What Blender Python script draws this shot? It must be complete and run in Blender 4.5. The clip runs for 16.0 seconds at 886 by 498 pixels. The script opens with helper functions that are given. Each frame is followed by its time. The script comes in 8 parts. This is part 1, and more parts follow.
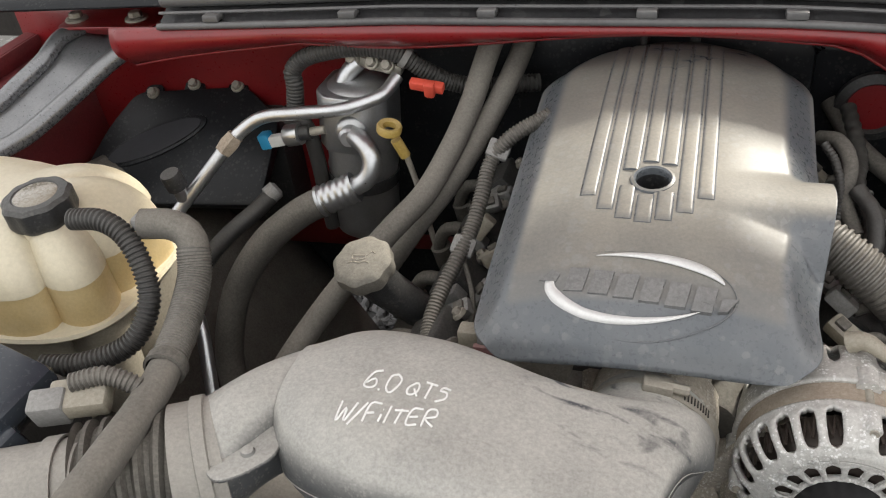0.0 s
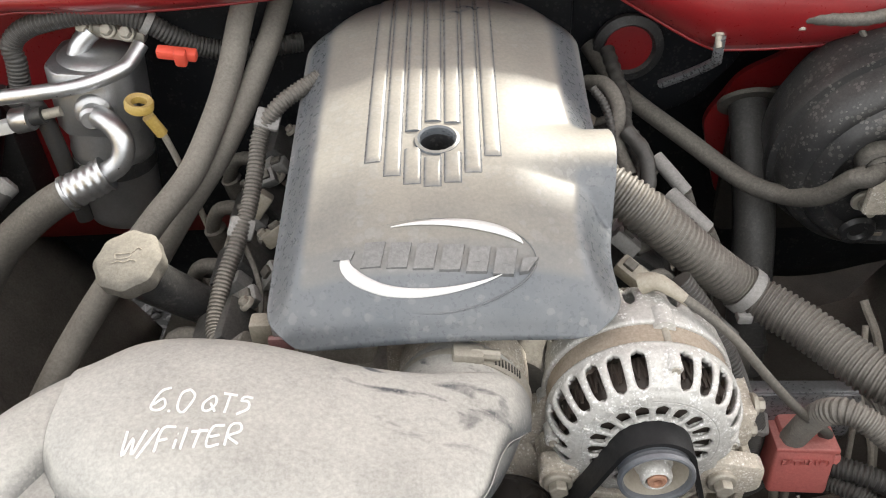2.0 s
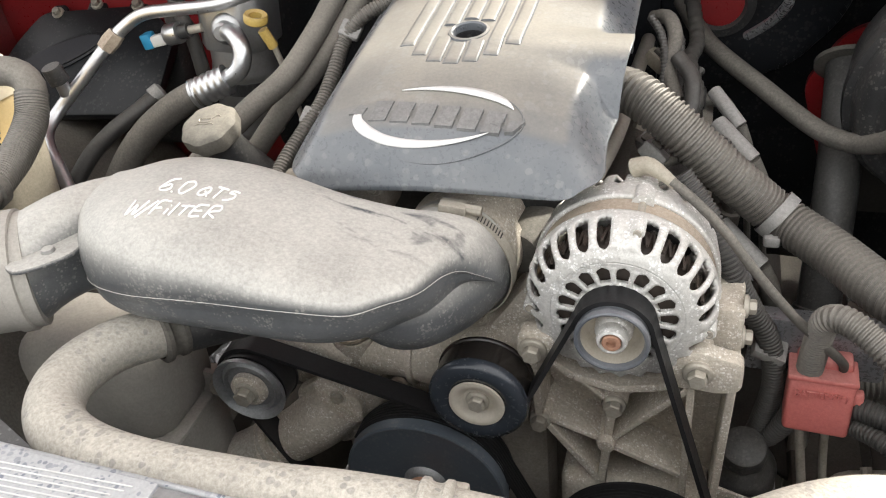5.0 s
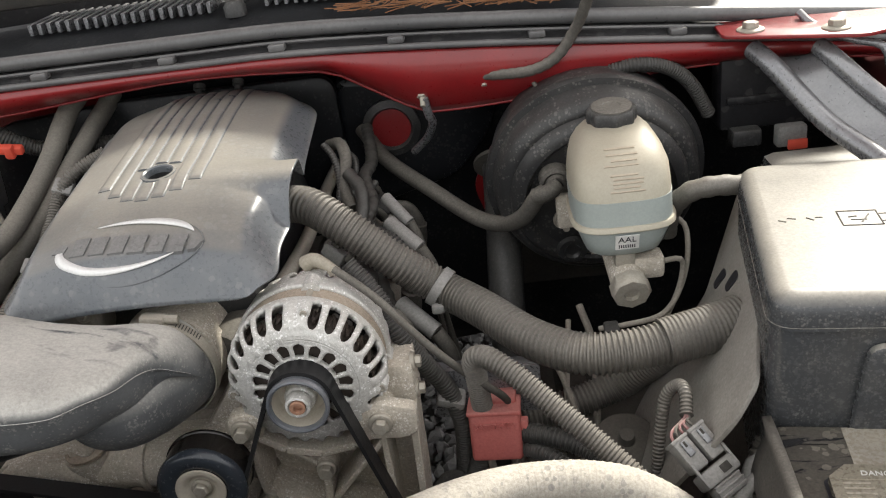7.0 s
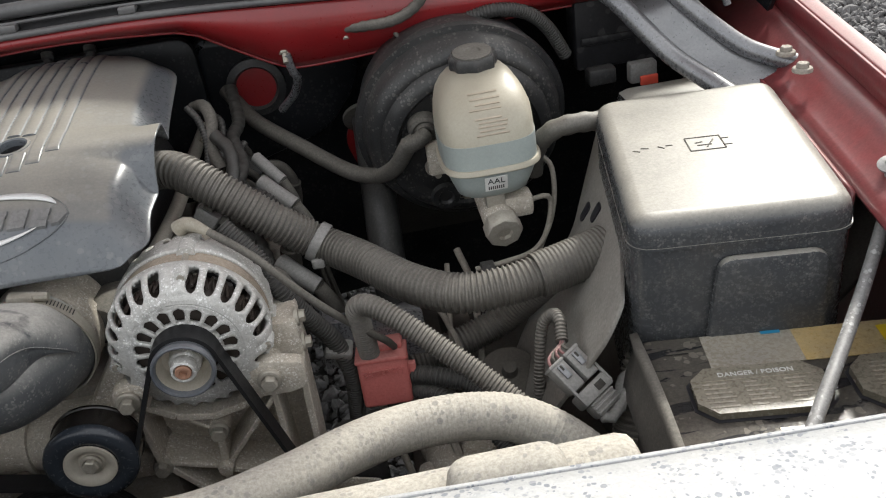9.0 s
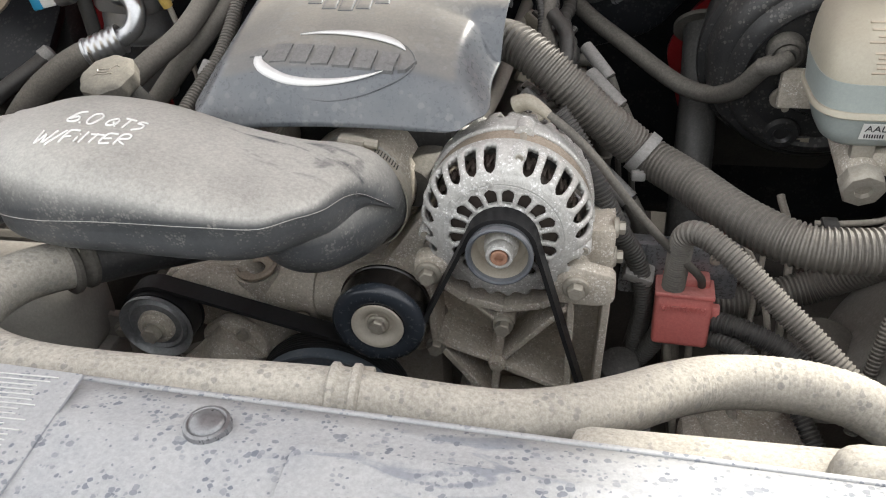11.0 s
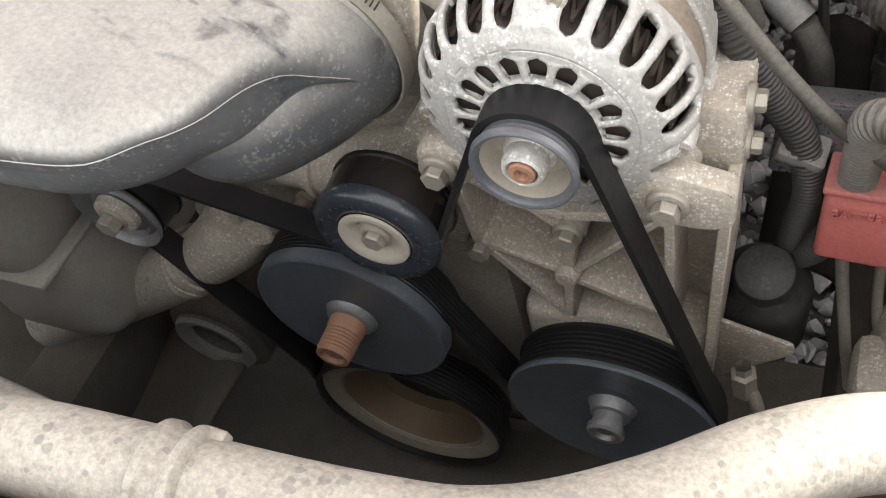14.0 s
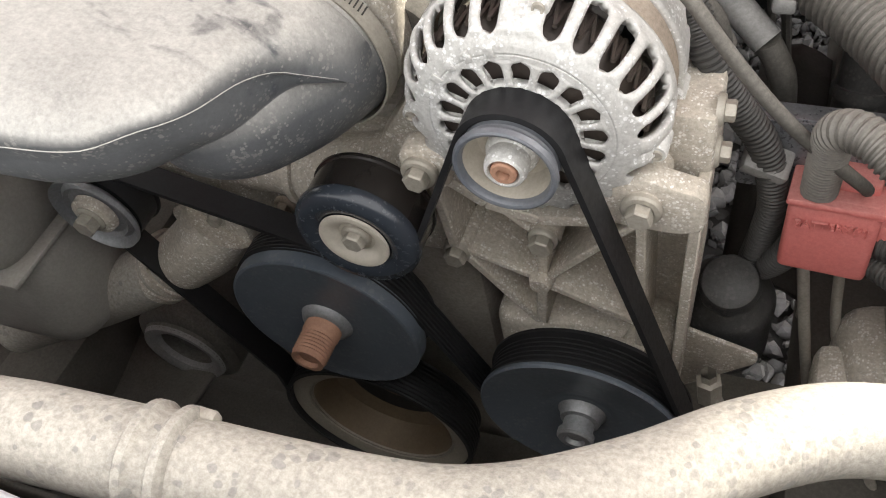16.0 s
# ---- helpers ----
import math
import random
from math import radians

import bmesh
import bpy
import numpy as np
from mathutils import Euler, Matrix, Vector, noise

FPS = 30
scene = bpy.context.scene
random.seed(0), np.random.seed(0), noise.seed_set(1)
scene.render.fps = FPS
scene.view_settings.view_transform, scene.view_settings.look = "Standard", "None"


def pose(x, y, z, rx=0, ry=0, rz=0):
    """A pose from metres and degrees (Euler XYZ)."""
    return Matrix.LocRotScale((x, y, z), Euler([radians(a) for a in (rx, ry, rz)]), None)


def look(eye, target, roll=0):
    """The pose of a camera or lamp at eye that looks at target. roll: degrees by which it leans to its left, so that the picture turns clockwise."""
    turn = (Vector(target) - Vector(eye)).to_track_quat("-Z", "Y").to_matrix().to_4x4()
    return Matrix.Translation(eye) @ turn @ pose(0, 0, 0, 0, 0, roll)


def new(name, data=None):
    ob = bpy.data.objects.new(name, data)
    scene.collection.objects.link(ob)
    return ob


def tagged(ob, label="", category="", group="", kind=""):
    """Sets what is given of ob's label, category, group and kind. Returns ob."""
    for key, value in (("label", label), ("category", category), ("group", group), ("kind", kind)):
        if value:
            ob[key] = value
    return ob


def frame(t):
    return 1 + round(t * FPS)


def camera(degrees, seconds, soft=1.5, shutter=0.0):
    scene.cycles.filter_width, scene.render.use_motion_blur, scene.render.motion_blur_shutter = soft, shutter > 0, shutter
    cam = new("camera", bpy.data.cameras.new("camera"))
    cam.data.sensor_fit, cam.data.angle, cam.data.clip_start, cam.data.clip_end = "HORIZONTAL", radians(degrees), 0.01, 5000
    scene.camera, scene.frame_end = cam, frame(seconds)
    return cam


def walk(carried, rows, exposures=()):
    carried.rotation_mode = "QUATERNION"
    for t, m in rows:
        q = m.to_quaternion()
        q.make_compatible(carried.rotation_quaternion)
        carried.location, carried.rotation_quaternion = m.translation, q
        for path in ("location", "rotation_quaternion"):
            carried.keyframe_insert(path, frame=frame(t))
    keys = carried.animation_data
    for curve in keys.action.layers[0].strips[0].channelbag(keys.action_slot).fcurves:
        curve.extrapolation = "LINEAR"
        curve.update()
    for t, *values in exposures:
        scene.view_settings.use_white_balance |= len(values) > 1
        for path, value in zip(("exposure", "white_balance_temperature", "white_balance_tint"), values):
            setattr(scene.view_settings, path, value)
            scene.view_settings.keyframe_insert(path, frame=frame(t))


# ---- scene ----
cam = camera(55.3, 16.0, soft=1.1)
PATH = [
    (0, (0.0512, -0.4640, 1.5632), (-0.4056, 0.7560, 0.6344), -7.3),
    (0.5, (0.0248, -0.4176, 1.5656), (-0.1616, 0.8552, 0.6144), -4.7),
    (1, (0.0192, -0.4016, 1.5568), (-0.0400, 0.8576, 0.5712), -2.8),
    (1.5, (0.0264, -0.4008, 1.5496), (-0.0040, 0.8368, 0.5360), -2.2),
    (2, (0.0256, -0.4112, 1.5464), (-0.0072, 0.8160, 0.5208), -2.3),
    (2.5, (0.0200, -0.4248, 1.5296), (0.0120, 0.7768, 0.4736), -2.4),
    (3, (0.0168, -0.4488, 1.5064), (-0.0040, 0.7248, 0.4192), -2.8),
    (3.2, (0.0272, -0.4624, 1.4984), (-0.0304, 0.7120, 0.4128), -3.4),
    (5.3, (0.2736, -0.5488, 1.4256), (-0.2040, 0.7056, 0.5552), -6.9),
    (5.5, (0.2920, -0.5496, 1.4280), (-0.1832, 0.7152, 0.5712), -7.3),
    (6, (0.3024, -0.6056, 1.4312), (-0.0152, 0.7496, 0.6416), -6.6),
    (6.5, (0.3200, -0.6728, 1.4368), (0.1416, 0.7440, 0.7152), -6.3),
    (7, (0.3976, -0.6792, 1.4480), (0.2840, 0.7520, 0.7416), -8.1),
    (7.5, (0.4464, -0.6712, 1.4496), (0.4672, 0.7512, 0.7176), -8.8),
    (8, (0.4600, -0.6752, 1.4480), (0.5624, 0.7288, 0.6872), -9.4),
    (8.2, (0.4568, -0.6784, 1.4472), (0.5664, 0.7056, 0.6520), -9.8),
    (10.3, (0.2784, -0.7280, 1.4368), (0.2512, 0.6544, 0.6312), -3.2),
    (10.5, (0.2648, -0.7136, 1.4256), (0.1912, 0.6568, 0.6024), -2.5),
    (11, (0.2504, -0.6352, 1.4072), (-0.0008, 0.6576, 0.4992), -2.9),
    (11.5, (0.2752, -0.5200, 1.3792), (-0.1000, 0.6576, 0.3632), -4.4),
    (12, (0.2904, -0.4344, 1.3432), (-0.1984, 0.6048, 0.2288), -8.0),
    (12.5, (0.2912, -0.3760, 1.3200), (-0.2840, 0.5712, 0.1656), -13.0),
    (13, (0.3088, -0.3152, 1.3064), (-0.2600, 0.5552, 0.0904), -16.7),
    (13.5, (0.3176, -0.2984, 1.3040), (-0.2712, 0.5336, 0.0712), -18.8),
    (14, (0.3208, -0.2928, 1.3032), (-0.2784, 0.5256, 0.0664), -19.8),
    (14.5, (0.3232, -0.2976, 1.3056), (-0.3160, 0.5360, 0.0984), -20.4),
    (15, (0.3256, -0.3008, 1.3048), (-0.3168, 0.5360, 0.1024), -20.1),
    (15.5, (0.3344, -0.3048, 1.2968), (-0.2912, 0.5280, 0.0816), -19.0),
    (16, (0.3176, -0.3184, 1.3048), (-0.2232, 0.5672, 0.0872), -15.1),
]
EXPOSURES = [(0, 0.9, 6420, 9), (0.5, 1.4, 6420, 9), (1.5, 1.5, 6420, 9), (3.0, 1.62, 6450, 10), (5.5, 1.5, 6430, 9), (6.0, 1.35, 6430, 9), (6.5, 1.22, 6430, 9), (7.0, 1.0, 6430, 9), (8.0, 0.68, 6250, 8), (10.5, 0.72, 6140, 9), (11.0, 1.15, 6260, 9), (11.5, 1.33, 6380, 9), (12.5, 1.5, 6460, 10), (14.5, 1.65, 6460, 10), (16, 1.7, 6460, 10)]
walk(cam, [(t, look(eye, target, roll)) for t, eye, target, roll in PATH], EXPOSURES)

# ---- light ----
world = bpy.data.worlds.new("sky")
scene.world = world
world.use_nodes = True
wn = world.node_tree.nodes
sky = wn.new("ShaderNodeTexSky")
sky.sky_type = "NISHITA"
sky.sun_disc = False
SUN_ELEVATION, SUN_AZIMUTH = 39.3, 35.0
sky.sun_elevation = radians(SUN_ELEVATION)
sky.sun_rotation = radians(SUN_AZIMUTH)
sky.air_density, sky.dust_density, sky.ozone_density = 1.0, 5.0, 1.0
wn["Background"].inputs["Strength"].default_value = 0.15
haze = wn.new("ShaderNodeMix")  # thin bright cloud over the clear sky
haze.data_type = "RGBA"
haze.inputs[0].default_value = 0.72
haze.inputs[7].default_value = (7.6, 7.3, 6.9, 1)
world.node_tree.links.new(sky.outputs[0], haze.inputs[6])
world.node_tree.links.new(haze.outputs[2], wn["Background"].inputs[0])
sun = bpy.data.lights.new("sun", "SUN")
sun.energy, sun.angle, sun.color = 3.1, radians(4.0), (1.0, 0.94, 0.83)
sa, se = radians(SUN_AZIMUTH), radians(SUN_ELEVATION)
sun_from = Vector((math.sin(sa) * math.cos(se), math.cos(sa) * math.cos(se), math.sin(se)))
new("sun", sun).matrix_world = look(sun_from * 20, (0, 0, 0))


# ---- materials ----
def mat(name, base, base2=None, rough=0.6, metal=0.0, dust=0.0, dustcol=(0.40, 0.38, 0.35), up=0.5, scale=1.0,
        bump=0.15, spots=0.0, spotcol=(0.6, 0.58, 0.54), spotscale=120.0, coat=0.0, trans=0.0, lie_from=(0.0, 0.65), smear=0.0, smear_at=(0, 0, 0, 99.0), grime=0.5, even=0.0, spec=0.5):
    """A worn surface: two tones of paint, grain, dust that lies on what faces up, and splashes."""
    m = bpy.data.materials.new(name)
    m.use_nodes = True
    nt = m.node_tree
    b = nt.nodes["Principled BSDF"]
    co = nt.nodes.new("ShaderNodeTexCoord").outputs["Object"]

    def node(kind, **kw):
        n = nt.nodes.new(kind)
        for k, v in kw.items():
            n.inputs[k.replace("_", " ")].default_value = v
        return n

    def link(a, c):
        nt.links.new(a, c)

    def math_node(op, a, c, clamp=False):
        n = nt.nodes.new("ShaderNodeMath")
        n.operation, n.use_clamp = op, clamp
        for slot, v in ((0, a), (1, c)):
            if isinstance(v, (int, float)):
                n.inputs[slot].default_value = v
            else:
                link(v, n.inputs[slot])
        return n.outputs[0]

    def ramp(x, lo, hi):
        n = nt.nodes.new("ShaderNodeMapRange")
        n.inputs["From Min"].default_value, n.inputs["From Max"].default_value = lo, hi
        link(x, n.inputs["Value"])
        return n.outputs[0]

    def mix(f, a, c):
        n = nt.nodes.new("ShaderNodeMix")
        n.data_type = "RGBA"
        for slot, v in ((0, f), (6, a), (7, c)):
            if isinstance(v, (int, float)):
                n.inputs[slot].default_value = v
            elif isinstance(v, tuple):
                n.inputs[slot].default_value = (*v, 1)
            else:
                link(v, n.inputs[slot])
        return n.outputs[2]

    big = node("ShaderNodeTexNoise", Scale=14.0 * scale, Detail=7.0, Roughness=0.62)
    fine = node("ShaderNodeTexNoise", Scale=230.0 * scale, Detail=5.0, Roughness=0.6)
    mid = node("ShaderNodeTexNoise", Scale=310.0 * scale, Detail=9.0, Roughness=0.75)
    for n in (big, fine, mid):
        link(co, n.inputs["Vector"])
    col = mix(ramp(big.outputs[0], 0.35, 0.65), base, base2 or tuple(c * 0.72 for c in base))
    f = None
    if dust:
        nz = nt.nodes.new("ShaderNodeSeparateXYZ")
        link(nt.nodes.new("ShaderNodeNewGeometry").outputs["Normal"], nz.inputs[0])
        lie = math_node("ADD", math_node("MULTIPLY", ramp(nz.outputs[2], *lie_from), up), 1.0 - up)
        patch = math_node("ADD", math_node("MULTIPLY", ramp(big.outputs[0], 0.28, 0.68), 0.45),
                          math_node("ADD", math_node("MULTIPLY", ramp(fine.outputs[0], 0.3, 0.7), 0.2), math_node("MULTIPLY", ramp(mid.outputs[0], 0.35, 0.65), 0.35)))
        f = math_node("MULTIPLY", math_node("MULTIPLY", lie, math_node("ADD", math_node("MULTIPLY", patch, 0.75 - 0.5 * even), 0.35 + 0.32 * even)), dust, True)
        if smear:
            wave = node("ShaderNodeTexNoise", Scale=26.0, Detail=3.0, Distortion=1.4)
            squash = nt.nodes.new("ShaderNodeMapping")
            squash.inputs["Scale"].default_value = (0.45, 1.6, 1.0)
            squash.inputs["Rotation"].default_value = (0, 0, 0.5)
            link(co, squash.inputs[0])
            link(squash.outputs[0], wave.inputs["Vector"])
            away = nt.nodes.new("ShaderNodeVectorMath")
            away.operation = "DISTANCE"
            link(co, away.inputs[0])
            away.inputs[1].default_value = smear_at[:3]
            rub = math_node("MULTIPLY", ramp(wave.outputs[0], 0.55, 0.68), ramp(away.outputs["Value"], smear_at[3], smear_at[3] * 0.55))
            f = math_node("SUBTRACT", f, math_node("MULTIPLY", rub, smear), True)
        col = mix(f, col, dustcol)
    if spots:
        vor = node("ShaderNodeTexVoronoi", Scale=spotscale)
        wob = node("ShaderNodeTexNoise", Scale=spotscale * 1.6, Detail=2.0)
        link(co, wob.inputs["Vector"])
        push = nt.nodes.new("ShaderNodeVectorMath")
        push.operation = "MULTIPLY_ADD"
        link(wob.outputs["Color"], push.inputs[0])
        push.inputs[1].default_value = (0.45 / spotscale,) * 3
        link(co, push.inputs[2])
        link(push.outputs[0], vor.inputs["Vector"])
        pick = node("ShaderNodeTexNoise", Scale=spotscale * 0.15, Detail=3.0)
        link(co, pick.inputs["Vector"])
        cell = nt.nodes.new("ShaderNodeSeparateColor")
        link(vor.outputs["Color"], cell.inputs[0])
        size = math_node("MULTIPLY", math_node("SUBTRACT", cell.outputs[0], 0.12), math_node("MULTIPLY", ramp(pick.outputs[0], 0.34, 0.56), 0.85))
        dot = math_node("MULTIPLY", math_node("SUBTRACT", size, vor.outputs["Distance"]), 12.0, True)
        dot = math_node("MULTIPLY", dot, math_node("ADD", math_node("MULTIPLY", cell.outputs[1], 0.7), 0.3))
        if dust and up > 0.9:
            dot = math_node("MULTIPLY", dot, lie)
        col = mix(math_node("MULTIPLY", dot, spots), col, spotcol)
    if grime:
        tone = nt.nodes.new("ShaderNodeMix")
        tone.data_type, tone.blend_type = "RGBA", "MULTIPLY"
        tone.inputs[0].default_value = grime
        link(col, tone.inputs[6])
        link(mix(ramp(mid.outputs[0], 0.36, 0.62), (0.64, 0.63, 0.61), (1.16, 1.16, 1.16)), tone.inputs[7])
        col = tone.outputs[2]
    link(col, b.inputs["Base Color"])
    r = math_node("ADD", math_node("MULTIPLY", fine.outputs[0], 0.25), rough - 0.12)
    if f is not None:
        r = math_node("ADD", r, math_node("MULTIPLY", f, 0.22), True)
    link(r, b.inputs["Roughness"])
    b.inputs["Metallic"].default_value = metal
    b.inputs["Coat Weight"].default_value = coat
    b.inputs["Specular IOR Level"].default_value = spec
    b.inputs["Transmission Weight"].default_value = trans
    bp = nt.nodes.new("ShaderNodeBump")
    bp.inputs["Strength"].default_value, bp.inputs["Distance"].default_value = bump, 0.002
    link(math_node("ADD", fine.outputs[0], math_node("MULTIPLY", mid.outputs[0], 1.2)), bp.inputs["Height"])
    link(bp.outputs[0], b.inputs["Normal"])
    return m


COVER = mat("dusty_grey_plastic", (0.085, 0.099, 0.117), (0.115, 0.127, 0.143), 0.27, dust=0.8, dustcol=(0.36, 0.33, 0.272), up=0.85, lie_from=(0.80, 0.985), spots=0.35, spotscale=110, spotcol=(0.30, 0.30, 0.29), bump=0.02, grime=0.2, even=0.5, smear=0.7, smear_at=(0.04, 0.51, 1.15, 0.09))
DUCT = mat("dusty_duct_plastic", (0.042, 0.048, 0.056), (0.070, 0.076, 0.084), 0.34, dust=0.95, dustcol=(0.52, 0.502, 0.458), up=0.90, spots=0.32, spotscale=380, spotcol=(0.46, 0.44, 0.40), smear=0.9, smear_at=(0.005, 0.03, 1.065, 0.09), bump=0.05, grime=0.25, even=0.45)
HOSE = mat("dusty_hose_rubber", (0.15, 0.14, 0.124), (0.20, 0.187, 0.165), 0.7, dust=1.0, dustcol=(0.50, 0.47, 0.41), up=0.5, spots=0.65, spotscale=170, spotcol=(0.22, 0.215, 0.205), bump=0.1, grime=0.55, even=0.3)
LOOM = mat("dusty_conduit_plastic", (0.040, 0.038, 0.036), (0.065, 0.060, 0.054), 0.45, dust=0.75, dustcol=(0.25, 0.232, 0.20), up=0.65, bump=0.06, grime=0.4)
HEATER = mat("grey_heater_rubber", (0.06, 0.057, 0.053), (0.09, 0.085, 0.078), 0.65, dust=0.7, dustcol=(0.30, 0.278, 0.238), up=0.6, bump=0.06, grime=0.3, spec=0.3)
BLACK = mat("black_plastic", (0.020, 0.021, 0.023), (0.033, 0.034, 0.036), 0.40, dust=0.4, dustcol=(0.19, 0.182, 0.166), up=0.85, spots=0.2, spotscale=260, spotcol=(0.20, 0.19, 0.175), spec=0.35)
DARK = mat("grimy_black_steel", (0.018, 0.018, 0.018), (0.035, 0.032, 0.029), 0.6, dust=0.35, dustcol=(0.13, 0.12, 0.103), up=0.5, spec=0.25)
RUBBER = mat("belt_rubber", (0.012, 0.012, 0.013), (0.018, 0.018, 0.019), 0.5, bump=0.05, spec=0.35)
BOOT = mat("dusty_black_rubber", (0.035, 0.034, 0.032), (0.06, 0.056, 0.052), 0.6, dust=0.65, dustcol=(0.25, 0.232, 0.2), up=0.6, spec=0.3)
PULLEY = mat("painted_pulley_steel", (0.052, 0.068, 0.088), (0.066, 0.084, 0.104), 0.34, dust=0.22, dustcol=(0.19, 0.19, 0.19), up=0.2, bump=0.006, grime=0.15, spots=0.15, spotscale=260, spotcol=(0.28, 0.27, 0.25))
PULLEY_GREY = mat("worn_pulley_steel", (0.20, 0.215, 0.235), (0.27, 0.28, 0.29), 0.42, metal=0.5, dust=0.3, up=0.2, bump=0.04)
CREAM = mat("tan_pulley_hub", (0.52, 0.48, 0.40), (0.44, 0.40, 0.33), 0.6, dust=0.2, up=0.3, bump=0.05, grime=0.25)
CAST = mat("dusty_cast_aluminium", (0.56, 0.52, 0.45), (0.38, 0.345, 0.29), 0.62, metal=0.1, dust=0.8, dustcol=(0.52, 0.465, 0.385), up=0.4, bump=0.3, spots=0.9, spotcol=(0.80, 0.78, 0.74), spotscale=480, grime=0.7)
BLOCK = mat("grimy_engine_casting", (0.33, 0.305, 0.265), (0.22, 0.20, 0.175), 0.7, metal=0.1, dust=0.5, dustcol=(0.38, 0.345, 0.29), up=0.5, bump=0.4, grime=0.6)
ALTER = mat("corroded_alternator_casting", (0.62, 0.615, 0.595), (0.50, 0.49, 0.47), 0.5, metal=0.3, dust=0.4, dustcol=(0.48, 0.465, 0.425), up=0.4, bump=0.35, spots=0.95, spotcol=(0.86, 0.86, 0.85), spotscale=420, grime=0.6)
STATOR = mat("rusty_stator_iron", (0.40, 0.33, 0.25), (0.27, 0.205, 0.145), 0.7, dust=0.3, up=0.3, bump=0.3, grime=0.7)
COPPER = mat("dark_winding_wire", (0.05, 0.04, 0.035), (0.09, 0.07, 0.055), 0.45, metal=0.3)
STEEL = mat("dusty_zinc_steel", (0.42, 0.395, 0.345), (0.33, 0.305, 0.26), 0.5, metal=0.4, dust=0.5, dustcol=(0.42, 0.385, 0.32), up=0.3, bump=0.1, grime=0.4)
BRIGHT = mat("bright_aluminium_tube", (0.62, 0.63, 0.64), (0.48, 0.49, 0.50), 0.3, metal=0.9, dust=0.15, up=0.4, bump=0.05, grime=0.25)
ALTUBE = mat("dull_aluminium_can", (0.52, 0.53, 0.54), (0.40, 0.405, 0.41), 0.33, metal=0.85, dust=0.2, up=0.4, bump=0.12, grime=0.25)
RUST = mat("rusted_shaft", (0.36, 0.20, 0.13), (0.27, 0.14, 0.09), 0.75, bump=0.3)
FENDERRED = mat("dusty_red_fender_paint", (0.19, 0.012, 0.016), (0.15, 0.012, 0.015), 0.38, dust=0.24, dustcol=(0.22, 0.165, 0.16), up=0.4, spots=0.3, spotscale=140, spotcol=(0.10, 0.02, 0.022), coat=0.2, bump=0.04, grime=0.5)
RED = mat("red_body_paint", (0.22, 0.007, 0.010), (0.18, 0.006, 0.009), 0.30, dust=0.10, dustcol=(0.22, 0.14, 0.125), up=0.5, coat=0.3, bump=0.02, grime=0.25)
REDBOX = mat("faded_red_plastic", (0.56, 0.11, 0.095), (0.48, 0.085, 0.075), 0.55, dust=0.5, dustcol=(0.60, 0.40, 0.36), up=0.6, bump=0.08, grime=0.3)
REDCLIP = mat("red_clip_plastic", (0.75, 0.10, 0.06), rough=0.5, bump=0.03, grime=0.1)
CREAMTANK = mat("aged_coolant_tank", (0.64, 0.585, 0.45), (0.58, 0.51, 0.36), 0.35, dust=0.2, dustcol=(0.5, 0.44, 0.33), up=0.5, bump=0.05, scale=0.6, grime=0.25)
COOLANT = mat("amber_tank_wall", (0.56, 0.44, 0.24), (0.50, 0.37, 0.17), 0.35, bump=0.05, grime=0.25)
RESERVOIR = mat("milky_fluid_tank", (0.42, 0.395, 0.315), (0.37, 0.345, 0.275), 0.35, dust=0.6, dustcol=(0.33, 0.29, 0.225), up=0.85, bump=0.04, grime=0.25)
FLUID = mat("bluish_fluid_tank", (0.31, 0.35, 0.34), (0.28, 0.32, 0.31), 0.35, dust=0.2, dustcol=(0.34, 0.31, 0.25), bump=0.03, grime=0.2)
GREYCAP = mat("dusty_filler_cap", (0.12, 0.113, 0.10), (0.16, 0.15, 0.13), 0.7, dust=0.65, up=0.5, dustcol=(0.27, 0.25, 0.205))
YELLOW = mat("yellow_dipstick_plastic", (0.46, 0.31, 0.05), (0.38, 0.25, 0.04), 0.5, dust=0.3, bump=0.05)
LABELYELLOW = mat("faded_yellow_label", (0.58, 0.40, 0.13), (0.36, 0.27, 0.12), 0.25, dust=0.3, bump=0.05)
RUSTDISH = mat("brown_rusted_pulley_steel", (0.17, 0.122, 0.072), (0.115, 0.082, 0.05), 0.5, metal=0.25, dust=0.3, dustcol=(0.25, 0.20, 0.14), up=0.4, bump=0.04, grime=0.3)
CRANKRING = mat("dusty_steel_ring", (0.30, 0.27, 0.22), (0.22, 0.20, 0.165), 0.6, dust=0.4, dustcol=(0.33, 0.29, 0.23), up=0.3, bump=0.06, grime=0.4)
BRIGHTYELLOW = mat("yellow_label_flash", (0.80, 0.58, 0.02), rough=0.45, bump=0.02, grime=0.1)
LABELGREY = mat("faded_grey_label", (0.36, 0.32, 0.25), (0.24, 0.215, 0.17), 0.22, dust=0.3, bump=0.05)
WHITE = mat("white_paint_mark", (0.86, 0.855, 0.83), (0.80, 0.79, 0.77), 0.6, bump=0.03, grime=0.05)
PAPER = mat("white_label", (0.72, 0.72, 0.70), rough=0.5, bump=0.02, grime=0.1)
INK = mat("black_print", (0.02, 0.02, 0.025), rough=0.5, bump=0.02, grime=0.1)
SILVER = mat("silver_badge_foil", (0.80, 0.80, 0.79), (0.74, 0.74, 0.73), 0.35, metal=0.15, dust=0.15, up=0.4, bump=0.04, grime=0.25)
BADGE = mat("dull_badge_plastic", (0.11, 0.115, 0.12), (0.15, 0.155, 0.16), 0.4, metal=0.2, dust=0.35, up=0.6, bump=0.05)
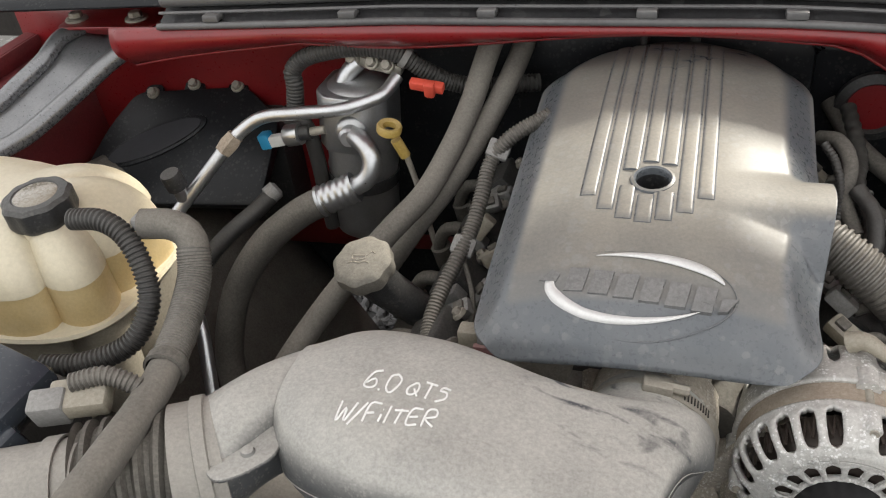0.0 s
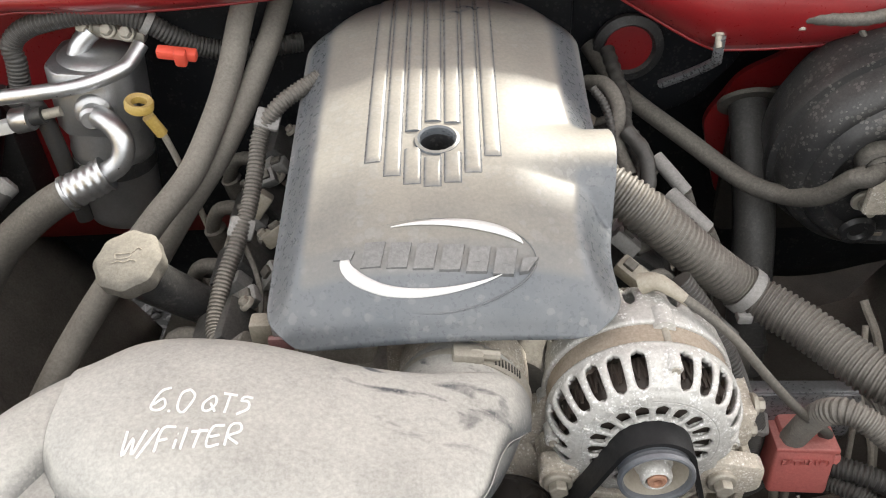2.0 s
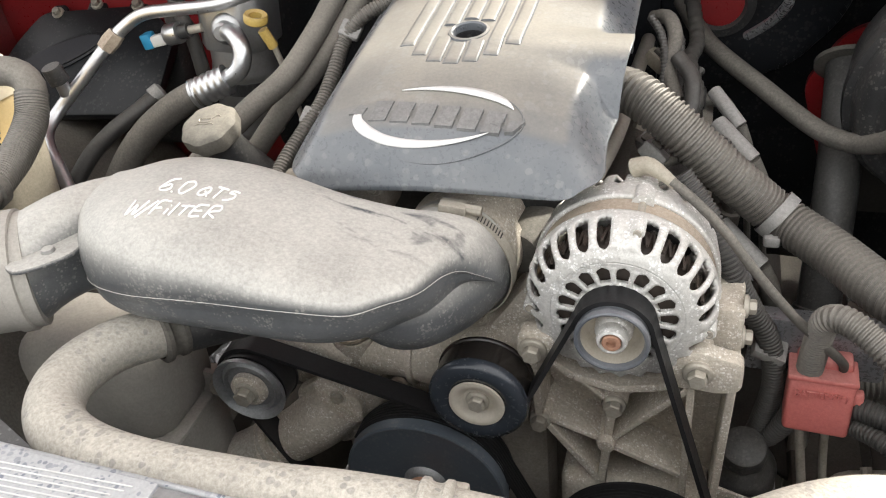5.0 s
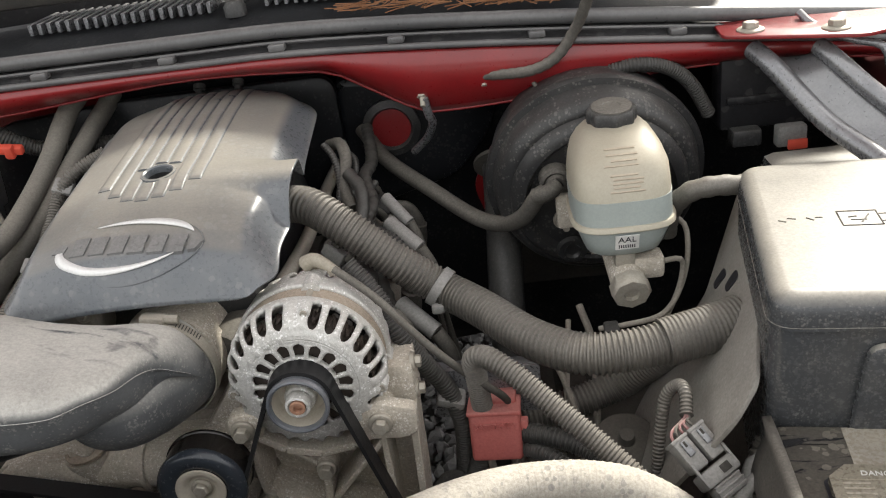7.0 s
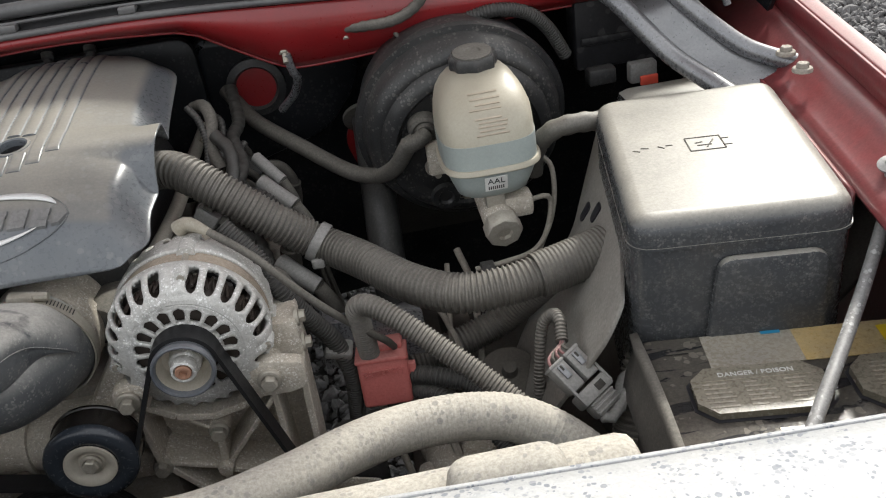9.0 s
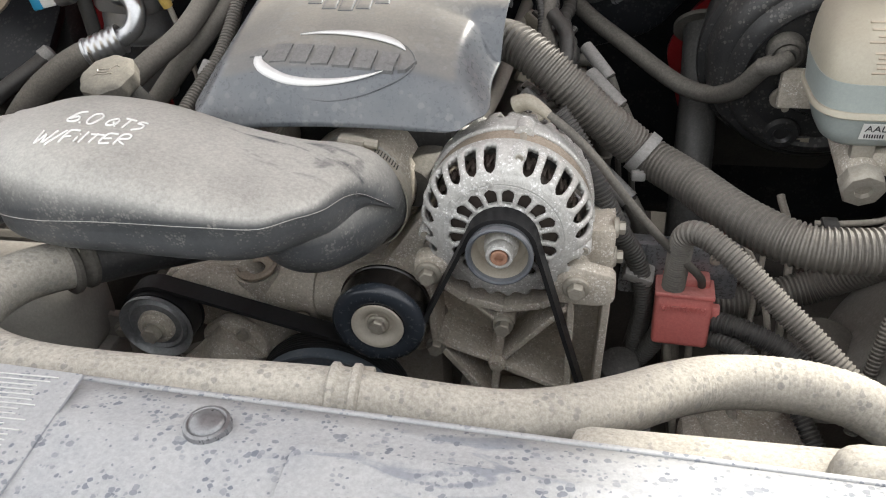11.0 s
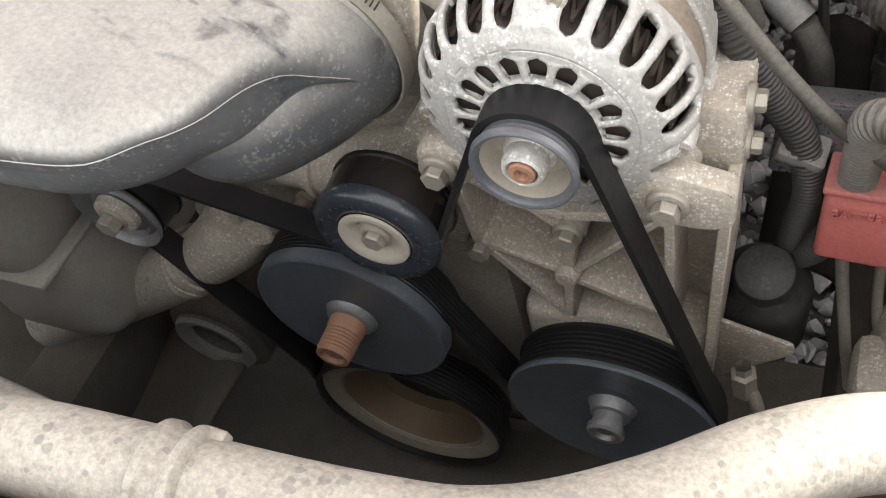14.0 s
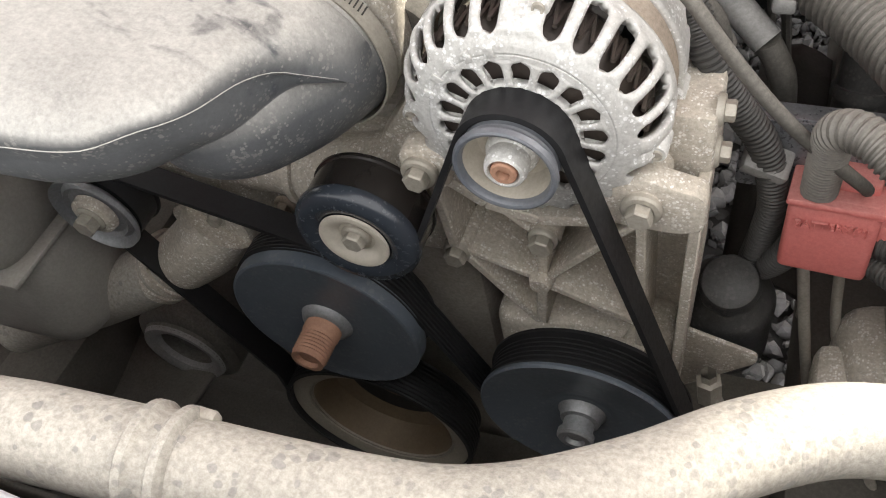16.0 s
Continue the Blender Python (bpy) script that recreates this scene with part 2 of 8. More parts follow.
IDLER = mat("glossy_black_pulley", (0.026, 0.032, 0.041), (0.032, 0.038, 0.047), 0.24, bump=0.0, grime=0.0)
RUNFACE = mat("polished_running_face", (0.014, 0.0125, 0.0115), (0.022, 0.019, 0.017), 0.2, bump=0.004, grime=0.0)
ALTRIM = mat("worn_blue_grey_rim", (0.10, 0.115, 0.14), (0.15, 0.16, 0.18), 0.4, metal=0.3, dust=0.2, up=0.3, bump=0.03, grime=0.3)
FUSE = mat("dusty_fuse_box_plastic", (0.024, 0.029, 0.037), (0.040, 0.044, 0.050), 0.24, dust=0.95, dustcol=(0.37, 0.35, 0.305), up=0.90, lie_from=(0.40, 0.95), spots=0.35, spotscale=420, spotcol=(0.30, 0.29, 0.27), bump=0.03, grime=0.3, even=0.6, spec=0.45)
BOOSTER = mat("speckled_booster_paint", (0.016, 0.017, 0.019), (0.030, 0.030, 0.031), 0.34, dust=0.22, dustcol=(0.15, 0.142, 0.127), up=0.75, spots=0.45, spotscale=230, spotcol=(0.19, 0.182, 0.165), bump=0.10, grime=0.5, spec=0.4)
SHROUD = mat("dusty_radiator_cover", (0.22, 0.24, 0.275), (0.29, 0.305, 0.33), 0.45, dust=0.85, dustcol=(0.47, 0.47, 0.465), up=0.8, spots=0.95, spotcol=(0.15, 0.168, 0.20), spotscale=235, smear=1.0, smear_at=(0.18, -0.36, 1.03, 0.12), bump=0.05, grime=0.3, even=0.3)
BATTERY = mat("black_battery_case", (0.018, 0.018, 0.021), (0.034, 0.032, 0.031), 0.18, dust=0.22, dustcol=(0.40, 0.355, 0.28), up=0.8, spots=0.4, spotscale=120, spotcol=(0.36, 0.33, 0.27), smear=0.6, smear_at=(0.72, -0.15, 0.94, 0.3), grime=0.3)
VENTCAP = mat("tan_dusty_vent_cap", (0.135, 0.122, 0.092), (0.09, 0.082, 0.064), 0.22, dust=0.4, dustcol=(0.40, 0.355, 0.28), up=0.6, bump=0.1, grime=0.5)
TANPLASTIC = mat("tan_connector_plastic", (0.34, 0.305, 0.235), (0.28, 0.25, 0.19), 0.6, dust=0.3)
GREYPLUG = mat("grey_connector_plastic", (0.17, 0.172, 0.172), (0.22, 0.217, 0.21), 0.55, dust=0.5)
BLUE = mat("blue_connector", (0.03, 0.28, 0.50), rough=0.5, grime=0.1)
PINK = mat("faded_red_connector", (0.36, 0.12, 0.12), rough=0.6, dust=0.4)
GLASSBLACK = mat("seal_rubber", (0.010, 0.010, 0.012), (0.019, 0.019, 0.021), 0.45, dust=0.10, dustcol=(0.25, 0.245, 0.235), up=0.9, scale=0.6, spec=0.2, spots=0.12, spotscale=70, spotcol=(0.25, 0.245, 0.235))
TRIM = mat("grey_trim_rubber", (0.07, 0.07, 0.073), (0.11, 0.11, 0.112), 0.30, dust=0.2, dustcol=(0.34, 0.33, 0.31), up=0.8, scale=0.6, bump=0.04, grime=0.3)
STRUT = mat("grey_painted_steel", (0.16, 0.165, 0.18), (0.22, 0.225, 0.24), 0.26, metal=0.55, dust=0.3, dustcol=(0.38, 0.37, 0.35), up=0.6, bump=0.05, grime=0.45)
# grey stone, its tones lowered to carry the shade under the truck
STONE = mat("shade_darkened_gravel", (0.20, 0.194, 0.194), (0.07, 0.068, 0.068), 0.85, scale=0.4, bump=0.4)
# bed colour kept dark to paint the shade in gaps between stones
SOIL = mat("shade_dark_gravel_bed", (0.085, 0.083, 0.082), (0.05, 0.049, 0.048), 0.95, scale=0.3, bump=1.0, spots=0.9, spotscale=34, spotcol=(0.24, 0.235, 0.238))
FRAMEMAT = mat("dusty_black_frame", (0.05, 0.046, 0.041), (0.075, 0.069, 0.06), 0.75, dust=0.5, dustcol=(0.165, 0.15, 0.125), up=0.6)
STRAW = mat("dry_pine_needles", (0.28, 0.13, 0.06), (0.20, 0.09, 0.04), 0.8)
LEAF = mat("yellow_green_leaf", (0.35, 0.36, 0.05), rough=0.7)
MOULD = mat("dusty_moulded_plastic", (0.22, 0.212, 0.198), (0.28, 0.268, 0.246), 0.55, dust=0.6, dustcol=(0.42, 0.39, 0.34), up=0.6, grime=0.3)
PLATE = mat("satin_black_plate", (0.007, 0.008, 0.0105), (0.012, 0.0135, 0.016), 0.34, dust=0.08, dustcol=(0.10, 0.098, 0.092), up=0.8, spots=0.2, spotscale=200, spotcol=(0.12, 0.12, 0.115), bump=0.04, grime=0.3, spec=0.22)
LOOMDARK = mat("black_loom_plastic", (0.022, 0.022, 0.023), (0.036, 0.035, 0.034), 0.45, dust=0.35, dustcol=(0.16, 0.15, 0.13), up=0.7, bump=0.06, grime=0.4)
TANDISH = mat("tan_pulley_dish", (0.46, 0.42, 0.345), (0.38, 0.34, 0.275), 0.65, dust=0.2, up=0.3, bump=0.05, grime=0.3)


# ---- builders ----
def thing(name, label, category, at=(0, 0, 0), group="", kind=""):
    ob = new(name)
    ob.location = at
    ob.empty_display_size = 0.02
    return tagged(ob, label, category, group, kind)


def part(name, bm, material, parent=None, label="", flat=False, solid=0.0, kind=""):
    """Links a bmesh, given in world coordinates, as one mesh under its thing."""
    me = bpy.data.meshes.new(name)
    bmesh.ops.recalc_face_normals(bm, faces=bm.faces[:])
    bm.to_mesh(me)
    bm.free()
    me.materials.append(material)
    if not flat:
        me.polygons.foreach_set("use_smooth", [True] * len(me.polygons))
        me.set_sharp_from_angle(angle=radians(38))
    ob = new(name, me)
    if parent is not None:
        ob.parent = parent
        at, p = Vector((0, 0, 0)), parent
        while p is not None:
            at, p = at + p.location, p.parent
        ob.location = -at
    if solid:
        mod = ob.modifiers.new("wall", "SOLIDIFY")
        mod.thickness, mod.offset = solid, -1
    return tagged(ob, label, kind=kind)


def merge(bm, other, m=None):
    me = bpy.data.meshes.new("tmp")
    other.to_mesh(me)
    other.free()
    if m is not None:
        me.transform(m)
    bm.from_mesh(me)
    bpy.data.meshes.remove(me)
    return bm


def smooth_path(pts, step):
    """Points at even steps along a smooth line through pts."""
    p = [Vector(v) for v in pts]
    if len(p) == 2:
        line = [p[0].lerp(p[1], i / 20) for i in range(21)]
    else:
        q, line = [p[0] * 2 - p[1], *p, p[-1] * 2 - p[-2]], []
        for i in range(1, len(q) - 2):
            a, b, c, d = q[i - 1:i + 3]
            for k in range(24):
                t = k / 24
                line.append(0.5 * (2 * b + (c - a) * t + (2 * a - 5 * b + 4 * c - d) * t * t + (3 * b - a - 3 * c + d) * t ** 3))
        line.append(p[-1])
    run = [0.0]
    for a, b in zip(line, line[1:]):
        run.append(run[-1] + (b - a).length)
    n = max(2, round(run[-1] / step))
    out, k = [], 0
    for i in range(n + 1):
        s = run[-1] * i / n
        while k < len(run) - 2 and run[k + 1] < s:
            k += 1
        out.append(line[k].lerp(line[k + 1], (s - run[k]) / max(run[k + 1] - run[k], 1e-9)))
    return out


def tube(pts, r, seg=14, step=0.008, ridge=None, bm=None, taper=None, caps=True):
    """A round tube along a smooth line; ridge=(pitch, depth) makes it a corrugated conduit."""
    bm = bm or bmesh.new()
    if ridge:
        step = ridge[0] / 4
    line = smooth_path(pts, step)
    up, rings = None, []
    for i, c in enumerate(line):
        d = (line[min(i + 1, len(line) - 1)] - line[max(i - 1, 0)]).normalized()
        if up is None:
            up = d.orthogonal().normalized()
        up = (up - d * up.dot(d)).normalized()
        side = d.cross(up)
        rr = r
        if taper:
            rr = r * taper(i / (len(line) - 1))
        if ridge and i % 4 > 1:
            rr -= ridge[1]
        rings.append([bm.verts.new(c + rr * (math.cos(a) * up + math.sin(a) * side)) for a in (2 * math.pi * k / seg for k in range(seg))])
    for a, b in zip(rings, rings[1:]):
        for k in range(seg):
            bm.faces.new((a[k], a[(k + 1) % seg], b[(k + 1) % seg], b[k]))
    if caps:
        bm.faces.new(rings[0][::-1])
        bm.faces.new(rings[-1])
    return bm


def lathe(prof, o, ax=(0, 1, 0), seg=40, bm=None, lobes=None):
    """A turned body: prof is rows of radius and place along the axis from o."""
    bm = bm or bmesh.new()
    o, ax = Vector(o), Vector(ax).normalized()
    u = ax.orthogonal().normalized()
    v = ax.cross(u)
    rings = []
    for r, s in prof:
        if r <= 0:
            rings.append([bm.verts.new(o + ax * s)])
        else:
            ring = []
            for k in range(seg):
                a = 2 * math.pi * k / seg
                rr = r * (1 + (lobes[1] * math.cos(lobes[0] * a) if lobes and r >= lobes[2] else 0))
                ring.append(bm.verts.new(o + ax * s + rr * (math.cos(a) * u + math.sin(a) * v)))
            rings.append(ring)
    for a, b in zip(rings, rings[1:]):
        for k in range(max(len(a), len(b))):
            k2 = (k + 1) % max(len(a), len(b))
            if len(a) == 1 and len(b) > 1:
                bm.faces.new((a[0], b[k2], b[k]))
            elif len(b) == 1 and len(a) > 1:
                bm.faces.new((a[k], a[k2], b[0]))
            elif len(a) > 1:
                bm.faces.new((a[k], a[k2], b[k2], b[k]))
    return bm


def rbox(c, s, bev=0.004, m=None, seg=2, bm=None, taper=1.0):
    """A box with rounded edges; taper narrows its top."""
    t = bmesh.new()
    bmesh.ops.create_cube(t, size=1)
    for v in t.verts:
        k = taper if v.co.z > 0 else 1
        v.co = Vector((v.co.x * s[0] * k, v.co.y * s[1] * k, v.co.z * s[2]))
    if bev:
        bmesh.ops.bevel(t, geom=t.edges[:], offset=min(bev, min(s) * 0.45), segments=seg, profile=0.5, affect="EDGES")
    return merge(bm or bmesh.new(), t, Matrix.Translation(c) @ (m or Matrix()))


def bar(a, b, w, h, bm=None, bev=0.0012, depth=(0, 1, 0)):
    """A rounded bar from a to b, h deep along depth and w wide across it."""
    a, b = Vector(a), Vector(b)
    z = (b - a).normalized()
    y = Vector(depth)
    y = (y - z * y.dot(z)).normalized()
    m = Matrix((y.cross(z), y, z)).transposed().to_4x4()
    t = bmesh.new()
    rbox((0, 0, 0), (w, h, (b - a).length), bev, bm=t, seg=1)
    return merge(bm or bmesh.new(), t, Matrix.Translation((a + b) / 2) @ m)


def prism(poly, depth, m=None, bev=0.0, bm=None, seg=2):
    """A plate: an outline in local x and y, drawn out along z."""
    t = bmesh.new()
    f = t.faces.new([t.verts.new((x, y, 0)) for x, y in poly])
    top = bmesh.ops.extrude_face_region(t, geom=[f])
    bmesh.ops.translate(t, verts=[g for g in top["geom"] if isinstance(g, bmesh.types.BMVert)], vec=(0, 0, depth))
    if bev:
        bmesh.ops.bevel(t, geom=[e for e in t.edges], offset=bev, segments=seg, profile=0.5, affect="EDGES")
    return merge(bm or bmesh.new(), t, m)


FRONT = pose(0, 0, 0, 90, 0, 0)  # local x, y -> world x, z; local z -> towards the front (-y)


def rounded(points, r, n=5):
    """The outline with its corners rounded."""
    out, k = [], len(points)
    for i in range(k):
        a, b, c = (Vector((*points[j % k], 0)) for j in (i - 1, i, i + 1))
        d = min(r, (a - b).length * 0.45, (c - b).length * 0.45)
        p, q = b + (a - b).normalized() * d, b + (c - b).normalized() * d
        for s in range(n + 1):
            t = s / n
            v = (1 - t) ** 2 * p + 2 * t * (1 - t) * b + t * t * q
            out.append((v.x, v.y))
    return out


def hexbolt(o, ax, r=0.0085, h=0.008, washer=1.55, bm=None, shank=0.0):
    """A flanged hexagon bolt whose head points along ax."""
    bm = bm or bmesh.new()
    lathe([(0, -0.002), (r * washer, -0.002), (r * washer, 0.001), (r * washer * 0.9, 0.0025), (r, 0.003)], o, ax, 24, bm)
    lathe([(r, 0.002), (r, h), (r * 0.86, h + 0.0012), (0, h + 0.0012)], o, ax, 6, bm)
    if shank:
        lathe([(r * 0.5, h), (r * 0.5, h + shank), (0, h + shank)], o, ax, 12, bm)
    return bm


def lettering(text, size, m, depth=0.0006):
    """Letters as a mesh; local x along the line, local z off the surface."""
    cu = bpy.data.curves.new("letters", "FONT")
    cu.body, cu.size, cu.extrude, cu.resolution_u = text, size, depth, 3
    cu.align_x, cu.align_y = "CENTER", "CENTER"
    ob = new("letters_tmp", cu)
    bpy.context.view_layer.update()
    me = bpy.data.meshes.new_from_object(ob.evaluated_get(bpy.context.evaluated_depsgraph_get()))
    bpy.data.objects.remove(ob)
    bpy.data.curves.remove(cu)
    me.transform(m)
    bm = bmesh.new()
    bm.from_mesh(me)
    bpy.data.meshes.remove(me)
    return bm


def basis(o, x, z):
    """A pose from a place, the way along a line and the way off the surface."""
    x, z = Vector(x).normalized(), Vector(z).normalized()
    y = z.cross(x).normalized()
    x = y.cross(z)
    return Matrix.Translation(o) @ Matrix((x, y, z)).transposed().to_4x4()


def strip(name, pts, r, material, label, category, ridge=None, seg=14, group="", step=0.008):
    """A hose, wire or conduit that is a thing of its own."""
    return tagged(part(name, tube(pts, r, seg, step, ridge), material), label, category, group)


# ---- setting: ground and body of the truck ----
def plate_grid(fn, nu, nv):
    """A sheet of nu by nv quads, placed by fn(u, v)."""
    bm = bmesh.new()
    vs = [[bm.verts.new(fn(i / nu, j / nv)) for i in range(nu + 1)] for j in range(nv + 1)]
    for j in range(nv):
        for i in range(nu):
            bm.faces.new((vs[j][i], vs[j][i + 1], vs[j + 1][i + 1], vs[j + 1][i]))
    return bm


bm = bmesh.new()
bmesh.ops.create_grid(bm, x_segments=40, y_segments=40, size=400)
tagged(part("ground", bm, SOIL), "grey gravel yard under the truck", "ground", kind="structure")


def stones(area, count, size, seed):
    """Many broken stones on the ground, joined."""
    rng = np.random.default_rng(seed)
    phi = (1 + 5 ** 0.5) / 2
    base = np.array([(-1, phi, 0), (1, phi, 0), (-1, -phi, 0), (1, -phi, 0), (0, -1, phi), (0, 1, phi), (0, -1, -phi), (0, 1, -phi), (phi, 0, -1), (phi, 0, 1), (-phi, 0, -1), (-phi, 0, 1)]) / 1.9
    tris = np.array([(0, 11, 5), (0, 5, 1), (0, 1, 7), (0, 7, 10), (0, 10, 11), (1, 5, 9), (5, 11, 4), (11, 10, 2), (10, 7, 6), (7, 1, 8), (3, 9, 4), (3, 4, 2), (3, 2, 6), (3, 6, 8), (3, 8, 9), (4, 9, 5), (2, 4, 11), (6, 2, 10), (8, 6, 7), (9, 8, 1)])
    x0, x1, y0, y1 = area
    verts, faces = [], []
    for i in range(count):
        s = size * rng.uniform(0.45, 1.25)
        v = base * rng.uniform(0.6, 1.25, (12, 1)) * s * rng.uniform(0.6, 1.2, 3)
        a = rng.uniform(0, 6.28)
        rot = np.array([[math.cos(a), -math.sin(a), 0], [math.sin(a), math.cos(a), 0], [0, 0, 1]])
        verts.append(v @ rot + (rng.uniform(x0, x1), rng.uniform(y0, y1), s * rng.uniform(0.05, 0.6)))
        faces.append(tris + 12 * i)
    me = bpy.data.meshes.new("gravel")
    me.from_pydata(np.concatenate(verts).tolist(), [], np.concatenate(faces).tolist())
    me.materials.append(STONE)
    return me


for area, count, size, seed in (((1.15, 4.6, 0.6, 6.5), 23000, 0.026, 3), ((-1.1, 1.15, -0.4, 1.9), 11000, 0.019, 5)):
    tagged(new("gravel", stones(area, count, size, seed)), "loose grey crushed stone gravel", "gravel", kind="stuff")

# firewall: upper red cowl panel with a rolled lip, lower dark panel
fw = thing("wall_firewall", "red painted firewall with a rolled upper lip", "firewall", (0, 0.6, 0), kind="structure")


def lip_low(x):
    """Height of the lower edge of the red cowl panel."""
    return 1.176 - 0.065 * max(0.0, min(1.0, (x - 0.19) / 0.12)) - 0.07 * max(0.0, (-0.45 - x) / 0.35) + 0.010 * math.cos(x * 9)


def cowl_z(x):
    return 1.222 - 0.10 * max(0, x - 0.1) ** 1.4 - 0.03 * max(0, -x - 0.3)


part("cowl_panel", plate_grid(lambda u, v: (-0.71 + 1.71 * u, 0.43 + 0.03 * v ** 2 - 0.012 * math.sin(v * 3.1), cowl_z(-0.71 + 1.71 * u) - 0.012 + (lip_low(-0.71 + 1.71 * u) - cowl_z(-0.71 + 1.71 * u) + 0.012) * v), 120, 10), RED, fw, "glossy dusty red cowl panel", solid=0.004)
part("lip_return", plate_grid(lambda u, v: (-0.71 + 1.71 * u, 0.459 + 0.20 * v, lip_low(-0.71 + 1.71 * u) + 0.0 * v), 60, 3), RED, fw, solid=0.003)
part("lower_panel", plate_grid(lambda u, v: (-1.0 + 2.0 * u, 0.66 + 0.02 * math.sin(u * 30) * v, 1.17 - 0.57 * v), 60, 20), PLATE, fw, "dark insulated lower firewall", solid=0.01)
part("red_side_panel", plate_grid(lambda u, v: (-1.02 + 0.81 * u, 0.60 + 0.03 * u, 1.215 - 0.48 * v), 12, 6), RED, fw, solid=0.004)
part("side_closing", rbox((-1.05, 0.71, 1.22), (0.80, 0.03, 0.30), 0.01), DARK, fw)
part("red_booster_panel", prism(rounded([(0.36, 0.93), (0.40, 1.0), (0.46, 1.03), (0.47, 1.13), (0.56, 1.13), (0.56, 0.8), (0.40, 0.8)], 0.02), 0.01, Matrix.Translation((0, 0.60, 0)) @ FRONT), RED, fw)
part("booster_gusset", prism(rounded([(0.395, 0.93), (0.43, 0.98), (0.62, 1.0), (0.62, 0.75), (0.40, 0.75)], 0.02), 0.012, Matrix.Translation((0, 0.585, 0)) @ FRONT), DARK, fw)
part("sound_pad", prism(rounded([(-0.43, 0.80), (-0.43, 1.06), (-0.36, 1.125), (-0.14, 1.14), (0.17, 1.14), (0.17, 0.80)], 0.03), 0.02, Matrix.Translation((0, 0.59, 0)) @ FRONT, 0.004), PLATE, fw, "black sound pad")
part("dark_bulge", prism(rounded([(0.16, 1.13), (0.42, 1.11), (0.40, 1.02), (0.34, 0.95), (0.16, 0.9)], 0.03), 0.05, Matrix.Translation((0, 0.64, 0)) @ FRONT, 0.012), PLATE, fw)
part("grommet", lathe([(0.03, 0.0), (0.045, 0.0), (0.045, 0.008), (0.034, 0.012), (0.03, 0.006)], (0.245, 0.585, 1.045), (0, -1, 0)), BLACK, fw)
part("grommet_disc", lathe([(0.032, 0.0), (0.03, 0.004), (0.0, 0.005)], (0.245, 0.582, 1.045), (0, -1, 0)), RED, fw)
for x, z in ((0.31, 1.137), (0.395, 1.155)):
    part("stud", hexbolt((x, 0.444, z), (0, -0.6, -0.8), 0.0075, 0.010, 1.4, shank=0.014), STEEL, fw, "dull zinc stud with nut")

# cowl seal and weather strip in front of the windscreen
seal = thing("cowl_seal", "black rubber cowl weatherstrip with dull clips", "weatherstrip", (0, 0.43, 1.2), kind="structure")
part("seal_bulb", tube([(x, 0.452, cowl_z(x) + 0.016) for x in np.linspace(-0.63, 0.99, 16)], 0.010, 14, 0.02), TRIM, seal, "grey weathered bulb of the strip")
part("seal_base", plate_grid(lambda u, v: (-0.63 + 1.62 * u, 0.425 + 0.04 * v, cowl_z(-0.63 + 1.62 * u) - 0.012 + 0.022 * v), 60, 4), GLASSBLACK, seal, solid=0.004)
# thin paler tube paints the highlight line along the black channel
part("channel_highlight", tube([(x, 0.437, cowl_z(x) + 0.0035) for x in np.linspace(-0.63, 0.99, 16)], 0.0022, 8, 0.02), TRIM, seal)
part("seal_lip", tube([(x, 0.426, cowl_z(x) - 0.010) for x in np.linspace(-0.63, 0.99, 16)], 0.0045, 10, 0.02), TRIM, seal)
for x in (-0.55, -0.365, -0.195, -0.019, 0.13, 0.287, 0.47, 0.651):
    part("clip", rbox((x, 0.432, cowl_z(x) - 0.001), (0.022, 0.018, 0.009), 0.002), TRIM, seal)
cowl = thing("cowl_grille", "black plastic cowl tray with slotted grille", "cowl grille", (0.2, 0.6, 1.2), kind="structure")
part("tray", plate_grid(lambda u, v: (-0.98 + 2.0 * u, 0.468 + 0.32 * v, cowl_z(-0.98 + 2.0 * u) + 0.004 + 0.02 * math.sin(v * 4) + 0.03 * v), 60, 10), PLATE, cowl, solid=0.004)
for i in range(44):
    x = -0.25 + 0.014 * i
    if not 0.02 < x < 0.09:
        part("slat", rbox((x, 0.60, cowl_z(x) + 0.041), (0.006, 0.10, 0.016), 0.001, seg=1), STRUT, cowl)
part("wiper_pivot", lathe([(0, 0), (0.016, 0), (0.016, 0.014), (0.011, 0.022), (0, 0.024)], (0.055, 0.545, cowl_z(0.05) + 0.026), (0, 0, 1), 20), BLACK, cowl)
part("wiper_arm", tube([(0.055, 0.545, 1.262), (0.07, 0.57, 1.27), (0.09, 0.62, 1.275), (0.30, 0.64, 1.275)], 0.007, 8), BLACK, cowl)
random.seed(4)
bm = bmesh.new()
for i in range(90):
    x, y = random.uniform(0.20, 0.50), random.uniform(0.49, 0.515)
    a = random.uniform(0, 3.14)
    z = cowl_z(x) + 0.028 + random.uniform(0, 0.006)
    d = Vector((math.cos(a), 0.35 * math.sin(a), random.uniform(-0.1, 0.2))) * random.uniform(0.012, 0.03)
    tube([Vector((x, y, z)) - d, Vector((x, y, z)) + d], 0.0009, 4, 0.03, bm=bm)
tagged(part("pine_needles", bm, STRAW), "dry brown pine needles on the cowl", "debris", kind="stuff")
bm = bmesh.new()
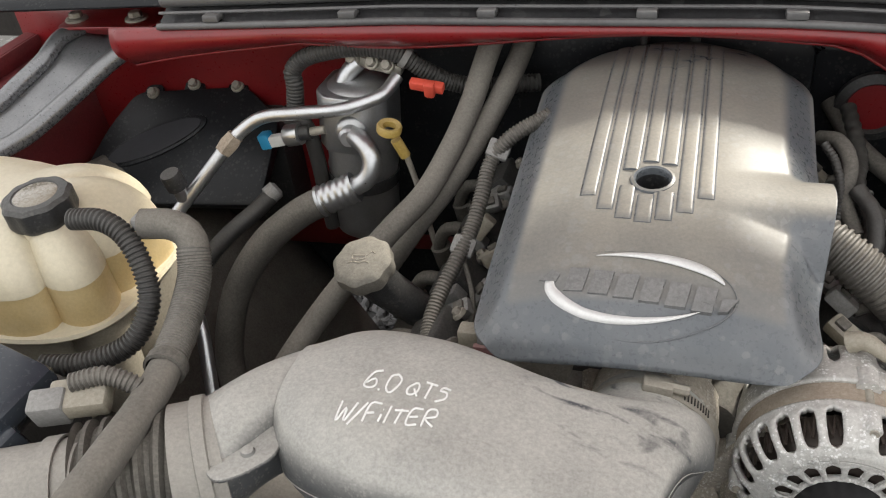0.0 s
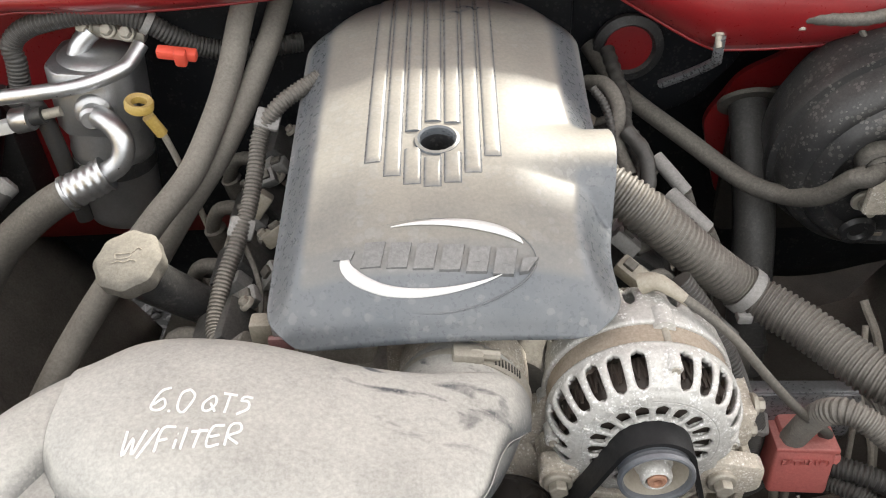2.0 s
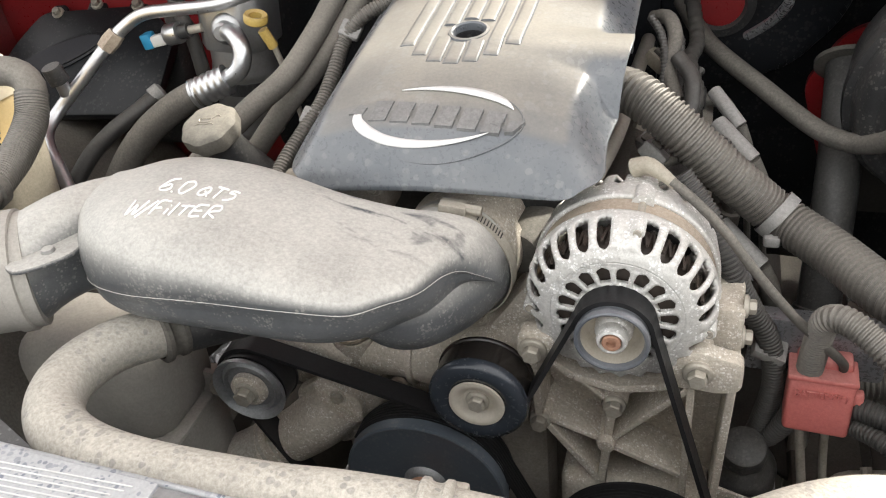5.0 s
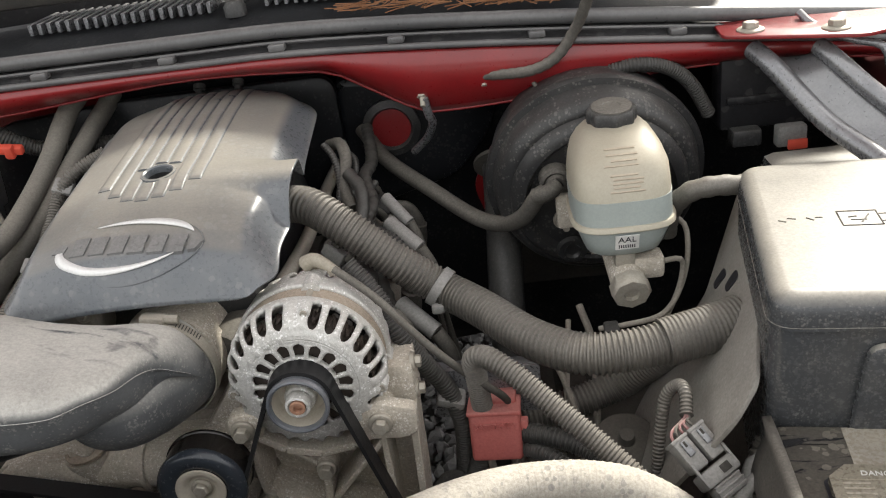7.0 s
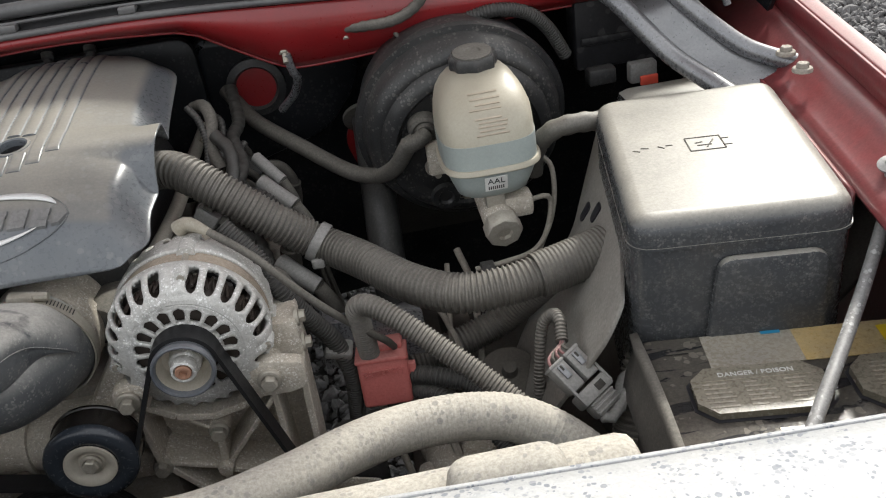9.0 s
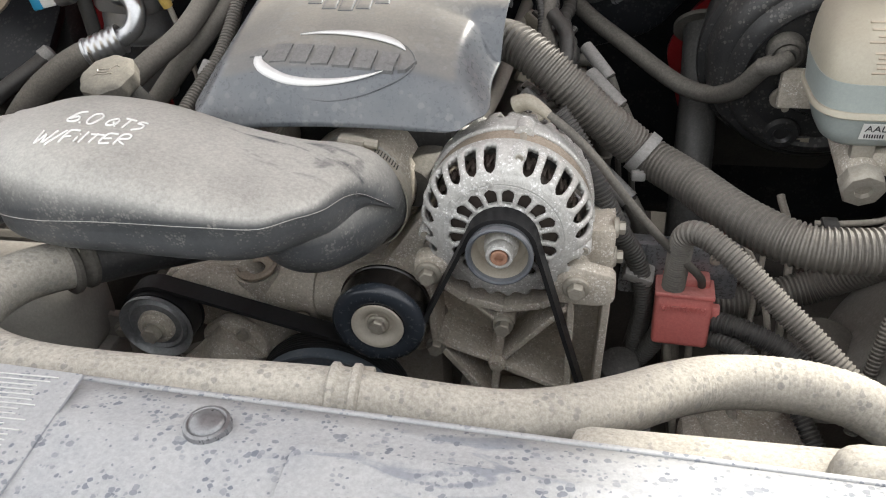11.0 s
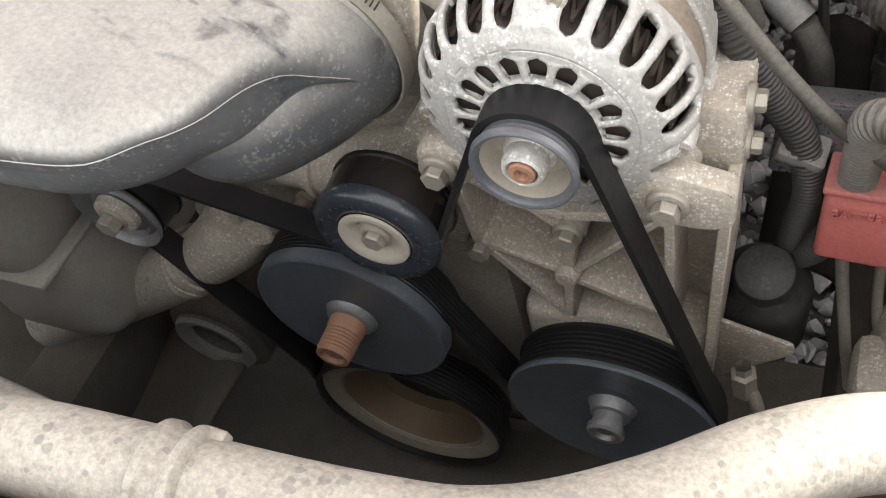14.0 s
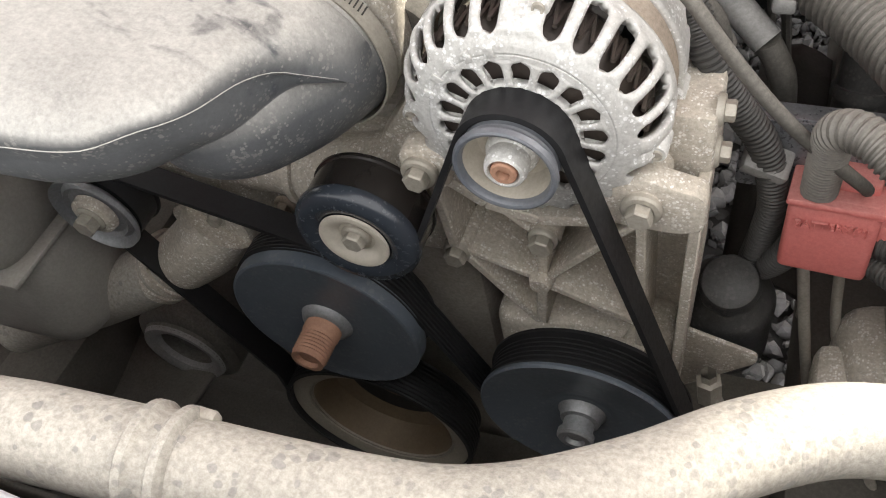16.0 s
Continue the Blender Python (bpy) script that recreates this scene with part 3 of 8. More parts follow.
for i in range(12):
    c = Vector((0.40 + random.uniform(-0.04, 0.04), 0.50 + random.uniform(-0.01, 0.012), cowl_z(0.4) + 0.036))
    prism([(-0.006, 0), (0, 0.0025), (0.007, 0), (0, -0.0025)], 0.0004, Matrix.Translation(c) @ pose(0, 0, 0, random.uniform(-30, 30), random.uniform(-30, 30), random.uniform(0, 180)), bm=bm)
tagged(part("fallen_leaves", bm, LEAF), "small yellow green leaves on the cowl", "debris", kind="stuff")

# hood above, opened, hinged at the cowl
hood = thing("hood", "raised red truck hood with dark underside", "hood", (0, 0.5, 1.25), kind="structure")
HOOD_RISE = 0.62
part("panel", plate_grid(lambda u, v: (-0.80 + 1.60 * u, 0.62 - 0.55 * v, 1.525 + HOOD_RISE * v * 1.45 + 0.02 * math.sin(u * 3.14)), 16, 10), RED, hood, solid=0.03)
# unseen plates added to close the sun slot at both ends
for sx in (-1, 1):
    part("sun_block_plate", rbox((sx * 0.66, 0.63, 1.51), (0.32, 0.028, 0.16), 0.01), DARK, hood)
# unseen bar added below the hood; it keeps sun off the cover's rear
part("sun_block_bar", rbox((0, 0.63, 1.355), (1.60, 0.03, 0.14), 0.01), DARK, hood, "dark unseen bar added to shade the rear of the engine cover")

# windscreen and cab behind
cab = thing("cab", "red truck cab with dark windscreen", "truck cab", (0, 1.2, 1.2), kind="structure")
part("windscreen", plate_grid(lambda u, v: (-0.82 + 1.64 * u, 0.80 + 0.62 * v, 1.22 + 0.62 * v), 12, 6), GLASSBLACK, cab, solid=0.006)
part("roof", rbox((0, 2.1, 1.86), (1.6, 1.5, 0.06), 0.03), RED, cab)
for sx in (-1, 1):
    part("door_side", rbox((sx * 0.97, 1.6, 0.95), (0.06, 1.7, 0.9), 0.03), RED, cab)

part("floor_pan", rbox((0, 2.05, 0.52), (1.9, 1.8, 0.05), 0.02), DARK, cab)
part("rear_wall", rbox((0, 2.84, 1.15), (1.86, 0.05, 1.3), 0.02), RED, cab)
# fenders: right one is seen; both close the bay
for sx in (1, -1):
    fen = thing("fender", "red truck fender with folded inner flange" if sx > 0 else "red truck fender beside the coolant tank", "fender", (sx * 0.95, 0.2, 0.9), kind="structure")

    def fx(y):
        return 0.846 + 0.185 * y if sx > 0 else 0.93

    part("flange", plate_grid(lambda u, v: (sx * (fx(-0.75 + 1.45 * v) + 0.065 * u), -0.75 + 1.45 * v, 1.055 - 0.02 * math.cos(u * 3) + 0.02 * v), 4, 30), FENDERRED, fen, solid=0.004)
    part("inner_skirt", plate_grid(lambda u, v: (sx * (fx(-0.05 + 0.75 * v) - 0.02 * u), -0.05 + 0.75 * v, 1.045 + 0.01 * v - 0.45 * u), 6, 30), FENDERRED, fen, solid=0.004)
    part("outer_skin", plate_grid(lambda u, v: (sx * (fx(-0.75 + 1.45 * v) + 0.065 + 0.03 * math.sin(u * 1.57)), -0.75 + 1.45 * v, 1.10 + 0.02 * v + 0.004 * math.sin(u * 3.14) - 1.55 * max(0, u - 0.45) ** 1.5), 14, 30), FENDERRED, fen, solid=0.004)
    part("step_edge", plate_grid(lambda u, v: (sx * (fx(-0.75 + 1.45 * v) + 0.065), -0.75 + 1.45 * v, 1.063 + 0.02 * v + 0.037 * u), 2, 30), FENDERRED, fen, solid=0.004)
    for y in (-0.163, 0.172, 0.232):
        part("fender_bolt", hexbolt((sx * (fx(y) + 0.022), y, 1.083 if y > 0 else 1.08), (0, 0, 1), 0.0072, 0.007, 1.6), BLOCK, fen)
# bay sides and frame
for sx, x in ((-1, -0.86), (1, 1.02)):
    tagged(part("wheel_house", plate_grid(lambda u, v: (x - sx * (0.36 * u ** 1.3), 0.02 + 0.62 * v, 0.98 - 0.45 * u ** 2 + 0.03 * math.sin(v * 5)), 14, 12), BOOT, solid=0.008), "dusty black inner wheel house liner", "wheel house", kind="structure")
for sx in (-1, 1):
    tagged(part("frame_rail", rbox((sx * 0.42, 0.3, 0.50), (0.09, 2.2, 0.14), 0.012), FRAMEMAT), "dusty black steel chassis rail", "chassis rail", kind="structure")
tagged(part("cross_member", rbox((0, -0.02, 0.34), (0.84, 0.22, 0.10), 0.03), FRAMEMAT), "dusty dark steel cross member", "cross member", kind="structure")
gear = thing("steering_gear", "dusty tan cast steering gear box on the chassis rail", "steering gear", (0.43, 0.10, 0.6))
part("housing", rbox((0.462, 0.115, 0.625), (0.12, 0.13, 0.10), 0.03, pose(0, 0, 0, 0, 0, 12), 4), CAST, gear)
part("top_cap", lathe([(0.0, 0.016), (0.020, 0.016), (0.026, 0.010), (0.028, 0.0)], (0.472, 0.13, 0.675), (0, 0, 1), 32), CAST, gear)
part("side_lug", rbox((0.402, 0.10, 0.63), (0.04, 0.06, 0.05), 0.012), CAST, gear)
# on the right, dark sheets added over bright gravel in place of shade
tagged(part("dark_sheet", plate_grid(lambda u, v: (0.47 + 0.46 * u, -0.24 + 0.86 * v, 0.56 + 0.03 * math.sin(u * 7) * math.sin(v * 5)), 12, 12), FRAMEMAT, solid=0.006), "dusty black filler sheet low in the bay", "splash liner", kind="structure")
tagged(part("dark_sheet", plate_grid(lambda u, v: (0.49 + 0.34 * u, 0.56 + 0.26 * v, 0.53 + 0.02 * math.sin(u * 7)), 8, 8), DARK, solid=0.006), "added dark sheet hiding bright gravel under the firewall", "splash liner", kind="structure")
tagged(part("dark_sheet", plate_grid(lambda u, v: (0.29 + 0.18 * u, 0.24 + 0.38 * v, 0.56 + 0.02 * math.sin(u * 7)), 8, 8), DARK, solid=0.006), "added dark sheet hiding bright gravel beside the engine", "splash liner", kind="structure")
tagged(part("dark_sheet", plate_grid(lambda u, v: (-0.66 + 0.42 * u, -0.24 + 0.50 * v, 0.50 + 0.03 * math.sin(u * 7) * math.sin(v * 5)), 12, 12), FRAMEMAT, solid=0.006), "dusty black filler sheet low in the bay", "splash liner", kind="structure")
tagged(part("skid_plate", rbox((-0.10, -0.02, 0.30), (1.1, 0.62, 0.01), 0.004), FRAMEMAT), "dirty dark steel splash plate", "splash plate", kind="structure")

# radiator cover
rad = thing("radiator_cover", "dusty grey plastic radiator cover with water spots", "radiator cover", (0.2, -0.4, 1.0), kind="structure")


def ry(x):
    return -0.2655 - 0.052 * (x + 0.03)


part("top", plate_grid(lambda u, v: (-0.85 + 1.70 * u, ry(-0.85 + 1.70 * u) - 0.34 * v, 1.02 + 0.012 * min(1, v * 8) - 0.02 * v * v), 90, 24), SHROUD, rad, solid=0.004)
part("rear_edge", plate_grid(lambda u, v: (-0.85 + 1.70 * u, ry(-0.85 + 1.70 * u) + 0.002, 1.019 - 0.09 * v), 60, 3), SHROUD, rad, solid=0.004)
part("raised_pad", prism(rounded([(0.092, ry(0.09) - 0.038), (0.289, ry(0.29) - 0.038), (0.289, -0.5), (0.092, -0.5)], 0.012), 0.003, Matrix.Translation((0, 0, 1.0315)), 0.0012), SHROUD, rad)
part("raised_strip", prism([(-0.20, ry(-0.2) - 0.006), (-0.066, ry(-0.066) - 0.006), (-0.062, -0.45), (-0.20, -0.45)], 0.003, Matrix.Translation((0, 0, 1.030)), 0.001), SHROUD, rad)
part("push_pin", lathe([(0.0, 0.0045), (0.009, 0.004), (0.0105, 0.003), (0.0112, 0.0015), (0.0125, 0.0022), (0.0145, 0.0015), (0.0152, -0.001), (0.0152, -0.004)], (0.034, ry(0.03) - 0.034, 1.033), (0, 0, 1), 24), STRUT, rad, "round grey push pin")
part("latch_well", prism(rounded([(0.394, ry(0.4) - 0.020), (0.446, ry(0.45) - 0.020), (0.446, ry(0.45) - 0.064), (0.394, ry(0.4) - 0.064)], 0.008), 0.0025, Matrix.Translation((0, 0, 1.031)), 0.001), SHROUD, rad)
part("latch_floor", prism(rounded([(0.399, ry(0.4) - 0.025), (0.441, ry(0.45) - 0.025), (0.441, ry(0.45) - 0.059), (0.399, ry(0.4) - 0.059)], 0.006), 0.0012, Matrix.Translation((0, 0, 1.0330))), STRUT, rad)
part("latch_knob", lathe([(0, 0.010), (0.006, 0.009), (0.010, 0.005), (0.0115, 0)], (0.419, ry(0.42) - 0.042, 1.033), (0.1, 0.1, 1), 20), PULLEY, rad)
rng = random.Random(8)
bm = bmesh.new()
for i in range(34):
    z = 1.0335
    x0 = rng.uniform(-0.19, -0.08)
    y0 = ry(-0.1) - 0.014 - 0.0042 * i
    rbox((-0.132, y0, z), (rng.uniform(0.075, 0.105), 0.0009, 0.0006), 0, bm=bm)
part("print_lines", bm, PAPER, rad, "pale unreadable printed label lines", flat=True)
tagged(part("radiator_core", rbox((0, -0.36, 0.68), (0.9, 0.06, 0.58), 0.01), BLACK), "dark radiator core behind the grille", "radiator", kind="structure")
tagged(part("radiator_tank", rbox((0.405, -0.245, 0.962), (0.31, 0.045, 0.05), 0.016), HOSE), "dusty tan plastic radiator tank", "radiator tank", kind="structure")
tagged(part("tank_shoulder", rbox((0.455, -0.258, 0.988), (0.09, 0.04, 0.044), 0.018, seg=4), HOSE), "dusty plastic radiator tank shoulder", "radiator tank", kind="structure")
fansh = thing("fan_shroud", "dusty black plastic fan shroud edge", "fan shroud", (0, -0.2, 0.8), kind="structure")
part("lip", tube([(-0.42, -0.17, 0.80), (-0.30, -0.17, 0.84), (-0.15, -0.18, 0.86), (0.0, -0.19, 0.80), (0.12, -0.19, 0.70), (0.2, -0.19, 0.6)], 0.011, 10), HOSE, fansh)
part("wall", plate_grid(lambda u, v: (-0.46 + 0.9 * u, -0.215, 0.78 - 0.35 * v), 10, 6), FRAMEMAT, fansh, solid=0.005)


# ---- engine ----
engine = thing("engine_block", "grimy cast engine block and front cover", "engine", (0, 0.3, 0.5))
part("block", rbox((0, 0.36, 0.70), (0.34, 0.48, 0.36), 0.03), BLOCK, engine)
part("front_cover", rbox((0.0, 0.10, 0.66), (0.22, 0.05, 0.34), 0.02), BLOCK, engine)
part("oil_pan", rbox((0, 0.35, 0.44), (0.28, 0.5, 0.2), 0.03), BLOCK, engine)
part("intake_manifold", rbox((0.0, 0.33, 0.99), (0.24, 0.36, 0.10), 0.03), BLACK, engine, "black plastic intake manifold")
for sx in (-1, 1):
    m = pose(0, 0, 0, 0, sx * 38, 0)
    part("cylinder_head", rbox((sx * 0.165, 0.33, 0.85), (0.13, 0.46, 0.14), 0.015, m), BLOCK, engine)
    part("valve_cover", rbox((sx * 0.205, 0.33, 0.90), (0.10, 0.44, 0.05), 0.015, m), BLOCK, engine)
    for k in range(4):
        y = 0.165 + 0.105 * k
        coil = part("ignition_coil", rbox((sx * 0.205, y, 0.958), (0.055, 0.06, 0.045), 0.006, m), BLACK, engine)
        part("coil_plug", rbox((sx * 0.205 + 0.0, y - 0.036, 0.966), (0.026, 0.022, 0.02), 0.003, m), GREYPLUG, coil)
        part("plug_lead", tube([(sx * 0.225, y + 0.01, 0.95), (sx * 0.26, y + 0.015, 0.945), (sx * 0.275, y + 0.02, 0.90), (sx * 0.255, y + 0.025, 0.83)], 0.009, 10), BOOT, coil)
        part("plug_boot", tube([(sx * 0.272, y + 0.018, 0.915), (sx * 0.258, y + 0.025, 0.84)], 0.014, 12, taper=lambda t: 1 - 0.25 * t), BOOT, coil)
        part("coil_stud", hexbolt((sx * 0.183, y + 0.02, 0.985), (sx * 0.6, 0, 0.8), 0.0055, 0.006, 1.5), STEEL, coil)
    part("coil_rail", bar((sx * 0.235, 0.13, 0.935), (sx * 0.235, 0.53, 0.935), 0.03, 0.006, depth=(sx * 0.6, 0, 0.8)), BLOCK, engine)

# engine cover
CX = 0.009


def along(table, x):
    """Reads a table of rows x, value with straight lines between them."""
    for (a, va), (b, vb) in zip(table, table[1:]):
        if x <= b:
            return va + (vb - va) * max(0.0, x - a) / (b - a)
    return table[-1][1]


CROWN = [(0.066, 1.046), (0.0685, 1.055), (0.074, 1.068), (0.083, 1.082), (0.099, 1.096), (0.125, 1.109), (0.16, 1.119), (0.21, 1.128), (0.30, 1.139), (0.40, 1.148), (0.47, 1.151), (0.515, 1.149), (0.545, 1.141)]
RIM = [(0.066, 1.046), (0.15, 1.064), (0.25, 1.082), (0.35, 1.099), (0.45, 1.116), (0.545, 1.126)]
TUNNEL = 0.238


def cover_top(y):
    """Height of the crown line of the cover along y."""
    return (along(CROWN, y - 0.004) + along(CROWN, y) * 2 + along(CROWN, y + 0.004)) / 4


def cover_half(y, side):
    """Half width of the cover."""
    w = (0.1515 if side > 0 else 0.1475) - 0.082 * max(0, (y - 0.440) / 0.105) ** 2.0
    if side > 0:
        w += 0.008 * math.exp(-((y - TUNNEL) / 0.05) ** 2) - 0.004 * math.exp(-((y - 0.14) / 0.03) ** 2)
    return w


def sstep(x, a, b):
    t = min(1.0, max(0.0, (x - a) / (b - a)))
    return t * t * (3 - 2 * t)


def cover_z(x, y):
    side = 1 if x > CX else -1
    d = abs(x - CX) / cover_half(y, side)
    top = cover_top(y)
    rim = min(along(RIM, y), top)
    z = top - 0.010 * d ** 2
    z -= max(0.0, z - rim) * (0.22 * sstep(d, 0.35, 0.95) + 0.78 * sstep(d, 0.74, 1.03) ** 1.3)
    if side > 0 and abs(y - TUNNEL) < 0.062:
        # arched tunnel through which the conduit leaves, flaring out of the crown
        arch = 1.046 + (0.083 - 0.004 * d) * (1 - abs((y - TUNNEL) / 0.062) ** 2.6) ** 0.55
        k = 0.010
        h = max(0.0, 1 - abs(arch - z) / k)
        z = max(arch, z) + h * h * k / 4
    return max(z, 1.046)


cover = thing("engine_cover", "dusty grey plastic engine cover with ribbed crown", "engine cover", (0, 0.3, 1.05))
HOLE = Vector((0.007, 0.239, 0))
bm = bmesh.new()
NU, NV = 280, 240
ys = [0.066 + 0.479 * (j / NV) for j in range(NV + 1)]
rows = []
for y in ys:
    row = []
    for i in range(NU + 1):
        u = -1 + 2 * i / NU
        w = cover_half(y, 1 if u > 0 else -1) - 0.040 * (1 - math.sqrt(max(0.0, 1 - max(0.0, (0.110 - y) / 0.044) ** 2)))
        x = CX + u * w
        row.append(bm.verts.new((x, y + 0.004 * u, cover_z(x, y))))
    rows.append(row)
for a, b in zip(rows, rows[1:]):
    for i in range(NU):
        c = (a[i].co + b[i + 1].co) / 2
        if (Vector((c.x, c.y, 0)) - HOLE).length > 0.0165:
            bm.faces.new((a[i], a[i + 1], b[i + 1], b[i]))
part("shell", bm, COVER, cover, solid=0.003)
hz = cover_z(HOLE.x, HOLE.y)
RIB = [(-0.0082, -0.0012), (-0.0076, 0.0006), (-0.0064, 0.0016), (-0.0042, 0.0022), (0.0, 0.0024), (0.0042, 0.0022), (0.0064, 0.0016), (0.0076, 0.0006), (0.0082, -0.0012)]
for k in range(7):
    x = 0.003 + (k - 3) * 0.0178
    bm = bmesh.new()
    prev = None
    first = 0.180 + 0.034 * ((x - 0.003) / 0.0534) ** 2
    for j in range(111):
        y = first + (0.528 - first) * j / 110
        ring = None
        if (Vector((x, y, 0)) - HOLE).length > 0.0245:
            full = min(1.0, 0.45 + (y - first) / 0.006) * min(1.0, (0.531 - y) / 0.02)
            ring = [bm.verts.new((x + dx, y + 0.004 * (x - CX) / 0.15, cover_z(x + dx, y) + h * (full if h > 0 else 1))) for dx, h in RIB]
            if prev:
                for q in range(len(RIB) - 1):
                    bm.faces.new((prev[q], prev[q + 1], ring[q + 1], ring[q]))
            else:
                bm.faces.new(ring)
        elif prev:
            bm.faces.new(prev)
        prev = ring
    bm.faces.new(prev)
    part("rib", bm, COVER, cover)
part("hole_rim", lathe([(0.0215, -0.001), (0.0205, 0.0022), (0.0180, 0.0030), (0.0163, 0.0015), (0.0160, -0.006)], (HOLE.x, HOLE.y, hz), (0, -0.12, 1), 40), COVER, cover)
part("hole_sleeve", lathe([(0.0164, 0.0005), (0.0158, -0.012), (0.0150, -0.034), (0, -0.034)], (HOLE.x, HOLE.y, hz), (0, -0.12, 1), 36), BLACK, cover)
part("hold_down_bolt", hexbolt((HOLE.x, HOLE.y + 0.004, hz - 0.032), (0, -0.12, 1), 0.0055, 0.006), STEEL, cover)
for x in (-0.03, 0.03):
    part("rear_peg", lathe([(0.006, 0), (0.006, 0.02), (0.009, 0.022), (0.009, 0.03), (0, 0.031)], (x, 0.545, 1.128), (0, 0.6, 0.8), 12), BLACK, cover)


def on_cover(x, y, lift):
    return Vector((x, y, cover_z(x, y) + lift))


def crescent(lower, lift=0.0028):
    """One of the two silver sweeps of the badge."""
    bm = bmesh.new()
    vs, n = [], 48
    for i in range(n + 1):
        t = i / n
        if lower:
            a = radians(178 + 140 * t)
            rx, rv = 0.0735, 0.0275 - 0.010 * max(0, t - 0.4)
            wide = 0.0052 * (1 - t) ** 0.75 * min(1.0, 0.55 + 2.2 * t)
        else:
            a = radians(118 - 98 * t)
            rx, rv = 0.0770, 0.0290
            wide = 0.0052 * math.sin(math.pi * min(1.0, t * 0.97 + 0.02)) ** 0.9 * (0.3 + 0.9 * t)
        x, y = 0.0045 + rx * math.cos(a), 0.1105 + rv * math.sin(a)
        out = Vector((math.cos(a) / rx, math.sin(a) / rv, 0)).normalized()
        vs.append([bm.verts.new(on_cover(x + s * wide * out.x * 1.3, y + s * wide * out.y, lift)) for s in (-1, 1)])
    for p, q in zip(vs, vs[1:]):
        bm.faces.new((p[0], q[0], q[1], p[1]))
    return bm


part("badge_lower_sweep", crescent(True), SILVER, cover, "silver lower sweep of the badge", solid=0.0015)
part("badge_upper_sweep", crescent(False), SILVER, cover, "silver upper sweep of the badge", solid=0.0015)
NOTCHED = [(0.05, 0.0), (0.95, 0.0), (0.95, 0.30), (0.40, 0.38), (0.40, 0.64), (0.95, 0.70), (0.95, 1.0), (0.05, 1.0)]


def badge_slab(outline, x0, y0, w, h, lean, lift):
    """A raised plain shape of the badge, laid on the cover."""
    bm = bmesh.new()
    flat = [(x0 + w * px + lean * py, y0 + h * py) for px, py in outline]
    low = [bm.verts.new(on_cover(x, y, -0.001)) for x, y in flat]
    top = [bm.verts.new(on_cover(x, y, lift)) for x, y in flat]
    bm.faces.new(top)
    for i in range(len(flat)):
        bm.faces.new((low[i - 1], low[i], top[i], top[i - 1]))
    bmesh.ops.triangulate(bm, faces=[f for f in bm.faces if len(f.verts) > 4])
    return bm


for k in range(6):
    x0, y0 = -0.057 + 0.0215 * k, 0.1035 - 0.0014 * k
    part("badge_block", badge_slab(NOTCHED if k % 2 else [(1 - a, b) for a, b in NOTCHED][::-1], x0, y0, 0.0185, 0.0195, 0.004, 0.0026), BADGE, cover, "dull raised badge block", flat=True)
part("badge_wing", badge_slab([(0, 0.2), (0.9, 0.0), (1.0, 0.6), (0.5, 1.0)], -0.079, 0.111, 0.017, 0.011, 0.002, 0.0026), BADGE, cover, flat=True)
part("badge_wing", badge_slab([(0, 0.0), (0.5, 0.1), (1.0, 1.0), (0.1, 0.8)], 0.073, 0.098, 0.014, 0.013, 0.002, 0.0026), BADGE, cover, flat=True)
part("badge_rim", tube([on_cover(0.0045 + 0.083 * math.cos(a), 0.1110 + 0.0345 * math.sin(a), -0.0003) for a in (2 * math.pi * k / 60 for k in range(61))], 0.0008, 6, 0.004), COVER, cover)


# intake duct
duct = thing("intake_duct", "dusty grey plastic intake duct with marker writing", "intake duct", (-0.1, 0, 1.0))


def duct_sec(x):
    """Front edge, back edge, crown, seam and underside of the duct at x."""
    def ip(table):
        n = len(table) - 1
        slope = [(table[min(i + 1, n)][1] - table[max(i - 1, 0)][1]) / (table[min(i + 1, n)][0] - table[max(i - 1, 0)][0]) for i in range(n + 1)]
        for i in range(n):
            (a, va), (b, vb) = table[i], table[i + 1]
            if x <= b + 1e-9:
                t, w = max(0.0, (x - a) / (b - a)), b - a
                return (1 + 2 * t) * (1 - t) ** 2 * va + t * (1 - t) ** 2 * w * slope[i] + t * t * (3 - 2 * t) * vb + t * t * (t - 1) * w * slope[i + 1]
        return table[-1][1]
    front = ip([(-0.262, -0.070), (-0.248, -0.088), (-0.22, -0.104), (-0.18, -0.115), (-0.12, -0.118), (-0.04, -0.117), (0.0, -0.109), (0.02, -0.094), (0.04, -0.072), (0.054, -0.030), (0.068, -0.004), (0.080, 0.022)])
    back = ip([(-0.262, 0.030), (-0.22, 0.052), (-0.15, 0.052), (-0.10, 0.043), (-0.06, 0.034), (-0.02, 0.030), (0.03, 0.034), (0.080, 0.050)])
    crown = ip([(-0.262, 1.089), (-0.20, 1.099), (-0.13, 1.093), (-0.06, 1.077), (0.0, 1.064), (0.04, 1.055), (0.062, 1.041), (0.074, 1.022), (0.080, 1.004)])
    seam = ip([(-0.262, 1.032), (-0.20, 1.043), (-0.14, 1.049), (-0.04, 1.049), (0.0, 1.045), (0.03, 1.044), (0.050, 1.036), (0.062, 1.024), (0.074, 1.002), (0.080, 0.988)])
    low = ip([(-0.262, 0.998), (-0.15, 1.000), (-0.06, 0.998), (-0.01, 0.998), (0.035, 1.004), (0.062, 1.004), (0.074, 0.992), (0.080, 0.984)])
    return front, back, crown, seam, low


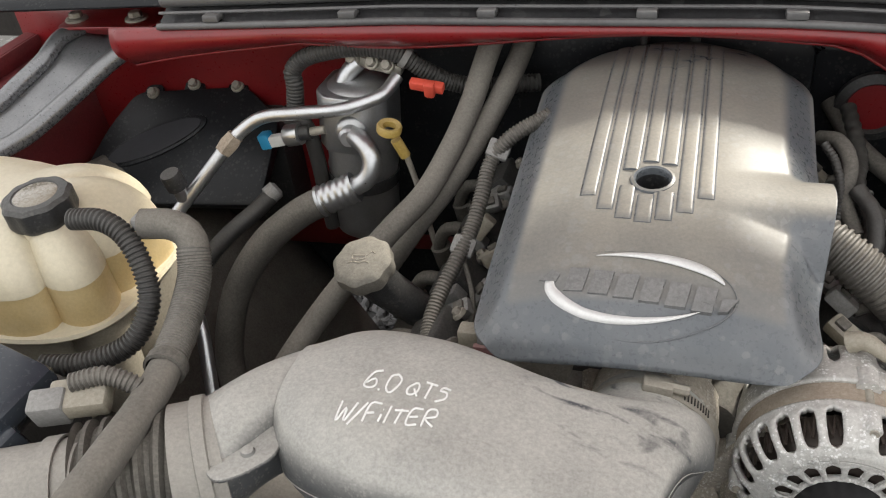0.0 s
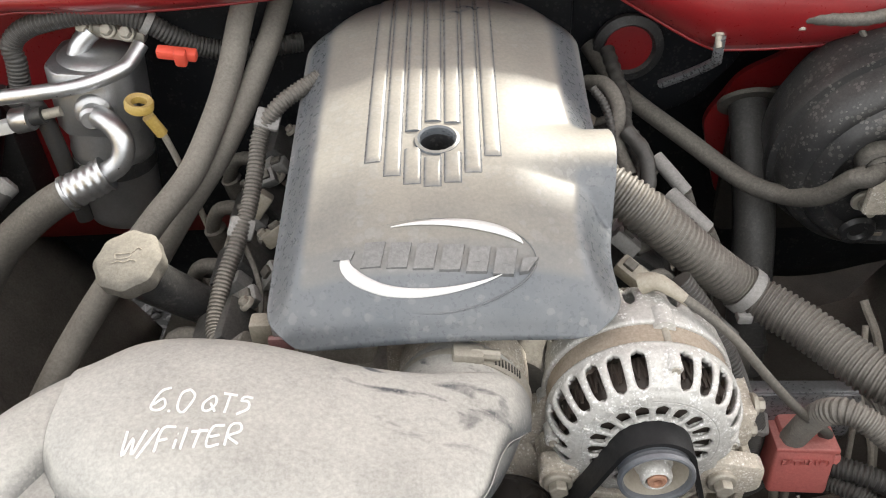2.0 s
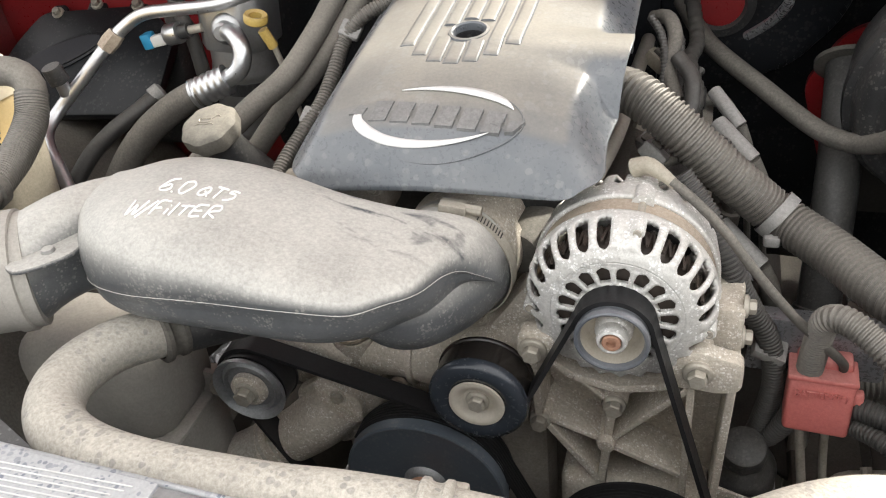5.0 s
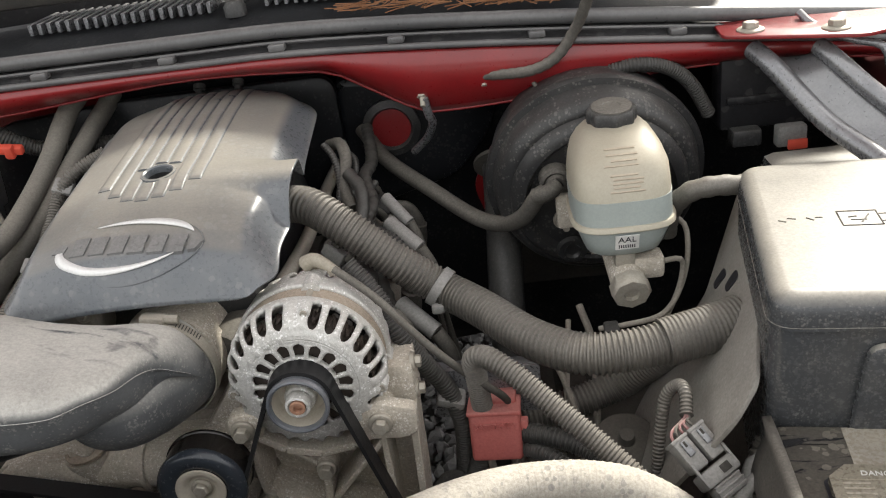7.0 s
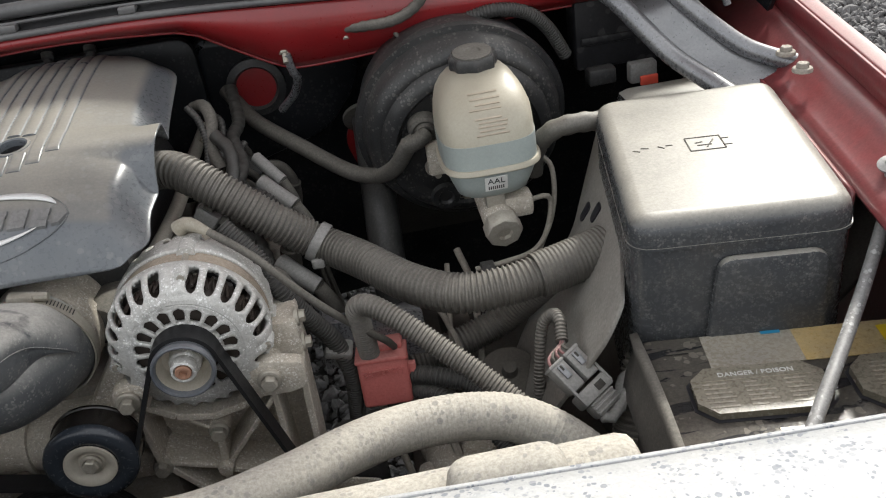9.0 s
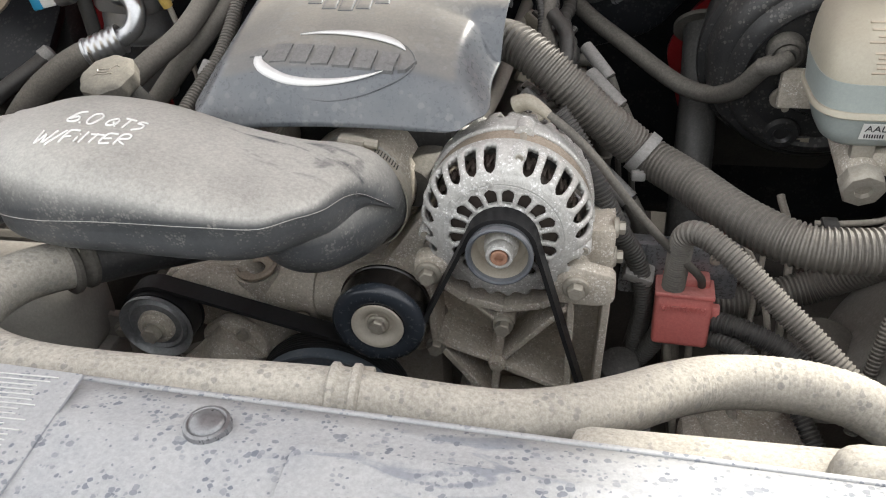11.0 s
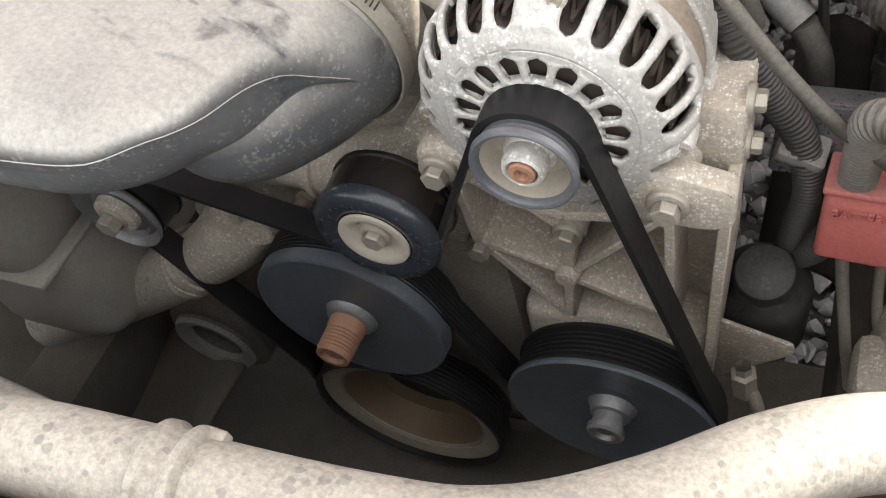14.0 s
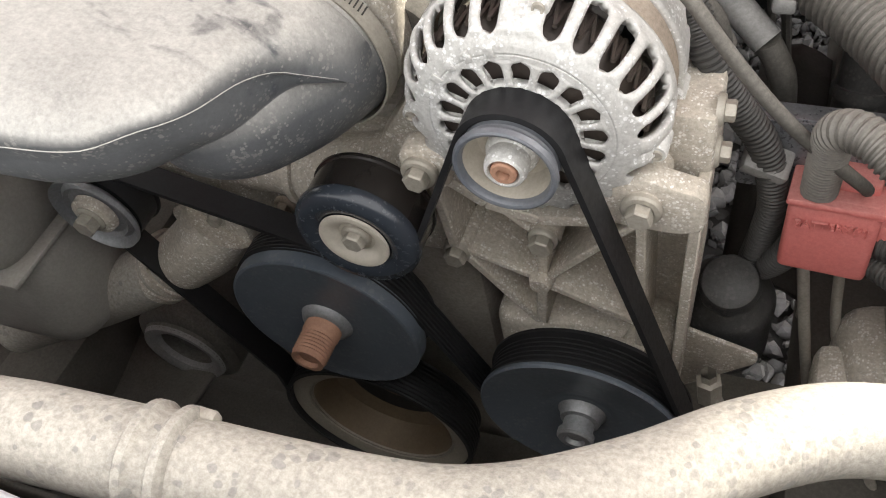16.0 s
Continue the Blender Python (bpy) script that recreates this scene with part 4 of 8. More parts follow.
def duct_point(x, a):
    """A point of the skin: a runs from the seam in front over the crown to the back and round below."""
    f, bk, cr, sm, lo = duct_sec(x)
    cy, hy = (f + bk) / 2, (bk - f) / 2
    if a <= 1:
        c = math.cos(math.pi * a)
        y = cy - hy * (abs(c) ** 0.72) * (1 if c > 0 else -1)
        z = sm + (cr - sm) * math.sin(math.pi * a) ** 0.62
    else:
        c = math.cos(math.pi * (a - 1))
        y = cy + (hy - 0.004) * (abs(c) ** 0.5) * (1 if c > 0 else -1)
        z = sm - (sm - lo) * math.sin(math.pi * (a - 1)) ** 0.6
        if c < 0:
            y += 0.018 * sstep(x, -0.05, 0.035) * sstep(sm - z, 0.004, 0.05) * -c
    return Vector((x, y, z))


bm = bmesh.new()
NX, NA = 110, 96
rows = [[bm.verts.new(duct_point(-0.262 + 0.342 * i / NX, 2 * j / NA)) for j in range(NA)] for i in range(NX + 1)]
for a, b in zip(rows, rows[1:]):
    for j in range(NA):
        bm.faces.new((a[j], b[j], b[(j + 1) % NA], a[(j + 1) % NA]))
bm.faces.new(rows[0])
bm.faces.new(rows[-1][::-1])
part("body", bm, DUCT, duct)
part("seam_bead", tube([duct_point(-0.258 + 0.334 * i / 40, 0.0) + Vector((0, -0.0005, 0.001)) for i in range(41)], 0.0005, 6, 0.008), DUCT, duct)
part("outlet_elbow", tube([(-0.016, -0.052, 1.003), (0.000, -0.008, 0.992), (0.016, 0.038, 0.979), (0.026, 0.078, 0.973)], 0.0570, 56, 0.0025, taper=lambda t: math.sqrt(max(0.012, 1 - max(0.0, 1 - t / 0.50) ** 2.4)) * (0.93 + 0.09 * t)), DUCT, duct)
bm = bmesh.new()
cuff_c, cuff_x = Vector((-0.315, -0.080, 1.034)), Vector((0.50, -0.866, 0))
NF, rings = 64, []
for i in range(9):
    t = i / 8
    ring = []
    for k in range(NF):
        a = 2 * k / NF
        p = duct_point(-0.2615, a)
        mid = Vector((-0.2615, -0.02, 1.042))
        p = mid + (p - mid) * 0.955
        q = cuff_c + cuff_x * 0.051 * math.cos(math.pi * a) + Vector((0, 0, 0.049)) * math.sin(math.pi * a)
        ring.append(bm.verts.new(p.lerp(q, t) + Vector((0, 0, 0.006 * math.sin(math.pi * t)))))
    rings.append(ring)
for a, b in zip(rings, rings[1:]):
    for k in range(NF):
        bm.faces.new((a[k], a[(k + 1) % NF], b[(k + 1) % NF], b[k]))
bm.faces.new(rings[-1])
part("inlet_funnel", bm, DUCT, duct)
part("side_tab", prism(rounded([(-0.318, -0.070), (-0.268, -0.035), (-0.252, -0.045), (-0.247, -0.094), (-0.265, -0.116), (-0.283, -0.128), (-0.300, -0.116)], 0.010), 0.005, Matrix.Translation((0, 0, 1.062)) @ pose(0, 0, 0, 0, 0, 0), 0.002), DUCT, duct)
part("tab_rivet", lathe([(0.006, 0), (0.005, 0.003), (0, 0.004)], (-0.270, -0.095, 1.0670), (0, 0, 1), 16), DUCT, duct)


def on_duct(x, y, lift=0.0008):
    """A point on the crown of the duct over (x, y)."""
    best = min((duct_point(x, a / 120) for a in range(6, 120)), key=lambda p: abs(p.y - y))
    return best + Vector((0, 0, lift))


def stroke(lines, o, ex, ey, size):
    """Painted strokes: lines of (x, y) in letter units, laid on the duct."""
    bm = bmesh.new()
    for line in lines:
        pts = []
        for px, py in line:
            x, y = o[0] + size[0] * px * ex[0] + size[1] * py * ey[0], o[1] + size[0] * px * ex[1] + size[1] * py * ey[1]
            pts.append(on_duct(x, y))
        tube(pts, 0.00088, 6, 0.002, bm=bm)
    return bm


GLYPH = {
    "6": [[(0.75, 1.0), (0.3, 0.75), (0.05, 0.35), (0.15, 0.05), (0.5, 0.0), (0.75, 0.25), (0.55, 0.5), (0.12, 0.35)]],
    ".": [[(0.1, 0.0), (0.2, 0.03)]],
    "0": [[(0.45, 1.0), (0.1, 0.7), (0.1, 0.2), (0.45, 0.0), (0.75, 0.3), (0.75, 0.75), (0.45, 1.0)]],
    "Q": [[(0.35, 0.7), (0.05, 0.45), (0.1, 0.1), (0.4, 0.0), (0.65, 0.3), (0.55, 0.65), (0.35, 0.7)], [(0.4, 0.2), (0.7, -0.05)]],
    "T": [[(0.0, 0.72), (0.7, 0.75)], [(0.35, 0.72), (0.3, 0.0)]],
    "S": [[(0.65, 0.65), (0.25, 0.72), (0.1, 0.5), (0.5, 0.35), (0.55, 0.1), (0.05, 0.0)]],
    "W": [[(0.0, 0.95), (0.12, 0.0), (0.4, 0.65), (0.55, 0.0), (0.85, 0.95)]],
    "/": [[(0.0, -0.15), (0.55, 1.0)]],
    "F": [[(0.1, 0.0), (0.15, 0.85), (0.7, 0.9)], [(0.12, 0.45), (0.5, 0.5)]],
    "i": [[(0.1, 0.0), (0.1, 0.4)], [(0.1, 0.6), (0.11, 0.64)]],
    "l": [[(0.1, 0.0), (0.1, 0.9)]],
    "E": [[(0.6, 0.9), (0.1, 0.85), (0.08, 0.0), (0.6, 0.02)], [(0.1, 0.45), (0.5, 0.47)]],
    "R": [[(0.1, 0.0), (0.1, 0.85), (0.5, 0.9), (0.6, 0.65), (0.15, 0.45), (0.65, 0.0)]],
}


def handwriting(text, o, ex, ey, size, widths):
    x = 0.0
    for ch, w in zip(text, widths):
        if ch != " ":
            part("marker_letter", stroke([[(px + x, py) for px, py in line] for line in GLYPH[ch]], o, ex, ey, size), WHITE, duct, "white paint marker character")
        x += w


handwriting("6.0 QTS", (-0.1890, -0.0410), (1.0, 0.05), (0.05, 1.0), (0.0134, 0.0195), (0.9, 0.4, 1.0, 0.3, 0.9, 0.85, 0.7))
handwriting("W/FilTER", (-0.2000, -0.0755), (1.0, 0.14), (0.08, 1.0), (0.0150, 0.0185), (0.8, 0.6, 0.8, 0.3, 0.35, 0.75, 0.75, 0.8))


# ---- hose clamp, throttle body ----
tb = thing("throttle_body", "dusty cast throttle body under the cover", "throttle body", (0.02, 0.12, 1.0))
part("bore", lathe([(0.050, 0.0), (0.058, 0.002), (0.058, 0.03), (0.050, 0.035), (0.050, 0.09)], (0.025, 0.080, 0.972), (0.05, 1, 0), 40), CAST, tb)
part("flange", rbox((0.02, 0.165, 0.97), (0.14, 0.02, 0.14), 0.01), CAST, tb)
part("motor_housing", lathe([(0.0, 0), (0.022, 0.0), (0.024, 0.004), (0.024, 0.07), (0, 0.07)], (0.078, 0.10, 0.965), (0.2, 1, 0), 24), BOOT, tb)
part("gear_case", rbox((-0.085, 0.125, 1.018), (0.07, 0.06, 0.06), 0.01), BLOCK, tb)
part("case_bolt", hexbolt((-0.055, 0.092, 1.035), (0, -1, 0.3), 0.006, 0.006), STEEL, tb)
conn = thing("harness_connector", "grey and pink plug on a taped loom", "connector", (-0.135, 0.12, 1.02))
part("plug_body", rbox((-0.125, 0.115, 1.02), (0.03, 0.024, 0.03), 0.003), GREYPLUG, conn)
part("lock_tab", rbox((-0.132, 0.102, 1.015), (0.022, 0.006, 0.014), 0.001), PINK, conn)
part("plug_neck", rbox((-0.150, 0.115, 1.02), (0.02, 0.018, 0.024), 0.003), TANPLASTIC, conn)
clampt = thing("hose_clamp", "steel worm-drive hose clamp on the duct", "hose clamp", (0.024, 0.075, 1.0))
part("band", lathe([(0.0585, -0.007), (0.0600, -0.007), (0.0600, 0.007), (0.0585, 0.007), (0.0585, -0.007)], (0.0245, 0.068, 0.9725), (0.1, 1, 0), 56), STEEL, clampt)
part("screw_housing", rbox((0.030, 0.0665, 1.0345), (0.026, 0.016, 0.011), 0.003, pose(0, 0, 0, 0, 8, 0)), STEEL, clampt)
part("screw", lathe([(0, -0.012), (0.005, -0.012), (0.005, 0.012), (0, 0.012)], (0.044, 0.0665, 1.0335), (1, 0, -0.15), 8), STEEL, clampt)
for i in range(9):
    a = radians(28 + i * 3.2)
    c = Vector((0.0245 + 0.0602 * math.sin(a), 0.066, 0.9725 + 0.0602 * math.cos(a)))
    part("thread_slot", rbox(c, (0.0010, 0.008, 0.0010), 0, pose(0, 0, 0, 0, math.degrees(a), 0)), DARK, clampt)

# ---- pulleys and belt ----
def pulley(name, label, c, r, prof, material, extra=(), seg=64):
    t = thing(name, label, "pulley", c, "belt drive pulleys")
    part("wheel", lathe(prof, c, (0, 1, 0), seg), material, t)
    for nm, pr, mt, ax in extra:
        part(nm, lathe(pr, c, (0, 1, 0), ax), mt, t)
    return t


def grooves(r, y0, y1, n=6, depth=0.0028):
    """Profile of a ribbed pulley rim from y0 to y1."""
    out = []
    for i in range(n):
        a = y0 + (y1 - y0) * i / n
        w = (y1 - y0) / n
        out += [(r, a), (r, a + 0.3 * w), (r - depth, a + 0.5 * w), (r - depth, a + 0.75 * w), (r, a + w)]
    return out


ALT = (0.180, 0.0, 0.960)
IDL = (0.057, 0.0, 0.865)
TEN = (-0.183, -0.008, 0.846)
WPU = (-0.010, 0.0, 0.730)
PSP = (0.208, 0.0, 0.659)
CRK = (-0.012, 0.010, 0.532)
p = pulley("idler_pulley", "smooth black idler pulley with cream hub", IDL, 0.044, [(0.0, 0.0015), (0.024, 0.0), (0.0265, -0.003), (0.030, -0.0055), (0.036, -0.0070), (0.0410, -0.0065), (0.0450, -0.0045), (0.0475, -0.0010), (0.0482, 0.0030), (0.0476, 0.0052), (0.0, 0.0052)], IDLER)
part("rim", lathe([(0.0, 0.004), (0.0465, 0.004), (0.0465, 0.031), (0.0480, 0.032), (0.0480, 0.035), (0.0, 0.035)], IDL, (0, 1, 0), 64), RUNFACE, p, "smooth black running face")
part("hub", lathe([(0.027, -0.0045), (0.0265, -0.0065), (0.023, -0.0070), (0.018, -0.0045), (0.014, 0.0), (0.0, 0.0)], IDL, (0, 1, 0), 48), CREAM, p)
part("bolt", hexbolt((IDL[0], -0.001, IDL[2]), (0, -1, 0), 0.0085, 0.007, 1.35), STEEL, p)
p = pulley("tensioner_pulley", "worn grey tensioner pulley with hex bolt", TEN, 0.040, [(0.0, 0.002), (0.026, 0.002), (0.029, -0.001), (0.033, 0.003), (0.036, 0.001), (0.0395, -0.005), (0.040, -0.001), (0.038, 0.002)], PULLEY_GREY)
part("drum", lathe([(0.0, 0.0050), (0.0378, 0.0050), (0.0382, 0.028), (0.040, 0.029), (0.040, 0.031), (0.0, 0.031)], TEN, (0, 1, 0), 56), RUBBER, p, "smooth black running face")
part("hub", lathe([(0.020, 0.001), (0.019, -0.005), (0.013, -0.007), (0, -0.007)], TEN, (0, 1, 0), 36), CAST, p)
part("bolt", hexbolt((TEN[0], TEN[1] - 0.007, TEN[2]), (0, -1, 0), 0.010, 0.011, 1.3), STEEL, p)
def rim(prof, c, parent, label):
    part("grooved_rim", lathe(prof, c, (0, 1, 0), 96), RUBBER, parent, label)


p = pulley("water_pump_pulley", "dark steel water pump pulley with rusted shaft", WPU, 0.087, [(0.0, 0.004), (0.026, 0.003), (0.034, 0.001), (0.070, -0.001), (0.0800, -0.0015), (0.0835, -0.0025), (0.0858, -0.0015), (0.0864, 0.0010), (0.0868, 0.0110), (0.0872, 0.0120), (0.0868, 0.0130), (0.0, 0.0130)], PULLEY, seg=96)
rim([(0.080, 0.0130), (0.0850, 0.0131), (0.0850, 0.0135)] + grooves(0.0842, 0.014, 0.036) + [(0.0868, 0.037), (0.0868, 0.040), (0.06, 0.041), (0.0, 0.041)], WPU, p, "black grooved rim")
part("collar", lathe([(0.024, 0.003), (0.021, -0.002), (0.018, -0.004), (0.0, -0.004)], WPU, (0, 1, 0), 32), PULLEY_GREY, p)
part("shaft", lathe([(0.0165, 0.0), (0.0165, -0.012), (0.0150, -0.014)] + [(0.0158 - 0.0010 * (i % 2), -0.014 - 0.0016 * i) for i in range(14)] + [(0.0145, -0.038), (0.0105, -0.038), (0.009, -0.034), (0.0, -0.034)], WPU, (0, 1, 0), 28), RUST, p, "rusted threaded fan shaft")
p = pulley("power_steering_pulley", "dark blue-grey power steering pulley", PSP, 0.086, [(0.0, 0.010), (0.030, 0.008), (0.040, 0.005), (0.062, 0.002), (0.078, -0.001), (0.0850, -0.003), (0.0865, -0.001), (0.0860, 0.002), (0.0, 0.011)], PULLEY, seg=96)
rim([(0.080, 0.002), (0.0845, 0.0025), (0.0845, 0.004)] + grooves(0.0838, 0.005, 0.030) + [(0.0862, 0.031), (0.0862, 0.034), (0.06, 0.036), (0.0, 0.036)], PSP, p, "black grooved rim")
part("hub", lathe([(0.022, 0.010), (0.0185, 0.006), (0.0165, 0.000), (0.0130, -0.001), (0.0130, -0.010), (0.0155, -0.011), (0.0155, -0.016), (0.0135, -0.018), (0.009, -0.018), (0.007, -0.014), (0, -0.014)], PSP, (0, 1, 0), 32), PULLEY_GREY, p, "grey stepped pulley hub")
p = pulley("crank_pulley", "large tan-rusted crankshaft pulley with dished face", CRK, 0.1, [(0.0800, 0.012), (0.0810, 0.002), (0.0835, 0.001), (0.0975, -0.001), (0.1000, 0.002), (0.1000, 0.006)], CRANKRING, seg=96)
rim([(0.097, 0.005), (0.0985, 0.006)] + grooves(0.0980, 0.008, 0.034) + [(0.099, 0.036), (0.0, 0.060)], CRK, p, "black grooved rim")
part("dish", lathe([(0.0, 0.054), (0.050, 0.050), (0.070, 0.038), (0.0775, 0.014), (0.0782, 0.004)], CRK, (0, 1, 0), 80), RUSTDISH, p, "brown rusted dish of the pulley")
part("damper_ring", lathe([(0.0780, 0.0060), (0.0780, 0.0035), (0.0800, 0.0035), (0.0802, 0.0060)], CRK, (0, 1, 0), 80), CRANKRING, p, "dusty inner ring")
p = pulley("compressor_pulley", "dusty black compressor pulley deep in the bay", (-0.268, 0.030, 0.540), 0.064, [(0.0, 0.030), (0.034, 0.028), (0.040, 0.008), (0.0415, 0.0), (0.0500, 0.0), (0.0520, 0.006), (0.0600, 0.008), (0.0640, 0.012), (0.0640, 0.045), (0, 0.045)], BOOT)
part("hub", lathe([(0, 0.016), (0.020, 0.016), (0.026, 0.020), (0.028, 0.029)], (-0.268, 0.030, 0.540), (0, 1, 0), 32), FRAMEMAT, p)
part("clutch_plate", lathe([(0.0335, 0.008), (0.0350, 0.001), (0.0400, -0.0015), (0.0430, -0.003), (0.0485, -0.003), (0.0510, 0.002)], (-0.268, 0.030, 0.540), (0, 1, 0), 48), GREYPLUG, p, "dusty rubbed clutch ring")
tagged(part("compressor", lathe([(0.0, 0.0), (0.060, 0.0), (0.066, 0.01), (0.066, 0.16), (0.05, 0.17), (0, 0.17)], (-0.268, 0.078, 0.540), (0, 1, 0), 32), FRAMEMAT), "grimy air conditioning compressor body", "compressor")

belt = thing("serpentine_belt", "black ribbed serpentine drive belt", "drive belt", (0.05, 0.01, 0.8))


def ribbon(pts, y0, y1, thick=0.0042, ribs=0, flip=1):
    """A belt run: a band along a line in x and z; ribs on the side that flip names."""
    bm = bmesh.new()
    n = len(pts)
    sect = [(0.0, 0.0), (1.0, 0.0)]
    inner = [(1.0, 1.0)]
    if ribs:
        for i in range(ribs):
            a = 1 - i / ribs
            inner += [(a - 0.25 / ribs, 1.0), (a - 0.4 / ribs, 0.45), (a - 0.75 / ribs, 0.45), (a - 0.95 / ribs, 1.0)]
    inner.append((0.0, 1.0))
    prof = sect + inner
    rings = []
    for i, (x, z) in enumerate(pts):
        a, b = pts[max(i - 1, 0)], pts[min(i + 1, n - 1)]
        d = Vector((b[0] - a[0], 0, b[1] - a[1])).normalized()
        nrm = Vector((-d.z, 0, d.x)) * flip
        rings.append([bm.verts.new(Vector((x, y0 + (y1 - y0) * s, z)) + nrm * thick * h) for s, h in prof])
    for a, b in zip(rings, rings[1:]):
        for k in range(len(prof)):
            bm.faces.new((a[k], a[(k + 1) % len(prof)], b[(k + 1) % len(prof)], b[k]))
    bm.faces.new(rings[0])
    bm.faces.new(rings[-1])
    return bm


def arc(c, r, a0, a1, n=28):
    return [(c[0] + r * math.cos(radians(a0 + (a1 - a0) * i / n)), c[2] + r * math.sin(radians(a0 + (a1 - a0) * i / n))) for i in range(n + 1)]


BR = 0.0305
part("alternator_run", ribbon(arc(PSP, 0.0845, -60, 10, 14) + arc(ALT, BR, 8, 158, 40) + arc(IDL, 0.0448, -10, -108, 20) + arc(TEN, 0.0385, 84, 130, 10), 0.003, 0.026, flip=-1), RUBBER, belt)
part("crank_run", ribbon(arc(TEN, 0.0385, 130, 200, 14) + [(-0.105, 0.60)] + arc(CRK, 0.0990, 158, 516, 72), 0.003, 0.028, ribs=6, flip=-1), RUBBER, belt)
part("pump_run", ribbon(arc(WPU, 0.0850, 150, 32, 24) + [(0.120, 0.640)] + arc(PSP, 0.0848, 215, 270, 8), 0.010, 0.034, ribs=6, flip=1), RUBBER, belt)

# ---- alternator ----
alt = thing("alternator", "speckled corroded aluminium alternator with vent slots", "alternator", (0.18, 0.06, 0.9))


def band(prof, n, a0, slot, closed, c, rows=30, cols=6, round_up=0.0, bm=None):
    """A turned band with n round-ended slots: slot is where a slot begins and ends along prof and how much of the pitch it opens; closed names the ones left solid."""
    bm = bm or bmesh.new()
    run = [0.0]
    for (r0, y0), (r1, y1) in zip(prof, prof[1:]):
        run.append(run[-1] + math.hypot(r1 - r0, y1 - y0))
    at = [run[-1] * i / rows for i in range(rows + 1)]
    rad, dep = np.interp(at, run, [p[0] for p in prof]), np.interp(at, run, [p[1] for p in prof])
    pitch, (s0, s1, wide) = 2 * math.pi / n, slot
    q = [(i / rows - (s0 + s1) / 2) / ((s1 - s0) / 2) for i in range(rows + 1)]
    gap = [wide * (1 - abs(v) ** 4.5) ** 0.5 if abs(v) < 1 else 0.0 for v in q]
    for k in range(n):
        lines = []
        for i in range(rows + 1):
            b = a0 + pitch * k + (0 if k in closed else gap[i] * pitch / 2)
            e = a0 + pitch * (k + 1) - (0 if (k + 1) % n in closed else gap[i] * pitch / 2)
            line = []
            for j in range(cols + 1):
                a = b + (e - b) * j / cols
                h = round_up * (1 - (2 * j / cols - 1) ** 2) * (gap[i] / wide)
                line.append(bm.verts.new((c[0] + (rad[i] + h) * math.cos(a), c[1] + dep[i] - h, c[2] + (rad[i] + h) * math.sin(a))))
            lines.append(line)
        for p, o in zip(lines, lines[1:]):
            for j in range(cols):
                bm.faces.new((p[j], p[j + 1], o[j + 1], o[j]))
    bmesh.ops.remove_doubles(bm, verts=bm.verts[:], dist=0.00002)
    return bm


AC = (0.180, 0.0, 0.960)
FACE = [(0.0330, 0.0265), (0.0350, 0.0255), (0.0570, 0.0262)]
SIDE = [(0.0569, 0.0262), (0.0630, 0.0275), (0.0690, 0.0305), (0.0745, 0.0360), (0.0785, 0.0430), (0.0815, 0.0510), (0.0832, 0.0580), (0.0836, 0.0680)]
part("front_face", band(FACE, 18, radians(4), (0.06, 0.80, 0.68), (), AC, 24, 5, 0.0010), ALTER, alt, "cast face with radial vents", solid=0.006)
part("front_housing", band(SIDE, 26, radians(3.1), (0.22, 0.86, 0.60), (6, 16, 25), AC, 34, 6, 0.0016), ALTER, alt, solid=0.006)
part("stator_ring", lathe([(0.076, 0.066), (0.0805, 0.067), (0.0805, 0.092), (0.076, 0.093)], AC, (0, 1, 0), 64), STATOR, alt, "tan rusted stator ring")
RP = [(0.0840, 0.090), (0.0840, 0.102), (0.0830, 0.112), (0.0805, 0.128), (0.075, 0.142), (0.066, 0.151), (0.05, 0.157), (0.02, 0.159)]
part("rear_housing", band(RP, 26, 0.0, (0.20, 0.62, 0.52), (6,), AC, 30, 5, 0.001), ALTER, alt, solid=0.005)
part("winding", lathe([(0.0, 0.034), (0.060, 0.034), (0.064, 0.042), (0.069, 0.052), (0.069, 0.064), (0.0, 0.066)], AC, (0, 1, 0), 48), COPPER, alt)
bm = bmesh.new()
for k in range(60):
    a = 2 * math.pi * k / 60
    for s in (-1, 1):
        pts = [(AC[0] + 0.0705 * math.cos(a + s * 0.05 * t), 0.040 + 0.022 * t, AC[2] + 0.0705 * math.sin(a + s * 0.05 * t)) for t in (0, 0.5, 1)]
        tube(pts, 0.0016, 5, 0.008, bm=bm)
part("winding_wire", bm, COPPER, alt, kind="stuff")
for a, y in ((80, 0.047), (-14, 0.047), (188, 0.047)):
    c = Vector((AC[0] + 0.0795 * math.cos(radians(a)), y - 0.006, AC[2] + 0.0795 * math.sin(radians(a))))
    lug = part("bolt_lug", lathe([(0.0, -0.001), (0.0055, -0.001), (0.0062, 0.000), (0.0066, 0.018), (0.0, 0.018)], c, (0, 1, 0), 20), ALTER, alt)
    part("case_screw", lathe([(0, -0.0015), (0.0020, -0.0015), (0.0024, -0.0028), (0.0036, -0.0028), (0.0038, -0.0005), (0, -0.0005)], c, (0, 1, 0), 12), STEEL, lug)
    part("through_bolt", lathe([(0.0035, 0.016), (0.0035, 0.050)], c, (0, 1, 0), 10), STEEL, lug)
    part("rear_lug", lathe([(0.0, 0.044), (0.0095, 0.044), (0.0095, 0.066), (0.0, 0.068)], c, (0, 1, 0), 20), ALTER, alt)
bm = bmesh.new()
